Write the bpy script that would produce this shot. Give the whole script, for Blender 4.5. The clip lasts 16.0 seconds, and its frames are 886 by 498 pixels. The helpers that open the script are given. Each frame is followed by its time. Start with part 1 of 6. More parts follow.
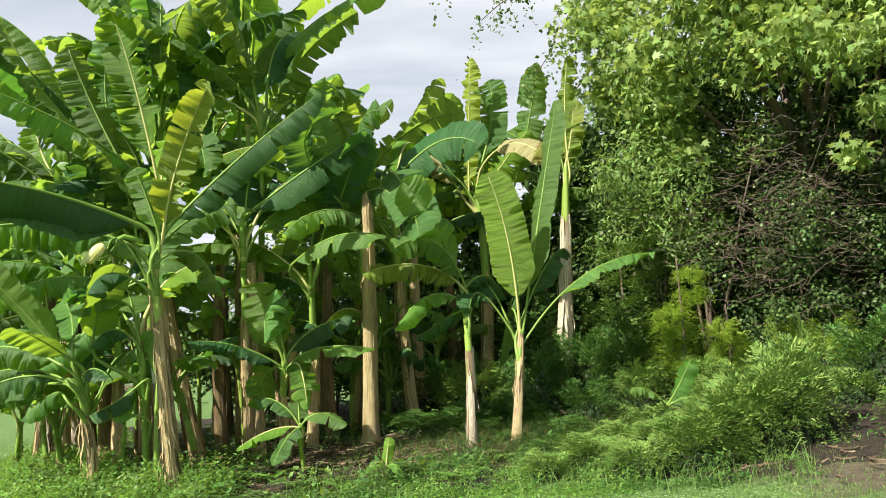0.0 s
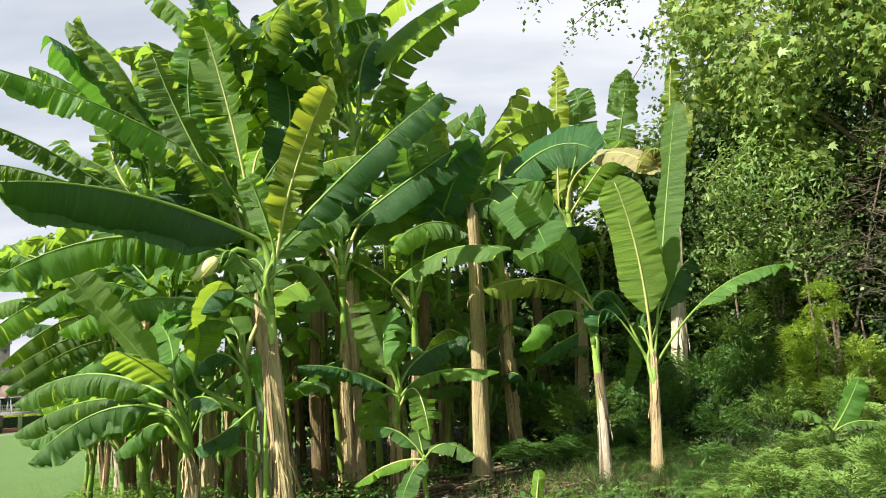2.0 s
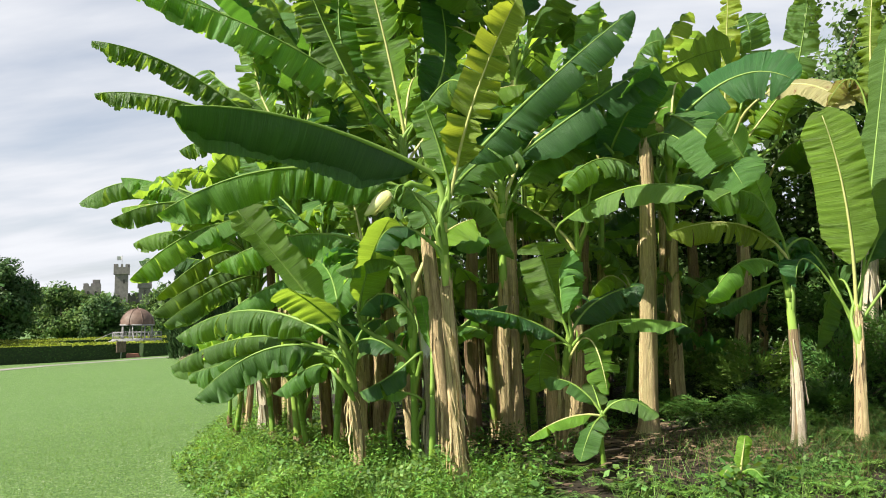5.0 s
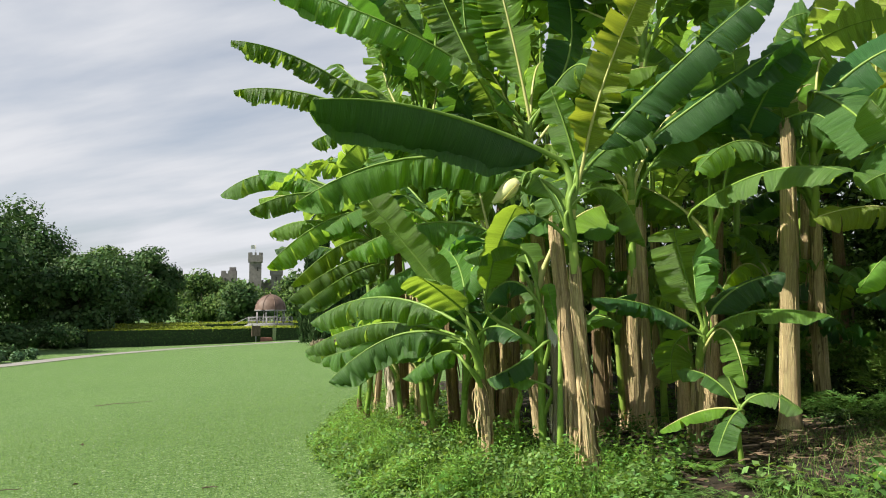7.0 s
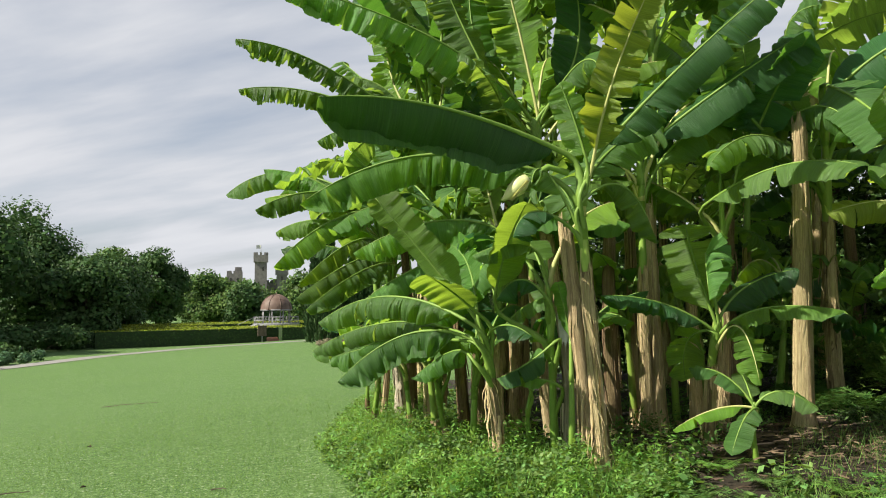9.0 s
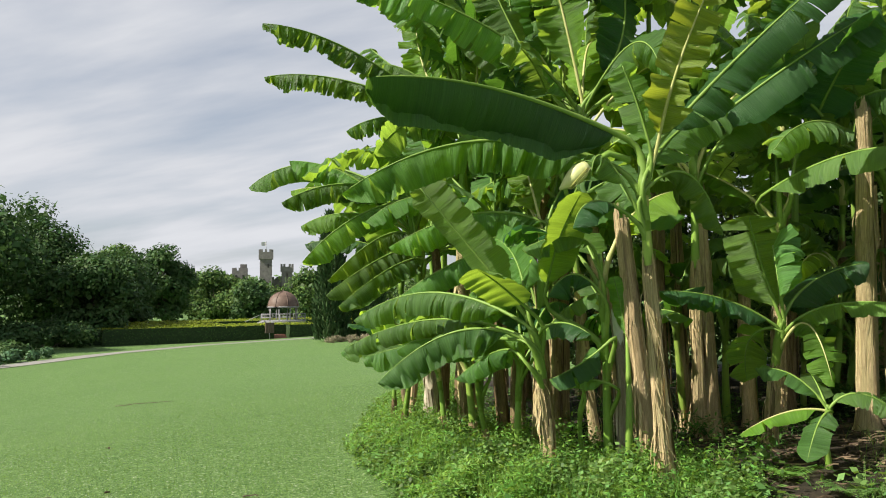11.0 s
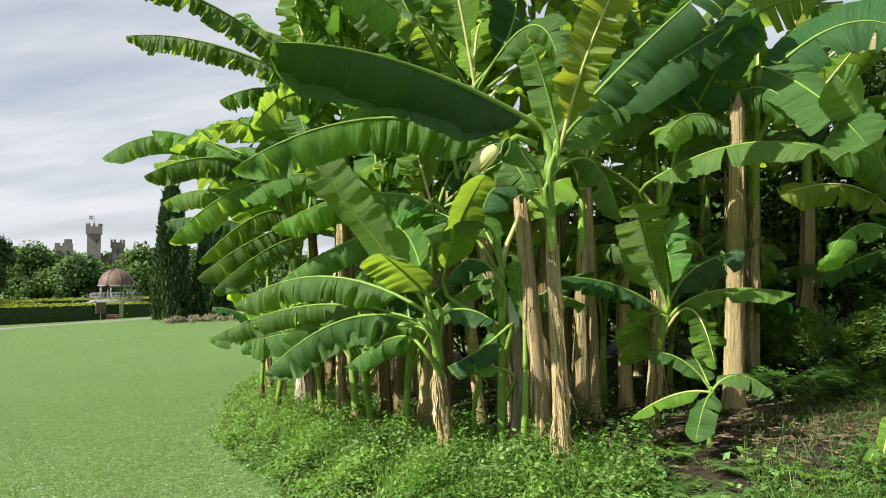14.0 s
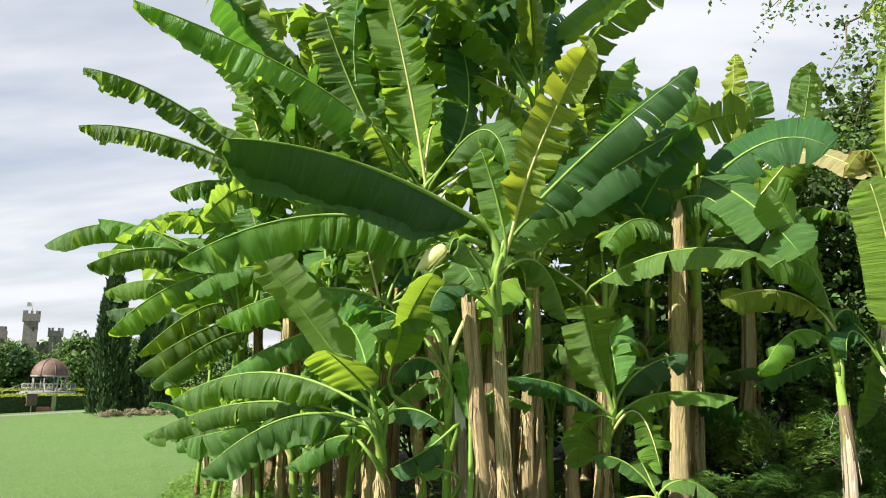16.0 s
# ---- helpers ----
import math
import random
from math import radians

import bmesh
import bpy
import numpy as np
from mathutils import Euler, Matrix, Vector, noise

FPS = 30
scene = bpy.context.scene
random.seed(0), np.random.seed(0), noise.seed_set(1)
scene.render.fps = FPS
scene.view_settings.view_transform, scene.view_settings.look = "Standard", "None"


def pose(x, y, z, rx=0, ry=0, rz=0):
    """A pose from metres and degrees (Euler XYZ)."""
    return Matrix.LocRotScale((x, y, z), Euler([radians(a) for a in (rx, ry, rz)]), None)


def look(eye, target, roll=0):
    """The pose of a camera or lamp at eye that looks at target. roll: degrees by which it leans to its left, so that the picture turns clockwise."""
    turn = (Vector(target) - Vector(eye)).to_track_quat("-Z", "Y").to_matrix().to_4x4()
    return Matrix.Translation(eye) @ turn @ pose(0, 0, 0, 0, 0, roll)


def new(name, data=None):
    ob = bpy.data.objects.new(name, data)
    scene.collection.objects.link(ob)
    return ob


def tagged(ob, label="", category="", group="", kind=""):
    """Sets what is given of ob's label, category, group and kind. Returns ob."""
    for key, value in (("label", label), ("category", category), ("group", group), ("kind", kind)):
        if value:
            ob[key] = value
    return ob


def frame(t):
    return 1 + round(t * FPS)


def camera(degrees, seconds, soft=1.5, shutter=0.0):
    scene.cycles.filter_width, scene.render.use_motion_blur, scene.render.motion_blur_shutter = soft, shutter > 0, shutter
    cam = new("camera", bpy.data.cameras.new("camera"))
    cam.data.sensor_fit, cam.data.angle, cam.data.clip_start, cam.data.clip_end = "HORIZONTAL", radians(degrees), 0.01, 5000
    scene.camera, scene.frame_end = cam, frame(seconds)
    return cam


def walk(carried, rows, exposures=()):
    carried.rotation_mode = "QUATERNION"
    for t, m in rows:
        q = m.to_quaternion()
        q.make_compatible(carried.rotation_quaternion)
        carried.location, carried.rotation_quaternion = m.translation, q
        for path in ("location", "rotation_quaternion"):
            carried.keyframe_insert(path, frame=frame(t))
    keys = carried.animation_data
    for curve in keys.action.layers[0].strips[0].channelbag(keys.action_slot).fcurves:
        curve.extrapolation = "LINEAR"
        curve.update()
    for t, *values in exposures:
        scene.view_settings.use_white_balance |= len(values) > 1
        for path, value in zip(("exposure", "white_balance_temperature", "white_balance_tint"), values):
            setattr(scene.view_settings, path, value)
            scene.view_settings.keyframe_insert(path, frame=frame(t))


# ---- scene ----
cam = camera(59.5, 16.0, 1.0)
PATH = [
    (0, (-0.184, 0.576, 1.575), (-0.16, 2.562, 1.806), -1.9),
    (0.5, (-0.494, 0.784, 1.55), (-0.485, 2.767, 1.814), -2.0),
    (1, (-0.885, 0.972, 1.535), (-0.883, 2.949, 1.835), -1.6),
    (1.5, (-1.232, 1.118, 1.535), (-1.232, 3.094, 1.844), -2.6),
    (2, (-1.488, 1.393, 1.53), (-1.486, 3.369, 1.839), -2.6),
    (2.5, (-1.722, 1.695, 1.539), (-1.717, 3.669, 1.862), -1.2),
    (3, (-2.007, 1.9, 1.593), (-2.012, 3.883, 1.858), -0.0),
    (3.5, (-2.221, 1.984, 1.612), (-2.236, 3.973, 1.817), -1.5),
    (4, (-2.289, 1.992, 1.605), (-2.365, 3.982, 1.786), -1.3),
    (6.5, (-2.389, 2.021, 1.597), (-2.887, 3.952, 1.746), -0.1),
    (7, (-2.401, 1.997, 1.599), (-2.95, 3.915, 1.738), 0.0),
    (7.5, (-2.396, 2.0, 1.608), (-2.95, 3.917, 1.746), -0.1),
    (8, (-2.39, 1.999, 1.599), (-2.945, 3.915, 1.736), -0.0),
    (10.5, (-2.788, 2.298, 1.61), (-3.361, 4.21, 1.743), -1.2),
    (11, (-2.967, 2.373, 1.601), (-3.539, 4.286, 1.728), -0.5),
    (11.5, (-3.226, 2.405, 1.636), (-3.798, 4.319, 1.744), -0.9),
    (12, (-3.418, 2.403, 1.641), (-3.955, 4.328, 1.719), -2.0),
    (12.5, (-3.506, 2.436, 1.627), (-3.994, 4.375, 1.672), -2.0),
    (13, (-3.506, 2.501, 1.615), (-3.902, 4.461, 1.653), -1.2),
    (13.5, (-3.49, 2.544, 1.641), (-3.765, 4.525, 1.679), -0.6),
    (14, (-3.491, 2.568, 1.659), (-3.672, 4.558, 1.729), -0.2),
    (14.5, (-3.488, 2.588, 1.662), (-3.601, 4.581, 1.791), 0.4),
    (15, (-3.481, 2.587, 1.703), (-3.554, 4.577, 1.888), 0.3),
    (15.5, (-3.472, 2.579, 1.702), (-3.536, 4.562, 1.957), 0.5),
    (16, (-3.462, 2.56, 1.68), (-3.518, 4.534, 1.995), 0.8),
]
walk(cam, [(t, look(eye, target, roll)) for t, eye, target, roll in PATH], [(0, 1.24), (4, 1.26), (7, 0.96), (12.5, 0.88), (14.5, 1.10), (16, 1.22)])

# ---- sky and sun ----
SUN = Vector((-0.585, -0.455, 0.67)).normalized()
sun = new("sun", bpy.data.lights.new("sun", "SUN"))
sun.data.energy, sun.data.angle, sun.data.color = 5.0, radians(0.6), (1.0, 0.94, 0.82)
sun.matrix_world = look((0, 0, 40), Vector((0, 0, 40)) - SUN)
world = bpy.data.worlds.new("sky")
scene.world = world
world.use_nodes = True
wt = world.node_tree
wt.nodes.clear()


def wnode(kind, **values):
    n = wt.nodes.new(kind)
    for k, v in values.items():
        n.inputs[k].default_value = v
    return n


sky = wnode("ShaderNodeTexSky")
sky.sky_type, sky.sun_disc = "NISHITA", False
sky.sun_elevation, sky.sun_rotation = math.asin(SUN.z), math.atan2(SUN.x, SUN.y)
blue = wnode("ShaderNodeBackground", Strength=0.06)
wt.links.new(sky.outputs["Color"], blue.inputs["Color"])
# thin streaked cloud, laid on a flat sheet overhead
tc = wnode("ShaderNodeTexCoord")
sep = wnode("ShaderNodeSeparateXYZ")
wt.links.new(tc.outputs["Generated"], sep.inputs[0])
add = wnode("ShaderNodeMath")
add.operation = "ADD"
add.inputs[1].default_value = 0.22
wt.links.new(sep.outputs["Z"], add.inputs[0])
sheet = []
for axis in "XY":
    div = wnode("ShaderNodeMath")
    div.operation = "DIVIDE"
    wt.links.new(sep.outputs[axis], div.inputs[0])
    wt.links.new(add.outputs[0], div.inputs[1])
    sheet.append(div)
comb = wnode("ShaderNodeCombineXYZ")
wt.links.new(sheet[0].outputs[0], comb.inputs["X"])
wt.links.new(sheet[1].outputs[0], comb.inputs["Y"])
mapn = wnode("ShaderNodeMapping", Scale=(0.9, 2.6, 1.0), Rotation=(0, 0, 0.5))
wt.links.new(comb.outputs[0], mapn.inputs["Vector"])
cloud = wnode("ShaderNodeTexNoise", Scale=1.1, Detail=6.0, Roughness=0.5, Distortion=0.15)
wt.links.new(mapn.outputs[0], cloud.inputs["Vector"])
cover = wnode("ShaderNodeMapRange")
for key, v in (("From Min", 0.28), ("From Max", 0.58), ("To Min", 0.55), ("To Max", 1.0)):
    cover.inputs[key].default_value = v
wt.links.new(cloud.outputs["Fac"], cover.inputs["Value"])
shade = wnode("ShaderNodeValToRGB")
shade.color_ramp.elements[0].position, shade.color_ramp.elements[0].color = 0.33, (0.57, 0.60, 0.665, 1)
shade.color_ramp.elements[1].position, shade.color_ramp.elements[1].color = 0.66, (0.77, 0.785, 0.825, 1)
wt.links.new(cloud.outputs["Fac"], shade.inputs["Fac"])
white = wnode("ShaderNodeBackground", Strength=0.53)
wt.links.new(shade.outputs["Color"], white.inputs["Color"])
mixs = wnode("ShaderNodeMixShader")
# the veil thins towards the zenith
thin = wnode("ShaderNodeMapRange")
for key, v in (("From Min", 0.42), ("From Max", 0.9), ("To Min", 1.0), ("To Max", 0.2)):
    thin.inputs[key].default_value = v
wt.links.new(sep.outputs["Z"], thin.inputs["Value"])
veil = wnode("ShaderNodeMath")
veil.operation = "MULTIPLY"
wt.links.new(cover.outputs[0], veil.inputs[0])
wt.links.new(thin.outputs[0], veil.inputs[1])
wt.links.new(veil.outputs[0], mixs.inputs["Fac"])
wt.links.new(blue.outputs[0], mixs.inputs[1])
wt.links.new(white.outputs[0], mixs.inputs[2])
wout = wnode("ShaderNodeOutputWorld")
wt.links.new(mixs.outputs[0], wout.inputs["Surface"])


# ---- materials ----
class Mat:
    """A small node material: colours mixed by noise, with bump."""

    def __init__(self, name, rough=0.6, spec=0.4):
        self.m = bpy.data.materials.new(name)
        self.m.use_nodes = True
        self.t = self.m.node_tree
        self.b = self.t.nodes["Principled BSDF"]
        self.out = self.t.nodes["Material Output"]
        self.b.inputs["Roughness"].default_value = rough
        self.b.inputs["Specular IOR Level"].default_value = spec

    def node(self, kind, **values):
        n = self.t.nodes.new(kind)
        for k, v in values.items():
            n.inputs[k.replace("_", " ")].default_value = v
        return n

    def link(self, a, b):
        self.t.links.new(a, b)

    def coords(self, source="Object", scale=(1, 1, 1)):
        c = self.node("ShaderNodeTexCoord")
        m = self.node("ShaderNodeMapping", Scale=scale)
        self.link(c.outputs[source], m.inputs["Vector"])
        return m.outputs[0]

    def noise(self, vec, scale, detail=4.0, rough=0.6):
        n = self.node("ShaderNodeTexNoise", Scale=scale, Detail=detail, Roughness=rough)
        self.link(vec, n.inputs["Vector"])
        return n.outputs["Fac"]

    def ramp(self, fac, *stops):
        r = self.node("ShaderNodeValToRGB")
        e = r.color_ramp.elements
        while len(e) < len(stops):
            e.new(0.5)
        for i, (p, c) in enumerate(stops):
            e[i].position, e[i].color = p, (*c, 1)
        self.link(fac, r.inputs["Fac"])
        return r.outputs["Color"]

    def mix(self, fac, a, b, blend="MIX"):
        n = self.t.nodes.new("ShaderNodeMix")
        n.data_type, n.blend_type = "RGBA", blend
        for value, i in ((fac, 0), (a, 6), (b, 7)):
            if isinstance(value, (int, float)):
                n.inputs[i].default_value = value
            elif isinstance(value, tuple):
                n.inputs[i].default_value = (*value, 1)
            else:
                self.link(value, n.inputs[i])
        return n.outputs[2]

    def vary(self, colour, hue=0.02, value=0.25, per="object"):
        """Shifts the colour from object to object, or from piece to piece of one mesh."""
        if per == "object":
            r = self.node("ShaderNodeObjectInfo").outputs["Random"]
        else:
            r = self.node("ShaderNodeNewGeometry").outputs["Random Per Island"]
        h = self.node("ShaderNodeMapRange", To_Min=0.5 - hue, To_Max=0.5 + hue)
        v = self.node("ShaderNodeMapRange", To_Min=1 - value, To_Max=1 + value)
        w = self.node("ShaderNodeMath")
        w.operation = "FRACT"
        k = self.node("ShaderNodeMath")
        k.operation = "MULTIPLY"
        k.inputs[1].default_value = 7.31
        self.link(r, k.inputs[0])
        self.link(k.outputs[0], w.inputs[0])
        self.link(r, h.inputs["Value"])
        self.link(w.outputs[0], v.inputs["Value"])
        n = self.node("ShaderNodeHueSaturation")
        self.link(h.outputs[0], n.inputs["Hue"])
        self.link(v.outputs[0], n.inputs["Value"])
        self.link(colour, n.inputs["Color"])
        return n.outputs["Color"]

    def colour(self, c):
        if isinstance(c, tuple):
            self.b.inputs["Base Color"].default_value = (*c, 1)
        else:
            self.link(c, self.b.inputs["Base Color"])
        return self

    def bump(self, fac, strength=0.5, distance=0.01):
        n = self.node("ShaderNodeBump", Strength=strength, Distance=distance)
        self.link(fac, n.inputs["Height"])
        self.link(n.outputs[0], self.b.inputs["Normal"])
        return self

    def glow_through(self, colour, amount):
        """Light that passes through a thin leaf."""
        t = self.node("ShaderNodeBsdfTranslucent")
        if isinstance(colour, tuple):
            t.inputs["Color"].default_value = (*colour, 1)
        else:
            self.link(colour, t.inputs["Color"])
        m = self.node("ShaderNodeMixShader", Fac=amount)
        self.link(self.b.outputs[0], m.inputs[1])
        self.link(t.outputs[0], m.inputs[2])
        self.link(m.outputs[0], self.out.inputs["Surface"])
        return self


def banana_leaf(name, dark, light, through_colour, amount, spot=None, spots=0.0, rough=0.4):
    m = Mat(name, rough, 0.5)
    uv = m.coords("UV")
    veins = m.noise(m.coords("UV", (120, 1.4, 1)), 1.0, 3.0, 0.6)
    broad = m.noise(uv, 2.6, 5.0, 0.65)
    base = m.ramp(broad, (0.3, dark), (0.72, light))
    base = m.mix(m.ramp(veins, (0.45, (0, 0, 0)), (0.66, (0.6, 0.6, 0.6))), base, tuple(min(1, 1.3 * v) for v in light))
    tr = m.ramp(veins, (0.3, tuple(0.72 * v for v in through_colour)), (0.7, through_colour))
    if spot:
        edge = m.noise(uv, 5.0, 8.0, 0.75)
        mask = m.ramp(edge, (0.66 - spots, (0, 0, 0)), (0.72 - spots, (1, 1, 1)))
        base = m.mix(mask, base, spot)
        tr = m.mix(mask, tr, tuple(0.7 * v for v in spot))
    # dark bands across the blade: shadow stripes of its ripples, mixed into the colour
    bands = m.noise(m.coords("UV", (19, 0.7, 1)), 1.0, 3.0, 0.55)
    base = m.mix(m.ramp(bands, (0.42, (0, 0, 0)), (0.6, (0.55, 0.55, 0.55))), base, dark)
    base = m.vary(base, 0.014, 0.25)
    # scratches and dull patches in the wax
    wax = m.noise(m.coords("UV", (7, 2.2, 1)), 1.0, 5.0, 0.7)
    gloss = m.node("ShaderNodeMapRange", To_Min=rough - 0.02, To_Max=rough + 0.24)
    m.link(wax, gloss.inputs["Value"])
    m.link(gloss.outputs[0], m.b.inputs["Roughness"])
    swell = m.noise(m.coords("UV", (13, 0.5, 1)), 1.0, 2.0, 0.5)
    both = m.node("ShaderNodeMath")
    both.operation = "MULTIPLY_ADD"
    both.inputs[1].default_value = 1.6
    m.link(swell, both.inputs[0])
    m.link(veins, both.inputs[2])
    m.colour(base).bump(both.outputs[0], 0.85, 0.03).glow_through(m.vary(tr, 0.012, 0.18), amount)
    return m.m


BROWN = (0.22, 0.12, 0.045)
LEAF = {
    "mid": banana_leaf("leaf_green", (0.048, 0.126, 0.024), (0.125, 0.242, 0.062), (0.45, 0.68, 0.07), 0.43, BROWN, -0.04),
    "dark": banana_leaf("leaf_deep_green", (0.018, 0.074, 0.018), (0.042, 0.132, 0.036), (0.20, 0.44, 0.04), 0.33, None, 0, 0.36),
    "fresh": banana_leaf("leaf_fresh_green", (0.066, 0.172, 0.022), (0.145, 0.29, 0.052), (0.44, 0.70, 0.055), 0.46),
    "lime": banana_leaf("leaf_lime_green", (0.095, 0.215, 0.016), (0.175, 0.33, 0.036), (0.52, 0.74, 0.06), 0.49, BROWN, -0.03),
    "yellow": banana_leaf("leaf_yellowing", (0.15, 0.25, 0.025), (0.26, 0.36, 0.05), (0.58, 0.68, 0.05), 0.46, (0.42, 0.30, 0.12), 0.0),
    "cream": banana_leaf("leaf_bleached", (0.40, 0.40, 0.16), (0.55, 0.52, 0.26), (0.75, 0.70, 0.25), 0.4, (0.38, 0.24, 0.10), 0.1),
    "rust": banana_leaf("leaf_dying", (0.16, 0.22, 0.03), (0.28, 0.28, 0.06), (0.55, 0.50, 0.05), 0.4, (0.26, 0.13, 0.04), 0.14),
}


def simple(name, a, b, scale=6.0, rough=0.7, source="Object", stretch=(1, 1, 1), bump=0.5, dist=0.01, spec=0.3, per=None, hue=0.015, val=0.2):
    m = Mat(name, rough, spec)
    v = m.coords(source, stretch)
    n = m.noise(v, scale, 6.0, 0.65)
    c = m.ramp(n, (0.3, a), (0.7, b))
    if per:
        c = m.vary(c, hue, val, per)
    m.colour(c).bump(n, bump, dist)
    return m


def foliage(name, a, b, tr, amount=0.3, rough=0.5, val=0.35, hue=0.025):
    m = Mat(name, rough, 0.2)
    n = m.noise(m.coords("Object"), 0.9, 4.0)
    c = m.vary(m.ramp(n, (0.3, a), (0.7, b)), hue, val, "island")
    m.colour(c).glow_through(tr, amount)
    return m.m


RIB = simple("leaf_midrib", (0.115, 0.21, 0.03), (0.20, 0.30, 0.06), 8, 0.5, bump=0.2).m
RIB_PALE = simple("leaf_midrib_pale", (0.36, 0.38, 0.12), (0.48, 0.46, 0.2), 8, 0.5, bump=0.2).m


def dry_sheath(name, dark, light, pale):
    m = Mat(name, 0.85, 0.12)
    fibre = m.noise(m.coords("UV", (130, 2.0, 1)), 1.0, 8.0, 0.78)
    patch = m.noise(m.coords("UV", (11, 2.4, 1)), 1.3, 6.0, 0.7)
    c = m.ramp(fibre, (0.33, dark), (0.52, light), (0.74, pale))
    c = m.mix(m.ramp(patch, (0.52, (0, 0, 0)), (0.7, (0.55, 0.55, 0.55))), c, dark)
    m.colour(m.vary(c, 0.012, 0.24)).bump(fibre, 1.0, 0.025)
    return m.m


DRY = dry_sheath("dry_sheath", (0.225, 0.155, 0.072), (0.55, 0.435, 0.235), (0.80, 0.70, 0.45))
DRY_PALE = dry_sheath("bleached_sheath", (0.31, 0.25, 0.17), (0.58, 0.50, 0.38), (0.80, 0.75, 0.64))
DRY_DARK = dry_sheath("weathered_sheath", (0.070, 0.047, 0.024), (0.24, 0.172, 0.092), (0.44, 0.34, 0.20))
STEM_CORE = simple("stem_core", (0.11, 0.078, 0.042), (0.30, 0.225, 0.13), 1.0, 0.95, "UV", (60, 2, 1), bump=0.8, dist=0.02).m


def green_stem_material():
    m = Mat("green_stem", 0.42, 0.4)
    n = m.noise(m.coords("UV", (16, 1.2, 1)), 1.0, 5.0)
    p = m.noise(m.coords("UV", (3, 1.6, 1)), 1.0, 4.0)
    c = m.ramp(n, (0.3, (0.13, 0.23, 0.03)), (0.7, (0.25, 0.37, 0.07)))
    c = m.mix(m.ramp(p, (0.55, (0, 0, 0)), (0.72, (0.8, 0.8, 0.8))), c, (0.30, 0.29, 0.10))
    m.colour(m.vary(c, 0.015, 0.15)).bump(n, 0.4, 0.008)
    return m.m


GREEN_STEM = green_stem_material()


def lawn_material():
    m = Mat("lawn_grass", 0.8, 0.15)
    v = m.coords("Object")
    fine = m.noise(v, 46.0, 3.0, 0.7)
    patch = m.noise(v, 0.35, 5.0, 0.6)
    mid = m.noise(v, 3.6, 6.0, 0.7)
    tuft = m.noise(v, 13.0, 4.0, 0.7)
    c = m.ramp(fine, (0.40, (0.016, 0.056, 0.008)), (0.60, (0.165, 0.275, 0.082)))
    c = m.mix(m.ramp(patch, (0.35, (0, 0, 0)), (0.7, (0.35, 0.35, 0.35))), c, (0.13, 0.215, 0.06))
    c = m.mix(m.ramp(mid, (0.48, (0, 0, 0)), (0.72, (0.5, 0.5, 0.5))), c, (0.055, 0.125, 0.022))
    c = m.mix(m.ramp(tuft, (0.5, (0, 0, 0)), (0.68, (0.6, 0.6, 0.6))), c, (0.20, 0.30, 0.105))
    c = m.mix(m.ramp(tuft, (0.32, (0.65, 0.65, 0.65)), (0.47, (0, 0, 0))), c, (0.036, 0.088, 0.014))
    # pale specks: daisies and litter, plus glints of the grass painted in
    speck = m.noise(m.coords("Object", (1.0, 1.0, 1.0)), 27.0, 1.0, 0.5)
    c = m.mix(m.ramp(speck, (0.66, (0, 0, 0)), (0.70, (0.8, 0.8, 0.8))), c, (0.36, 0.40, 0.27))
    # trodden bare earth in front of the junipers
    place = m.node("ShaderNodeMapping", Location=(-4.3, -6.9, -0.45), Scale=(1, 1, 1))
    m.link(m.node("ShaderNodeTexCoord").outputs["Object"], place.inputs["Vector"])
    squash = m.node("ShaderNodeMapping", Scale=(0.48, 0.85, 0.2))
    m.link(place.outputs[0], squash.inputs["Vector"])
    far = m.node("ShaderNodeVectorMath")
    far.operation = "LENGTH"
    m.link(squash.outputs[0], far.inputs[0])
    edge = m.node("ShaderNodeMath")
    edge.operation = "MULTIPLY_ADD"
    edge.inputs[1].default_value = 1.3
    m.link(m.noise(v, 2.3, 6.0, 0.7), edge.inputs[0])
    m.link(far.outputs["Value"], edge.inputs[2])
    earth = m.ramp(m.noise(v, 11.0, 6.0, 0.7), (0.3, (0.05, 0.042, 0.028)), (0.7, (0.15, 0.125, 0.085)))
    bare = m.node("ShaderNodeMapRange", From_Min=1.75, From_Max=1.35)
    m.link(edge.outputs[0], bare.inputs["Value"])
    c = m.mix(bare.outputs[0], c, earth)
    m.colour(c).bump(fine, 0.9, 0.03)
    return m.m


LAWN = lawn_material()
# darker than the other grass: the shade over this patch is in its colour
WISP = foliage("wispy_shade_grass", (0.018, 0.048, 0.010), (0.058, 0.112, 0.024), (0.13, 0.21, 0.03), 0.2, val=0.6)
DEAD_GRASS = simple("dead_grass", (0.07, 0.040, 0.018), (0.19, 0.105, 0.045), 5, 0.9, per="island", val=0.5).m
BLADE = foliage("grass_blade", (0.075, 0.15, 0.028), (0.175, 0.275, 0.075), (0.26, 0.40, 0.06), 0.25, val=0.5)
WEED = foliage("weed_leaf", (0.05, 0.115, 0.026), (0.15, 0.25, 0.075), (0.32, 0.48, 0.06), 0.3, val=0.6)
WEED_PALE = foliage("weed_leaf_pale", (0.078, 0.185, 0.03), (0.19, 0.345, 0.075), (0.38, 0.58, 0.07), 0.34, val=0.6)
SOIL = simple("mulch_soil", (0.010, 0.008, 0.005), (0.040, 0.030, 0.019), 9, 0.95, bump=1.0, dist=0.04).m
LITTER = simple("leaf_litter", (0.030, 0.020, 0.012), (0.17, 0.122, 0.076), 5, 0.9, per="island", val=0.55).m
JUNIPER = foliage("juniper_green", (0.085, 0.165, 0.034), (0.21, 0.32, 0.07), (0.25, 0.38, 0.05), 0.12, 0.6, val=0.3)
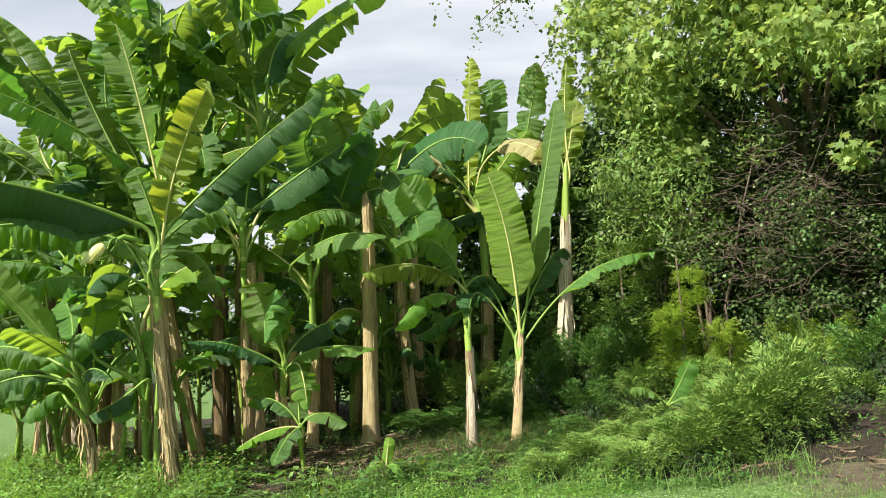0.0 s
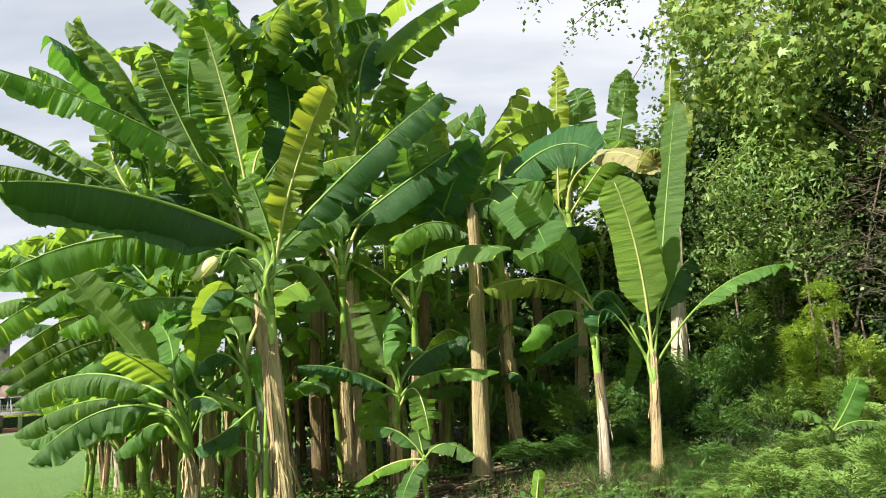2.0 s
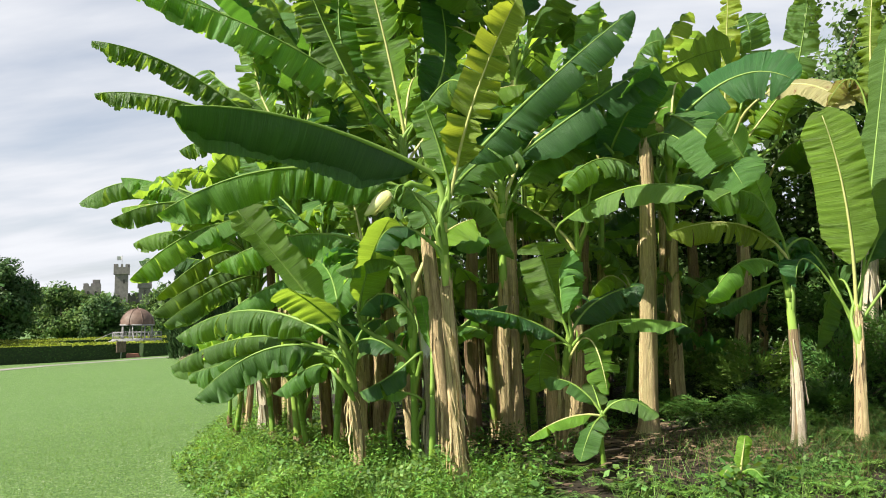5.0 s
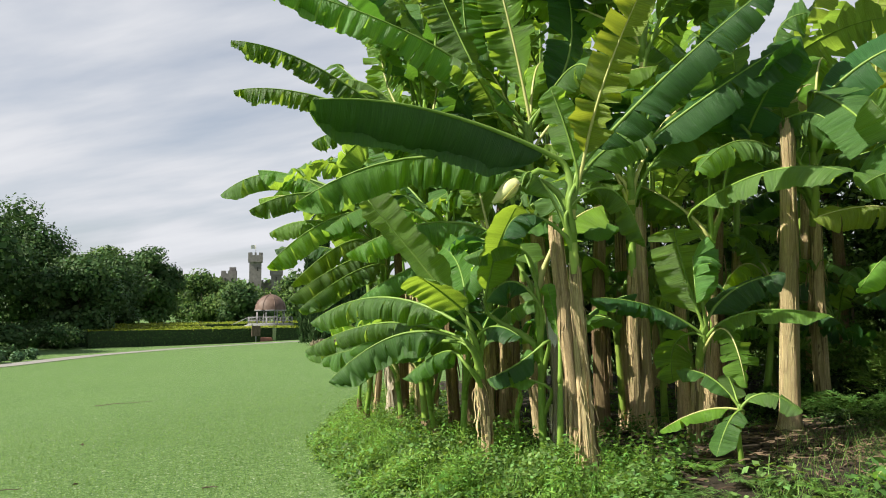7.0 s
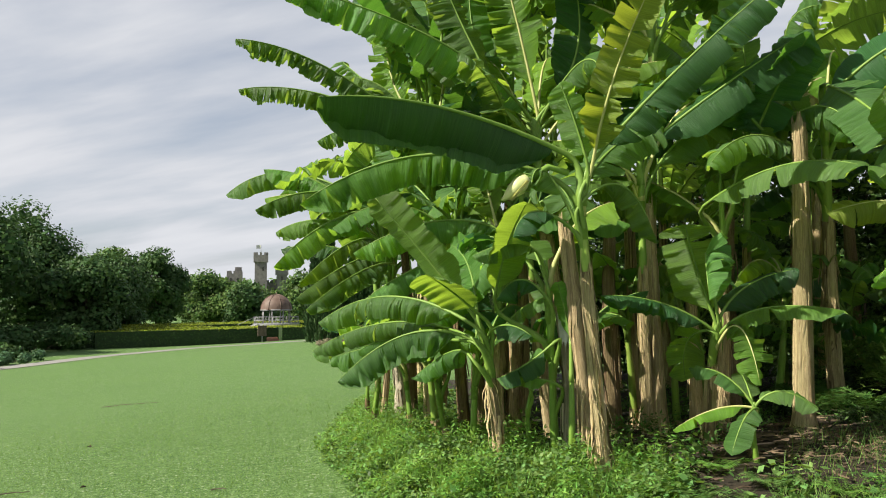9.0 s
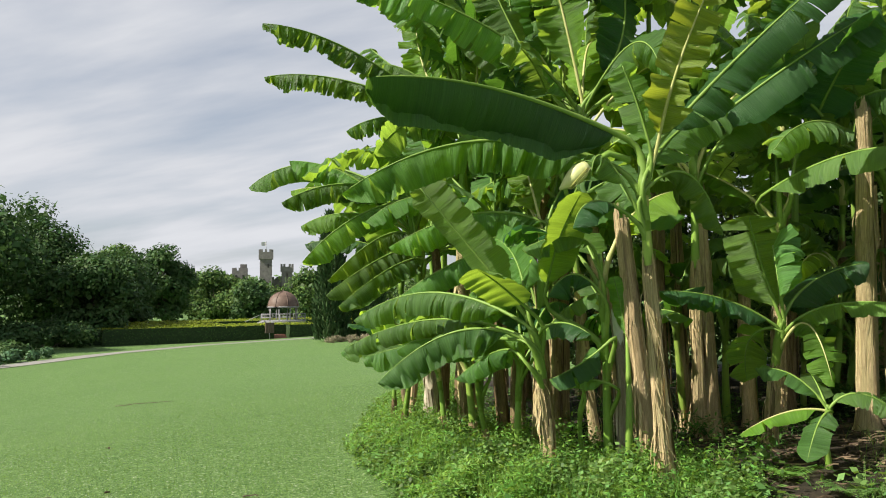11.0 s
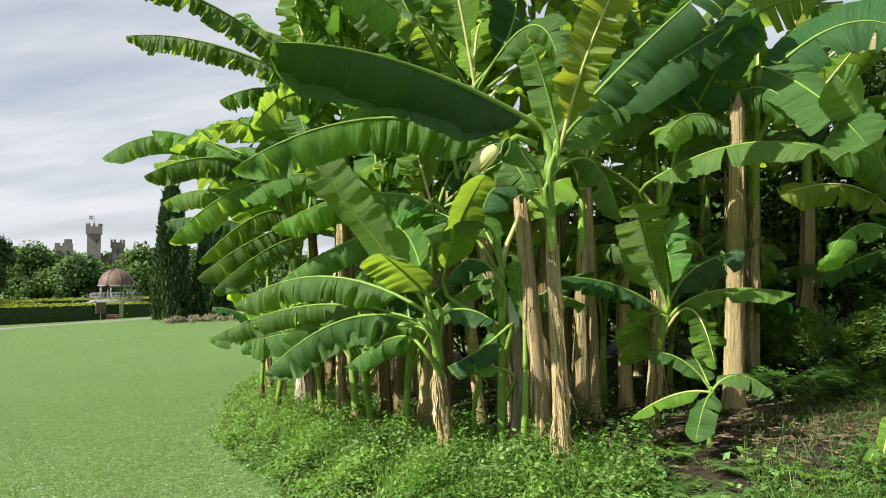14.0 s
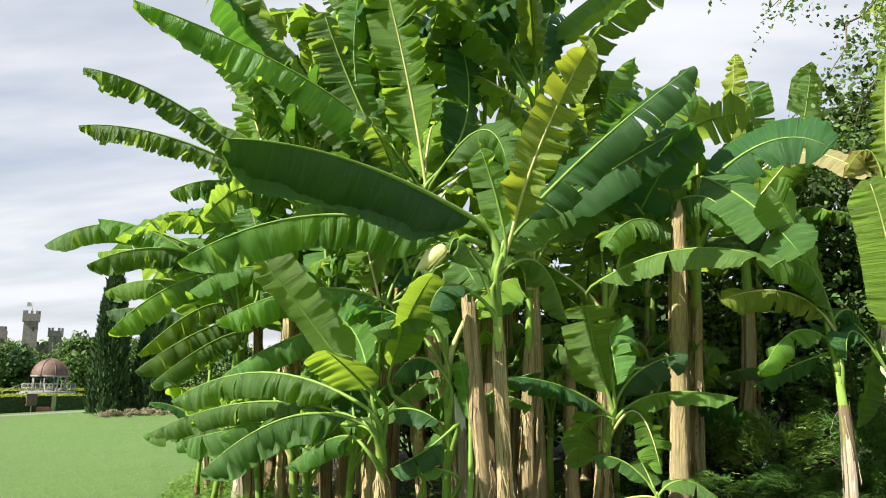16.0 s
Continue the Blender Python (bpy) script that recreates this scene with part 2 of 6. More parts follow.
JUNIPER_GOLD = foliage("juniper_gold", (0.20, 0.31, 0.04), (0.35, 0.47, 0.08), (0.38, 0.52, 0.05), 0.3, 0.6)
# juniper green darkened for mounds and undergrowth in shade; the colour carries it
JUNIPER_SHADE = foliage("juniper_shade", (0.045, 0.11, 0.024), (0.095, 0.19, 0.04), (0.14, 0.27, 0.035), 0.25, 0.6)
STAR_LEAF = foliage("star_leaf", (0.11, 0.18, 0.05), (0.25, 0.345, 0.11), (0.50, 0.62, 0.13), 0.4, 0.42, val=0.45)
PALE_LEAF = foliage("pale_small_leaf", (0.10, 0.175, 0.05), (0.22, 0.32, 0.10), (0.36, 0.50, 0.09), 0.36, 0.45, val=0.5)
SMALL_LEAF = foliage("small_leaf", (0.05, 0.10, 0.026), (0.12, 0.19, 0.06), (0.20, 0.33, 0.05), 0.3, 0.42, val=0.6)
# dark leaves for the insides of the thicket: inner shade given as colour
THICKET_SHADE = foliage("thicket_shade", (0.026, 0.05, 0.015), (0.06, 0.10, 0.03), (0.06, 0.11, 0.02), 0.25, 0.8, val=0.35)
FAR_DARK = foliage("far_leaf_dark", (0.034, 0.078, 0.024), (0.078, 0.145, 0.042), (0.075, 0.14, 0.034), 0.22, 0.6)
FAR_MID = foliage("far_leaf", (0.066, 0.128, 0.03), (0.13, 0.208, 0.052), (0.14, 0.23, 0.045), 0.25, 0.6)
CYPRESS = foliage("cypress_leaf", (0.0281, 0.0644, 0.0234), (0.0585, 0.105, 0.0351), (0.0468, 0.0936, 0.0292), 0.12, 0.65)
# shaded sides and sunlit top of the hedges, painted as two leaf colours
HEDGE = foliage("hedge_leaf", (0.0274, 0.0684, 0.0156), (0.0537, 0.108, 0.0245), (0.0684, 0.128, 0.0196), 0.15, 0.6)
HEDGE_TOP = foliage("hedge_sunlit_top", (0.187, 0.238, 0.017), (0.289, 0.34, 0.0298), (0.255, 0.323, 0.0255), 0.25, 0.6)
# near-black green inside hedges and junipers: the shade between leaves, put into colour
SHADE_CORE = simple("shade_core", (0.016, 0.034, 0.012), (0.035, 0.06, 0.02), 5, 0.9).m
BARK = simple("bark", (0.06, 0.045, 0.032), (0.17, 0.13, 0.10), 12, 0.9, stretch=(1, 1, 0.25), bump=0.9, dist=0.02).m
TWIG = simple("bare_twig", (0.05, 0.038, 0.028), (0.15, 0.115, 0.085), 15, 0.85, per="object").m
STONE = simple("castle_stone", (0.13, 0.122, 0.12), (0.23, 0.212, 0.205), 0.9, 0.9, bump=0.6, dist=0.1).m
STONE_DARK = simple("window_dark", (0.03, 0.03, 0.03), (0.06, 0.055, 0.05), 2, 0.9).m
COPPER = simple("dome_copper", (0.0945, 0.0612, 0.0468), (0.171, 0.117, 0.09), 1.6, 0.6, bump=0.3).m
IRON = simple("grey_iron", (0.20, 0.20, 0.205), (0.34, 0.34, 0.34), 6, 0.55, bump=0.2).m
GRAVEL = simple("gravel_path", (0.17, 0.165, 0.145), (0.28, 0.27, 0.25), 14, 0.95, bump=0.6, dist=0.02).m
BRICK = simple("step_brick", (0.26, 0.13, 0.09), (0.40, 0.22, 0.16), 6, 0.9).m
BUD = simple("banana_bud", (0.42, 0.47, 0.17), (0.62, 0.61, 0.30), 4, 0.5, stretch=(3, 3, 0.6), bump=0.2).m
HYDRANGEA = foliage("shrub_leaf_cool", (0.05, 0.12, 0.05), (0.10, 0.19, 0.09), (0.12, 0.22, 0.07), 0.2)
FLOWER = simple("flower_bed", (0.10, 0.12, 0.05), (0.36, 0.28, 0.20), 6, 0.8, per="island", val=0.4).m
WHITE_SHEATH = simple("white_sheath", (0.62, 0.62, 0.58), (0.80, 0.80, 0.77), 9, 0.6, "UV", (12, 1, 1), per=None).m
CLOTH = simple("flag_cloth", (0.5, 0.5, 0.5), (0.65, 0.62, 0.6), 3, 0.8).m


# ---- builders ----
def mesh(name, verts, faces, material, uv=None, smooth=True):
    me = bpy.data.meshes.new(name)
    me.from_pydata([tuple(v) for v in verts], [], faces)
    if uv is not None:
        layer = me.uv_layers.new(name="uv")
        index = np.empty(len(me.loops), dtype=np.int32)
        me.loops.foreach_get("vertex_index", index)
        layer.data.foreach_set("uv", np.asarray(uv, dtype=np.float32)[index].ravel())
    if smooth:
        me.polygons.foreach_set("use_smooth", np.ones(len(me.polygons), dtype=bool))
    me.materials.append(material)
    return me


def part(name, me, parent, label=""):
    ob = new(name, me)
    ob.parent = parent
    if label:
        ob["label"] = label
    return ob


def thing(name, label, category, group="", kind="", at=(0, 0, 0)):
    ob = new(name)
    ob.location = at
    ob.empty_display_size = 0.2
    return tagged(ob, label, category, group, kind)


def local(parent, me):
    """Parts are modelled in the place itself; this moves them to their thing's own base."""
    me.transform(Matrix.Translation(-parent.location))
    return me


def tube(points, radii, sides=8, cap=True, ridge=0.0, seed=0):
    """A round bar along points. Returns vertices, faces and uv in metres."""
    rng = np.random.default_rng(seed)
    pts = np.asarray(points, float)
    n = len(pts)
    t = np.gradient(pts, axis=0)
    t /= np.linalg.norm(t, axis=1)[:, None] + 1e-9
    ref = np.array([1.0, 0, 0]) if abs(t[0][0]) < 0.8 else np.array([0, 1.0, 0])
    wob = 1 + ridge * rng.standard_normal(sides)
    verts, uv = [], []
    along = np.r_[0, np.cumsum(np.linalg.norm(np.diff(pts, axis=0), axis=1))]
    for i in range(n):
        a = np.cross(t[i], ref)
        a /= np.linalg.norm(a) + 1e-9
        b = np.cross(t[i], a)
        r = radii[i] * (wob * (1 + 0.35 * ridge * rng.standard_normal(sides)) if ridge else np.ones(sides))
        for k in range(sides):
            an = 2 * math.pi * k / sides
            verts.append(pts[i] + r[k] * (math.cos(an) * a + math.sin(an) * b))
            uv.append((abs((k / sides) * 2 - 1) * math.pi * radii[0], along[i]))
    faces = [(i * sides + k, i * sides + (k + 1) % sides, (i + 1) * sides + (k + 1) % sides, (i + 1) * sides + k) for i in range(n - 1) for k in range(sides)]
    if cap:
        faces += [tuple(range(sides))[::-1], tuple(range((n - 1) * sides, n * sides))]
    return verts, faces, uv


def join(*pieces):
    verts, faces, uv = [], [], []
    for v, f, u in pieces:
        k = len(verts)
        verts += list(v)
        uv += list(u)
        faces += [tuple(i + k for i in face) for face in f]
    return verts, faces, uv


def box(x0, y0, z0, x1, y1, z1):
    v = [(x, y, z) for z in (z0, z1) for y in (y0, y1) for x in (x0, x1)]
    f = [(0, 2, 3, 1), (4, 5, 7, 6), (0, 1, 5, 4), (2, 6, 7, 3), (0, 4, 6, 2), (1, 3, 7, 5)]
    return v, f, [(0, 0)] * 8


def ground_z(x, y):
    """The lawn falls gently away to one side; the bed is slightly mounded; a bank rises beyond it."""
    fall = 0.0736 * (max(x, -20) + 2.4) if x < 5 else 0.545 + 0.03 * (min(x, 40) - 5)
    fall -= 0.0035 * (min(y, 60) - 2)
    if x < -20:
        fall -= 1.0 * min(1.0, (-20 - x) / 26)
    m = max(0.0, 1 - ((x + 2.2) / 5.2) ** 2 - ((y - 13.2) / 4.6) ** 2)
    bank = 0.55 / (1 + math.exp(-max(-30, min(30, (x - 2.6) * 1.3)))) / (1 + math.exp(-max(-30, min(30, (y - 10.0) * 0.9))))
    return fall + 0.12 * min(1.0, 1.6 * m) + bank


def leaf_mesh(points, normal, width, fold, tear, material, seed, start=0.12, fine=False):
    """A banana leaf's blade: two halves that droop from the midrib, pleated along the veins and torn into strips between them."""
    rng = np.random.default_rng(seed)
    b, m, t = (np.array(p, float) for p in points)
    c = 2 * m - 0.5 * (b + t)
    length = np.linalg.norm(m - b) + np.linalg.norm(t - m)
    n = int(min(112, max(24, length / 0.018))) if fine else int(min(60, max(16, length / 0.038)))
    u = start + (1 - start) * np.linspace(0, 1, n + 1)
    u = u[:, None]
    p = (1 - u) ** 2 * b + 2 * u * (1 - u) * c + u**2 * t
    tan = 2 * (1 - u) * (c - b) + 2 * u * (t - c)
    tan /= np.linalg.norm(tan, axis=1)[:, None]
    nor = np.array(normal, float)
    nor = nor - (tan @ nor)[:, None] * tan
    nor /= np.linalg.norm(nor, axis=1)[:, None] + 1e-9
    twist = radians(float(rng.uniform(-14, 14))) * np.linspace(-0.4, 1, n + 1)[:, None]
    side = np.cross(tan, nor)
    nor, side = nor * np.cos(twist) + side * np.sin(twist), side * np.cos(twist) - nor * np.sin(twist)
    s = np.linspace(0, 1, n + 1)
    half = 0.5 * width * np.clip(np.minimum((s / 0.16 + 0.06) ** 0.6, 1) * np.clip((1.012 - s) / 0.17, 0, 1) ** 0.5, 0.01, 1)
    half *= 1.06 - 0.1 * s
    across = (0.0, 0.18, 0.4, 0.65, 0.85, 1.0) if fine else (0.0, 0.3, 0.65, 1.0)
    wide = len(across)
    hang = 0.5 if fold < 68 else 0.82
    verts, faces, uv = [], [], []
    wave = rng.uniform(0, 6.28, 4)
    calm = min(1.0, 0.26 + 6.0 * tear)
    along = s * length
    gap = 2 if not fine else 4
    for sign in (-1, 1):
        # pleats run out along the veins, strong in some stretches and faint in others
        pleat = np.zeros(n + 1)
        for size, lam in ((0.006, 0.062), (0.011, 0.095), (0.024, 0.16), (0.03, 0.31)):
            shift = rng.uniform(0, 6.28, 2)
            turn = 2 * math.pi * along / lam + shift[0] + 1.6 * np.sin(3.1 * along + shift[1])
            pleat += size * (np.sin(turn) + 0.35 * np.sin(2 * turn + 0.6))
        pleat *= calm * (0.75 + 0.5 * np.sin(4.3 * along + wave[1] + sign))
        fray = 1 - 0.035 * rng.random(n + 1) ** 2 - 0.12 * (rng.random(n + 1) < 0.03 + 0.1 * min(1, tear)) * rng.random(n + 1)
        rate = tear * ((0.2 if tear < 0.32 else 0.42) if fine else 0.7)
        cuts = [i for i in range(3, n - 1) if rng.random() < rate]
        if rng.random() < 0.8 and n > 20 and tear > 0:
            cuts.append(int(rng.integers(n // 3, n - 3)))
        edges = [0]
        for i in sorted(set(cuts)):
            if i - edges[-1] >= gap and n - i >= gap:
                edges.append(i)
        edges.append(n)
        for a, z in zip(edges[:-1], edges[1:]):
            loose = rng.normal(0, 3 + 24 * min(1, tear * 1.6))
            short = 1 - (0.28 * rng.random() ** 2 if tear > 0.2 else 0.03 * rng.random())
            slide = rng.normal(0, 0.02 + 0.1 * tear)
            first = len(verts)
            for i in range(a, z + 1):
                centre = (i - 0.5 * (a + z)) / max(1, z - a)
                for v in across:
                    ang = radians(fold * (hang + (1.25 - hang) * v) + loose * v + 5.0 * math.sin(5.0 * along[i] + wave[0] + sign))
                    rad = half[i] * v * short * (fray[i] if v == 1.0 else 1.0)
                    rip = pleat[i] * min(1.0, 1.6 * v) + calm * 0.02 * math.sin(9 * along[i] + wave[2 + (sign > 0)]) * v * v
                    q = p[i] + sign * side[i] * (math.cos(ang) * rad + math.sin(ang) * rip) - nor[i] * (math.sin(ang) * rad - math.cos(ang) * rip)
                    pull = -centre * (0.13 * (z - a) / n * length if len(edges) > 2 else 0.0) * v
                    q = q + tan[i] * (0.16 * rad + pull + slide * rad)
                    verts.append(q)
                    uv.append((along[i] + 0.16 * rad, 0.5 + sign * rad))
            for i in range(z - a):
                for k in range(wide - 1):
                    o = first + i * wide + k
                    quad = (o, o + 1, o + 1 + wide, o + wide)
                    faces.append(quad if sign > 0 else quad[::-1])
    return mesh("leaf", verts, faces, material, uv)


def sheath_strips(axis, radius, rng, count, z0, f, spread=1.0):
    """Dead leaf bases wrapped round a stem: long overlapping strips, each loose at its edges and torn off at its ends.
    axis(u) is the stem's centre line, radius(u) its radius, both for u from 0 to f."""
    pieces = []
    lo, hi = np.array(axis(0.0)), np.array(axis(f))
    tall = float(np.linalg.norm(hi - lo))
    for i in range(count):
        a = rng.uniform(-0.08, 0.8) if i > count // 4 else -0.02
        b = min(1.0 + rng.uniform(-0.03, 0.05), a + rng.uniform(0.22, 0.75) * max(1.0, 0.9 / tall))
        an0, arc = rng.uniform(0, 6.28), rng.uniform(0.12, 0.62)
        lift = rng.uniform(0.001, 0.009) * spread
        flare = rng.uniform(0.005, 0.045) * spread if rng.random() < 0.34 else 0.003
        curl = rng.uniform(0.0, 0.009) * spread
        lean = rng.normal(0, 0.18)
        rows, cols = 10, 6
        tear = rng.uniform(-0.06, 0.06, (2, cols))
        verts, uv = [], []
        off = rng.uniform(0, 9)
        for r in range(rows):
            for c in range(cols):
                k = 2 * c / (cols - 1) - 1
                w = r / (rows - 1)
                u = a + (b - a) * w + (tear[0, c] * (1 - w) ** 3 + tear[1, c] * w**3) * 0.9 / max(0.5, tall)
                u = min(1.06, max(0.0, u))
                narrow = 1 - 0.45 * abs(2 * w - 1) ** 3
                an = an0 + arc * narrow * k + lean * w
                rr = radius(min(u, 1.0) * f) + lift + flare * (1 - w) ** 3 + curl * k * k + rng.normal(0, 0.0012)
                q = np.array(axis(min(u, 1.0) * f)) + np.array([math.cos(an) * rr, math.sin(an) * rr, max(0.0, u - 1.0) * tall])
                q[2] = max(q[2], z0 + 0.01)
                verts.append(q)
                uv.append((off + arc * k * rr, tall * u))
        faces = [(r * cols + c, r * cols + c + 1, (r + 1) * cols + c + 1, (r + 1) * cols + c) for r in range(rows - 1) for c in range(cols - 1)]
        pieces.append((verts, faces, uv))
    return pieces


class Plant:
    """A banana plant: a stem wrapped in dry sheaths below and green above, with leaves that fan out of its crown."""

    count = 0

    def __init__(self, base, crown, radius, dry_to, label, dry=None, name="banana_plant", flaps=6, group="banana plants in the bed", top=0.6):
        Plant.count += 1
        self.seed = Plant.count * 1000
        rng = np.random.default_rng(self.seed)
        x, y = base
        self.base = np.array([x, y, ground_z(x, y) - 0.04])
        self.crown = np.array(crown, float)
        self.root = thing(name, label, "banana plant", group, at=self.base)
        dry = dry or DRY
        mid = 0.5 * (self.base + self.crown) + np.array([rng.normal(0, 0.04), rng.normal(0, 0.04), 0])
        self.mid = 2 * mid - 0.5 * (self.base + self.crown)
        self.height = self.crown[2] - self.base[2]
        f = min(1.0, max(0.0, (dry_to - self.base[2]) / self.height))
        n = max(10, int(self.height * 14))
        if f > 0.02:
            def girth(u):
                return radius * (0.9 - 0.3 * u + 0.42 * math.exp(-u * self.height / 0.07))

            us = np.linspace(0, f, n)
            v, fc, uv = tube([self.axis(u) for u in us], [girth(u) for u in us], 16, False, 0.07, self.seed)
            core = part("dry_stem", local(self.root, mesh("dry_stem", v, fc, STEM_CORE, uv)), self.root, "fibrous dry brown stem")
            for v, fc, uv in sheath_strips(self.axis, girth, rng, int(12 + 26 * min(1.6, f * self.height)) if flaps > 4 else int(8 + 10 * f * self.height), self.base[2], f, min(1.2, radius / 0.08)):
                part("sheath", local(self.root, mesh("sheath", v, fc, dry, uv)), core)
            for i in range(flaps):
                self.flap(rng, f, radius, dry)
        if f < 0.98:
            us = np.linspace(max(0, f - 0.28), 1.0, n)
            v, fc, uv = tube([self.axis(u) for u in us], [radius * (1 - 0.38 * u) * (0.86 if f > 0.02 else 1) * (1 - (1 - top) * max(0, (u - f) / max(0.05, 1 - f)) ** 2) for u in us], 14, True, 0.03, self.seed + 1)
            part("green_stem", local(self.root, mesh("green_stem", v, fc, GREEN_STEM, uv)), self.root)
        self.n = 0

    def axis(self, u):
        return (1 - u) ** 2 * self.base + 2 * u * (1 - u) * self.mid + u * u * self.crown

    def flap(self, rng, f, radius, dry):
        """A strip of dead sheath that has come loose and hangs."""
        u = rng.uniform(0.15, 1) * f
        top = self.axis(u)
        an = rng.uniform(0, 6.28)
        out = np.array([math.cos(an), math.sin(an), 0])
        sidev = np.array([-math.sin(an), math.cos(an), 0])
        thin = rng.random() < 0.78
        long, wide = min(top[2] - self.base[2], rng.uniform(0.12, 0.5)), rng.uniform(0.002, 0.005) if thin else rng.uniform(0.008, 0.03)
        curl = rng.uniform(0.01, 0.08) if thin else rng.uniform(0.0, 0.018)
        verts, uv = [], []
        rr = radius * (1 - 0.38 * u) * 1.03
        steps = 8
        for i in range(steps + 1):
            s = i / steps
            p = top + out * (rr + curl * math.sin(s * 2.4) + 0.03 * s * rng.random()) - np.array([0, 0, long * s]) + sidev * (0.02 if thin else 0.006) * math.sin(4 * s + an)
            w = wide * (1 - 0.6 * s * s)
            for k in (-1, 0, 1):
                verts.append(p + sidev * w * k + out * (0.25 * w if k == 0 else 0))
                uv.append((0.3 * k * wide + an, long * s))
        faces = [(3 * i + k, 3 * i + k + 1, 3 * i + k + 4, 3 * i + k + 3) for i in range(steps) for k in (0, 1)]
        part("loose_sheath", local(self.root, mesh("loose_sheath", verts, faces, dry, uv)), self.root)

    def leaf(self, b, m, t, normal, width, fold, tear, kind, start=0.12, fine=True):
        self.n += 1
        seed = self.seed + self.n * 7
        b, m, t = np.array(b), np.array(m), np.array(t)
        blade = part("leaf", local(self.root, leaf_mesh((b, m, t), normal, width, fold, tear, LEAF[kind], seed, start, fine)), self.root)
        if kind in ("yellow", "cream", "rust"):
            blade["label"] = {"yellow": "yellowing leaf with brown edges", "cream": "bleached pale leaf", "rust": "dying leaf with rusty patches"}[kind]
        c = 2 * m - 0.5 * (b + t)
        us = np.linspace(0, 0.97, 16)[:, None]
        pts = (1 - us) ** 2 * b + 2 * us * (1 - us) * c + us**2 * t
        back = max(0.0, min(0.97, (b[2] - self.base[2] - min(0.42, 0.3 * self.height) - 0.35 * np.hypot(*(b - self.crown)[:2])) / self.height))
        root = self.axis(back)
        d0 = (c - b) / (np.linalg.norm(c - b) + 1e-9)
        gap = np.linalg.norm(b - root)
        k = np.linspace(0, 1, 6)[:-1, None]
        h1, h2 = root + np.array([0, 0, 0.45 * gap]), b - d0 * 0.35 * gap
        lead = (1 - k) ** 3 * root + 3 * k * (1 - k) ** 2 * h1 + 3 * k * k * (1 - k) * h2 + k**3 * b
        pts = np.vstack([lead, pts])
        big = 0.009 + 0.021 * width
        rad = np.r_[np.linspace(2.3, 1.1, 5), np.linspace(1.0, 0.16, 16)] * big
        v, f, uv = tube(pts, rad, 6, True)
        part("midrib", local(self.root, mesh("midrib", v, f, RIB_PALE if kind in ("yellow", "cream", "lime") else RIB, uv)), blade)
        return blade

    def fan(self, count, size, kinds, tear=0.12, lift=(15, 75), seed=0, spread=360, toward=0, width=0.5, droop=(0.35, 0.95)):
        """A generic crown of leaves, turned by the golden angle."""
        rng = np.random.default_rng(self.seed + 500 + seed)
        turn = rng.uniform(0, 360)
        for i in range(count):
            az = radians(toward + (turn + 137.5 * i) % spread - spread / 2)
            up = radians(rng.uniform(*lift))
            long = size * rng.uniform(0.75, 1.15)
            out = np.array([math.cos(az), math.sin(az), 0])
            z = np.array([0, 0, 1.0])
            b = self.crown + out * 0.14 + z * rng.uniform(-0.25, 0.1)
            d = out * math.cos(up) + z * math.sin(up)
            m = b + d * long * 0.5
            t = m + (out * math.cos(up * 0.55) + z * (math.sin(up) - rng.uniform(*droop))) * long * 0.48
            nor = z * math.cos(up) - out * math.sin(up) + np.array([rng.normal(0, 0.25), rng.normal(0, 0.25), 0])
            kind = kinds[int(rng.integers(len(kinds)))]
            self.leaf(b, m, t, nor, width * rng.uniform(0.85, 1.2), rng.uniform(12, 55), tear * rng.uniform(0.3, 2.0), kind, 0.1, False)


def scatter_leaves(centres, normals_rng, size, rng, shape="diamond", facing=None, hang=0.0):
    """Many small leaves as one sheet of loose faces: centres is an n x 3 array; facing, the way that each roughly looks."""
    n = len(centres)
    d = rng.standard_normal((n, 3))
    d[:, 2] -= 2.2 * hang
    if facing is None:
        e = rng.standard_normal((n, 3))
        e[:, 2] += normals_rng
    else:
        e = np.asarray(facing) + 0.42 * rng.standard_normal((n, 3))
    e /= np.linalg.norm(e, axis=1)[:, None] + 1e-9
    d -= np.sum(d * e, axis=1)[:, None] * e
    d /= np.linalg.norm(d, axis=1)[:, None] + 1e-9
    s = np.cross(d, e)
    size = np.broadcast_to(size, n)[:, None] * rng.uniform(0.6, 1.3, (n, 1))
    if shape == "star":
        ring = [(0, -0.15), (0.5, 0.05), (0.24, 0.22), (0.34, 0.62), (0.12, 0.42), (0, 1.0), (-0.12, 0.42), (-0.34, 0.62), (-0.24, 0.22), (-0.5, 0.05)]
    elif shape == "narrow":
        ring = [(0, 0), (0.16, 0.45), (0, 1), (-0.16, 0.45)]
    else:
        ring = [(0, 0), (0.34, 0.5), (0, 1), (-0.34, 0.5)]
    k = len(ring)
    verts = np.empty((n, k, 3))
    for i, (a, b) in enumerate(ring):
        verts[:, i] = centres + size * (a * s + b * d)
    faces = np.arange(n * k).reshape(n, k)
    return verts.reshape(-1, 3), faces


def cloud_mesh(name, verts, faces, material, smooth=False):
    me = bpy.data.meshes.new(name)
    nf, k = faces.shape
    me.vertices.add(len(verts))
    me.vertices.foreach_set("co", np.asarray(verts, dtype=np.float32).ravel())
    me.loops.add(nf * k)
    me.loops.foreach_set("vertex_index", faces.astype(np.int32).ravel())
    me.polygons.add(nf)
    me.polygons.foreach_set("loop_start", np.arange(0, nf * k, k, dtype=np.int32))
    me.update(calc_edges=True)
    me.validate()
    me.materials.append(material)
    return me


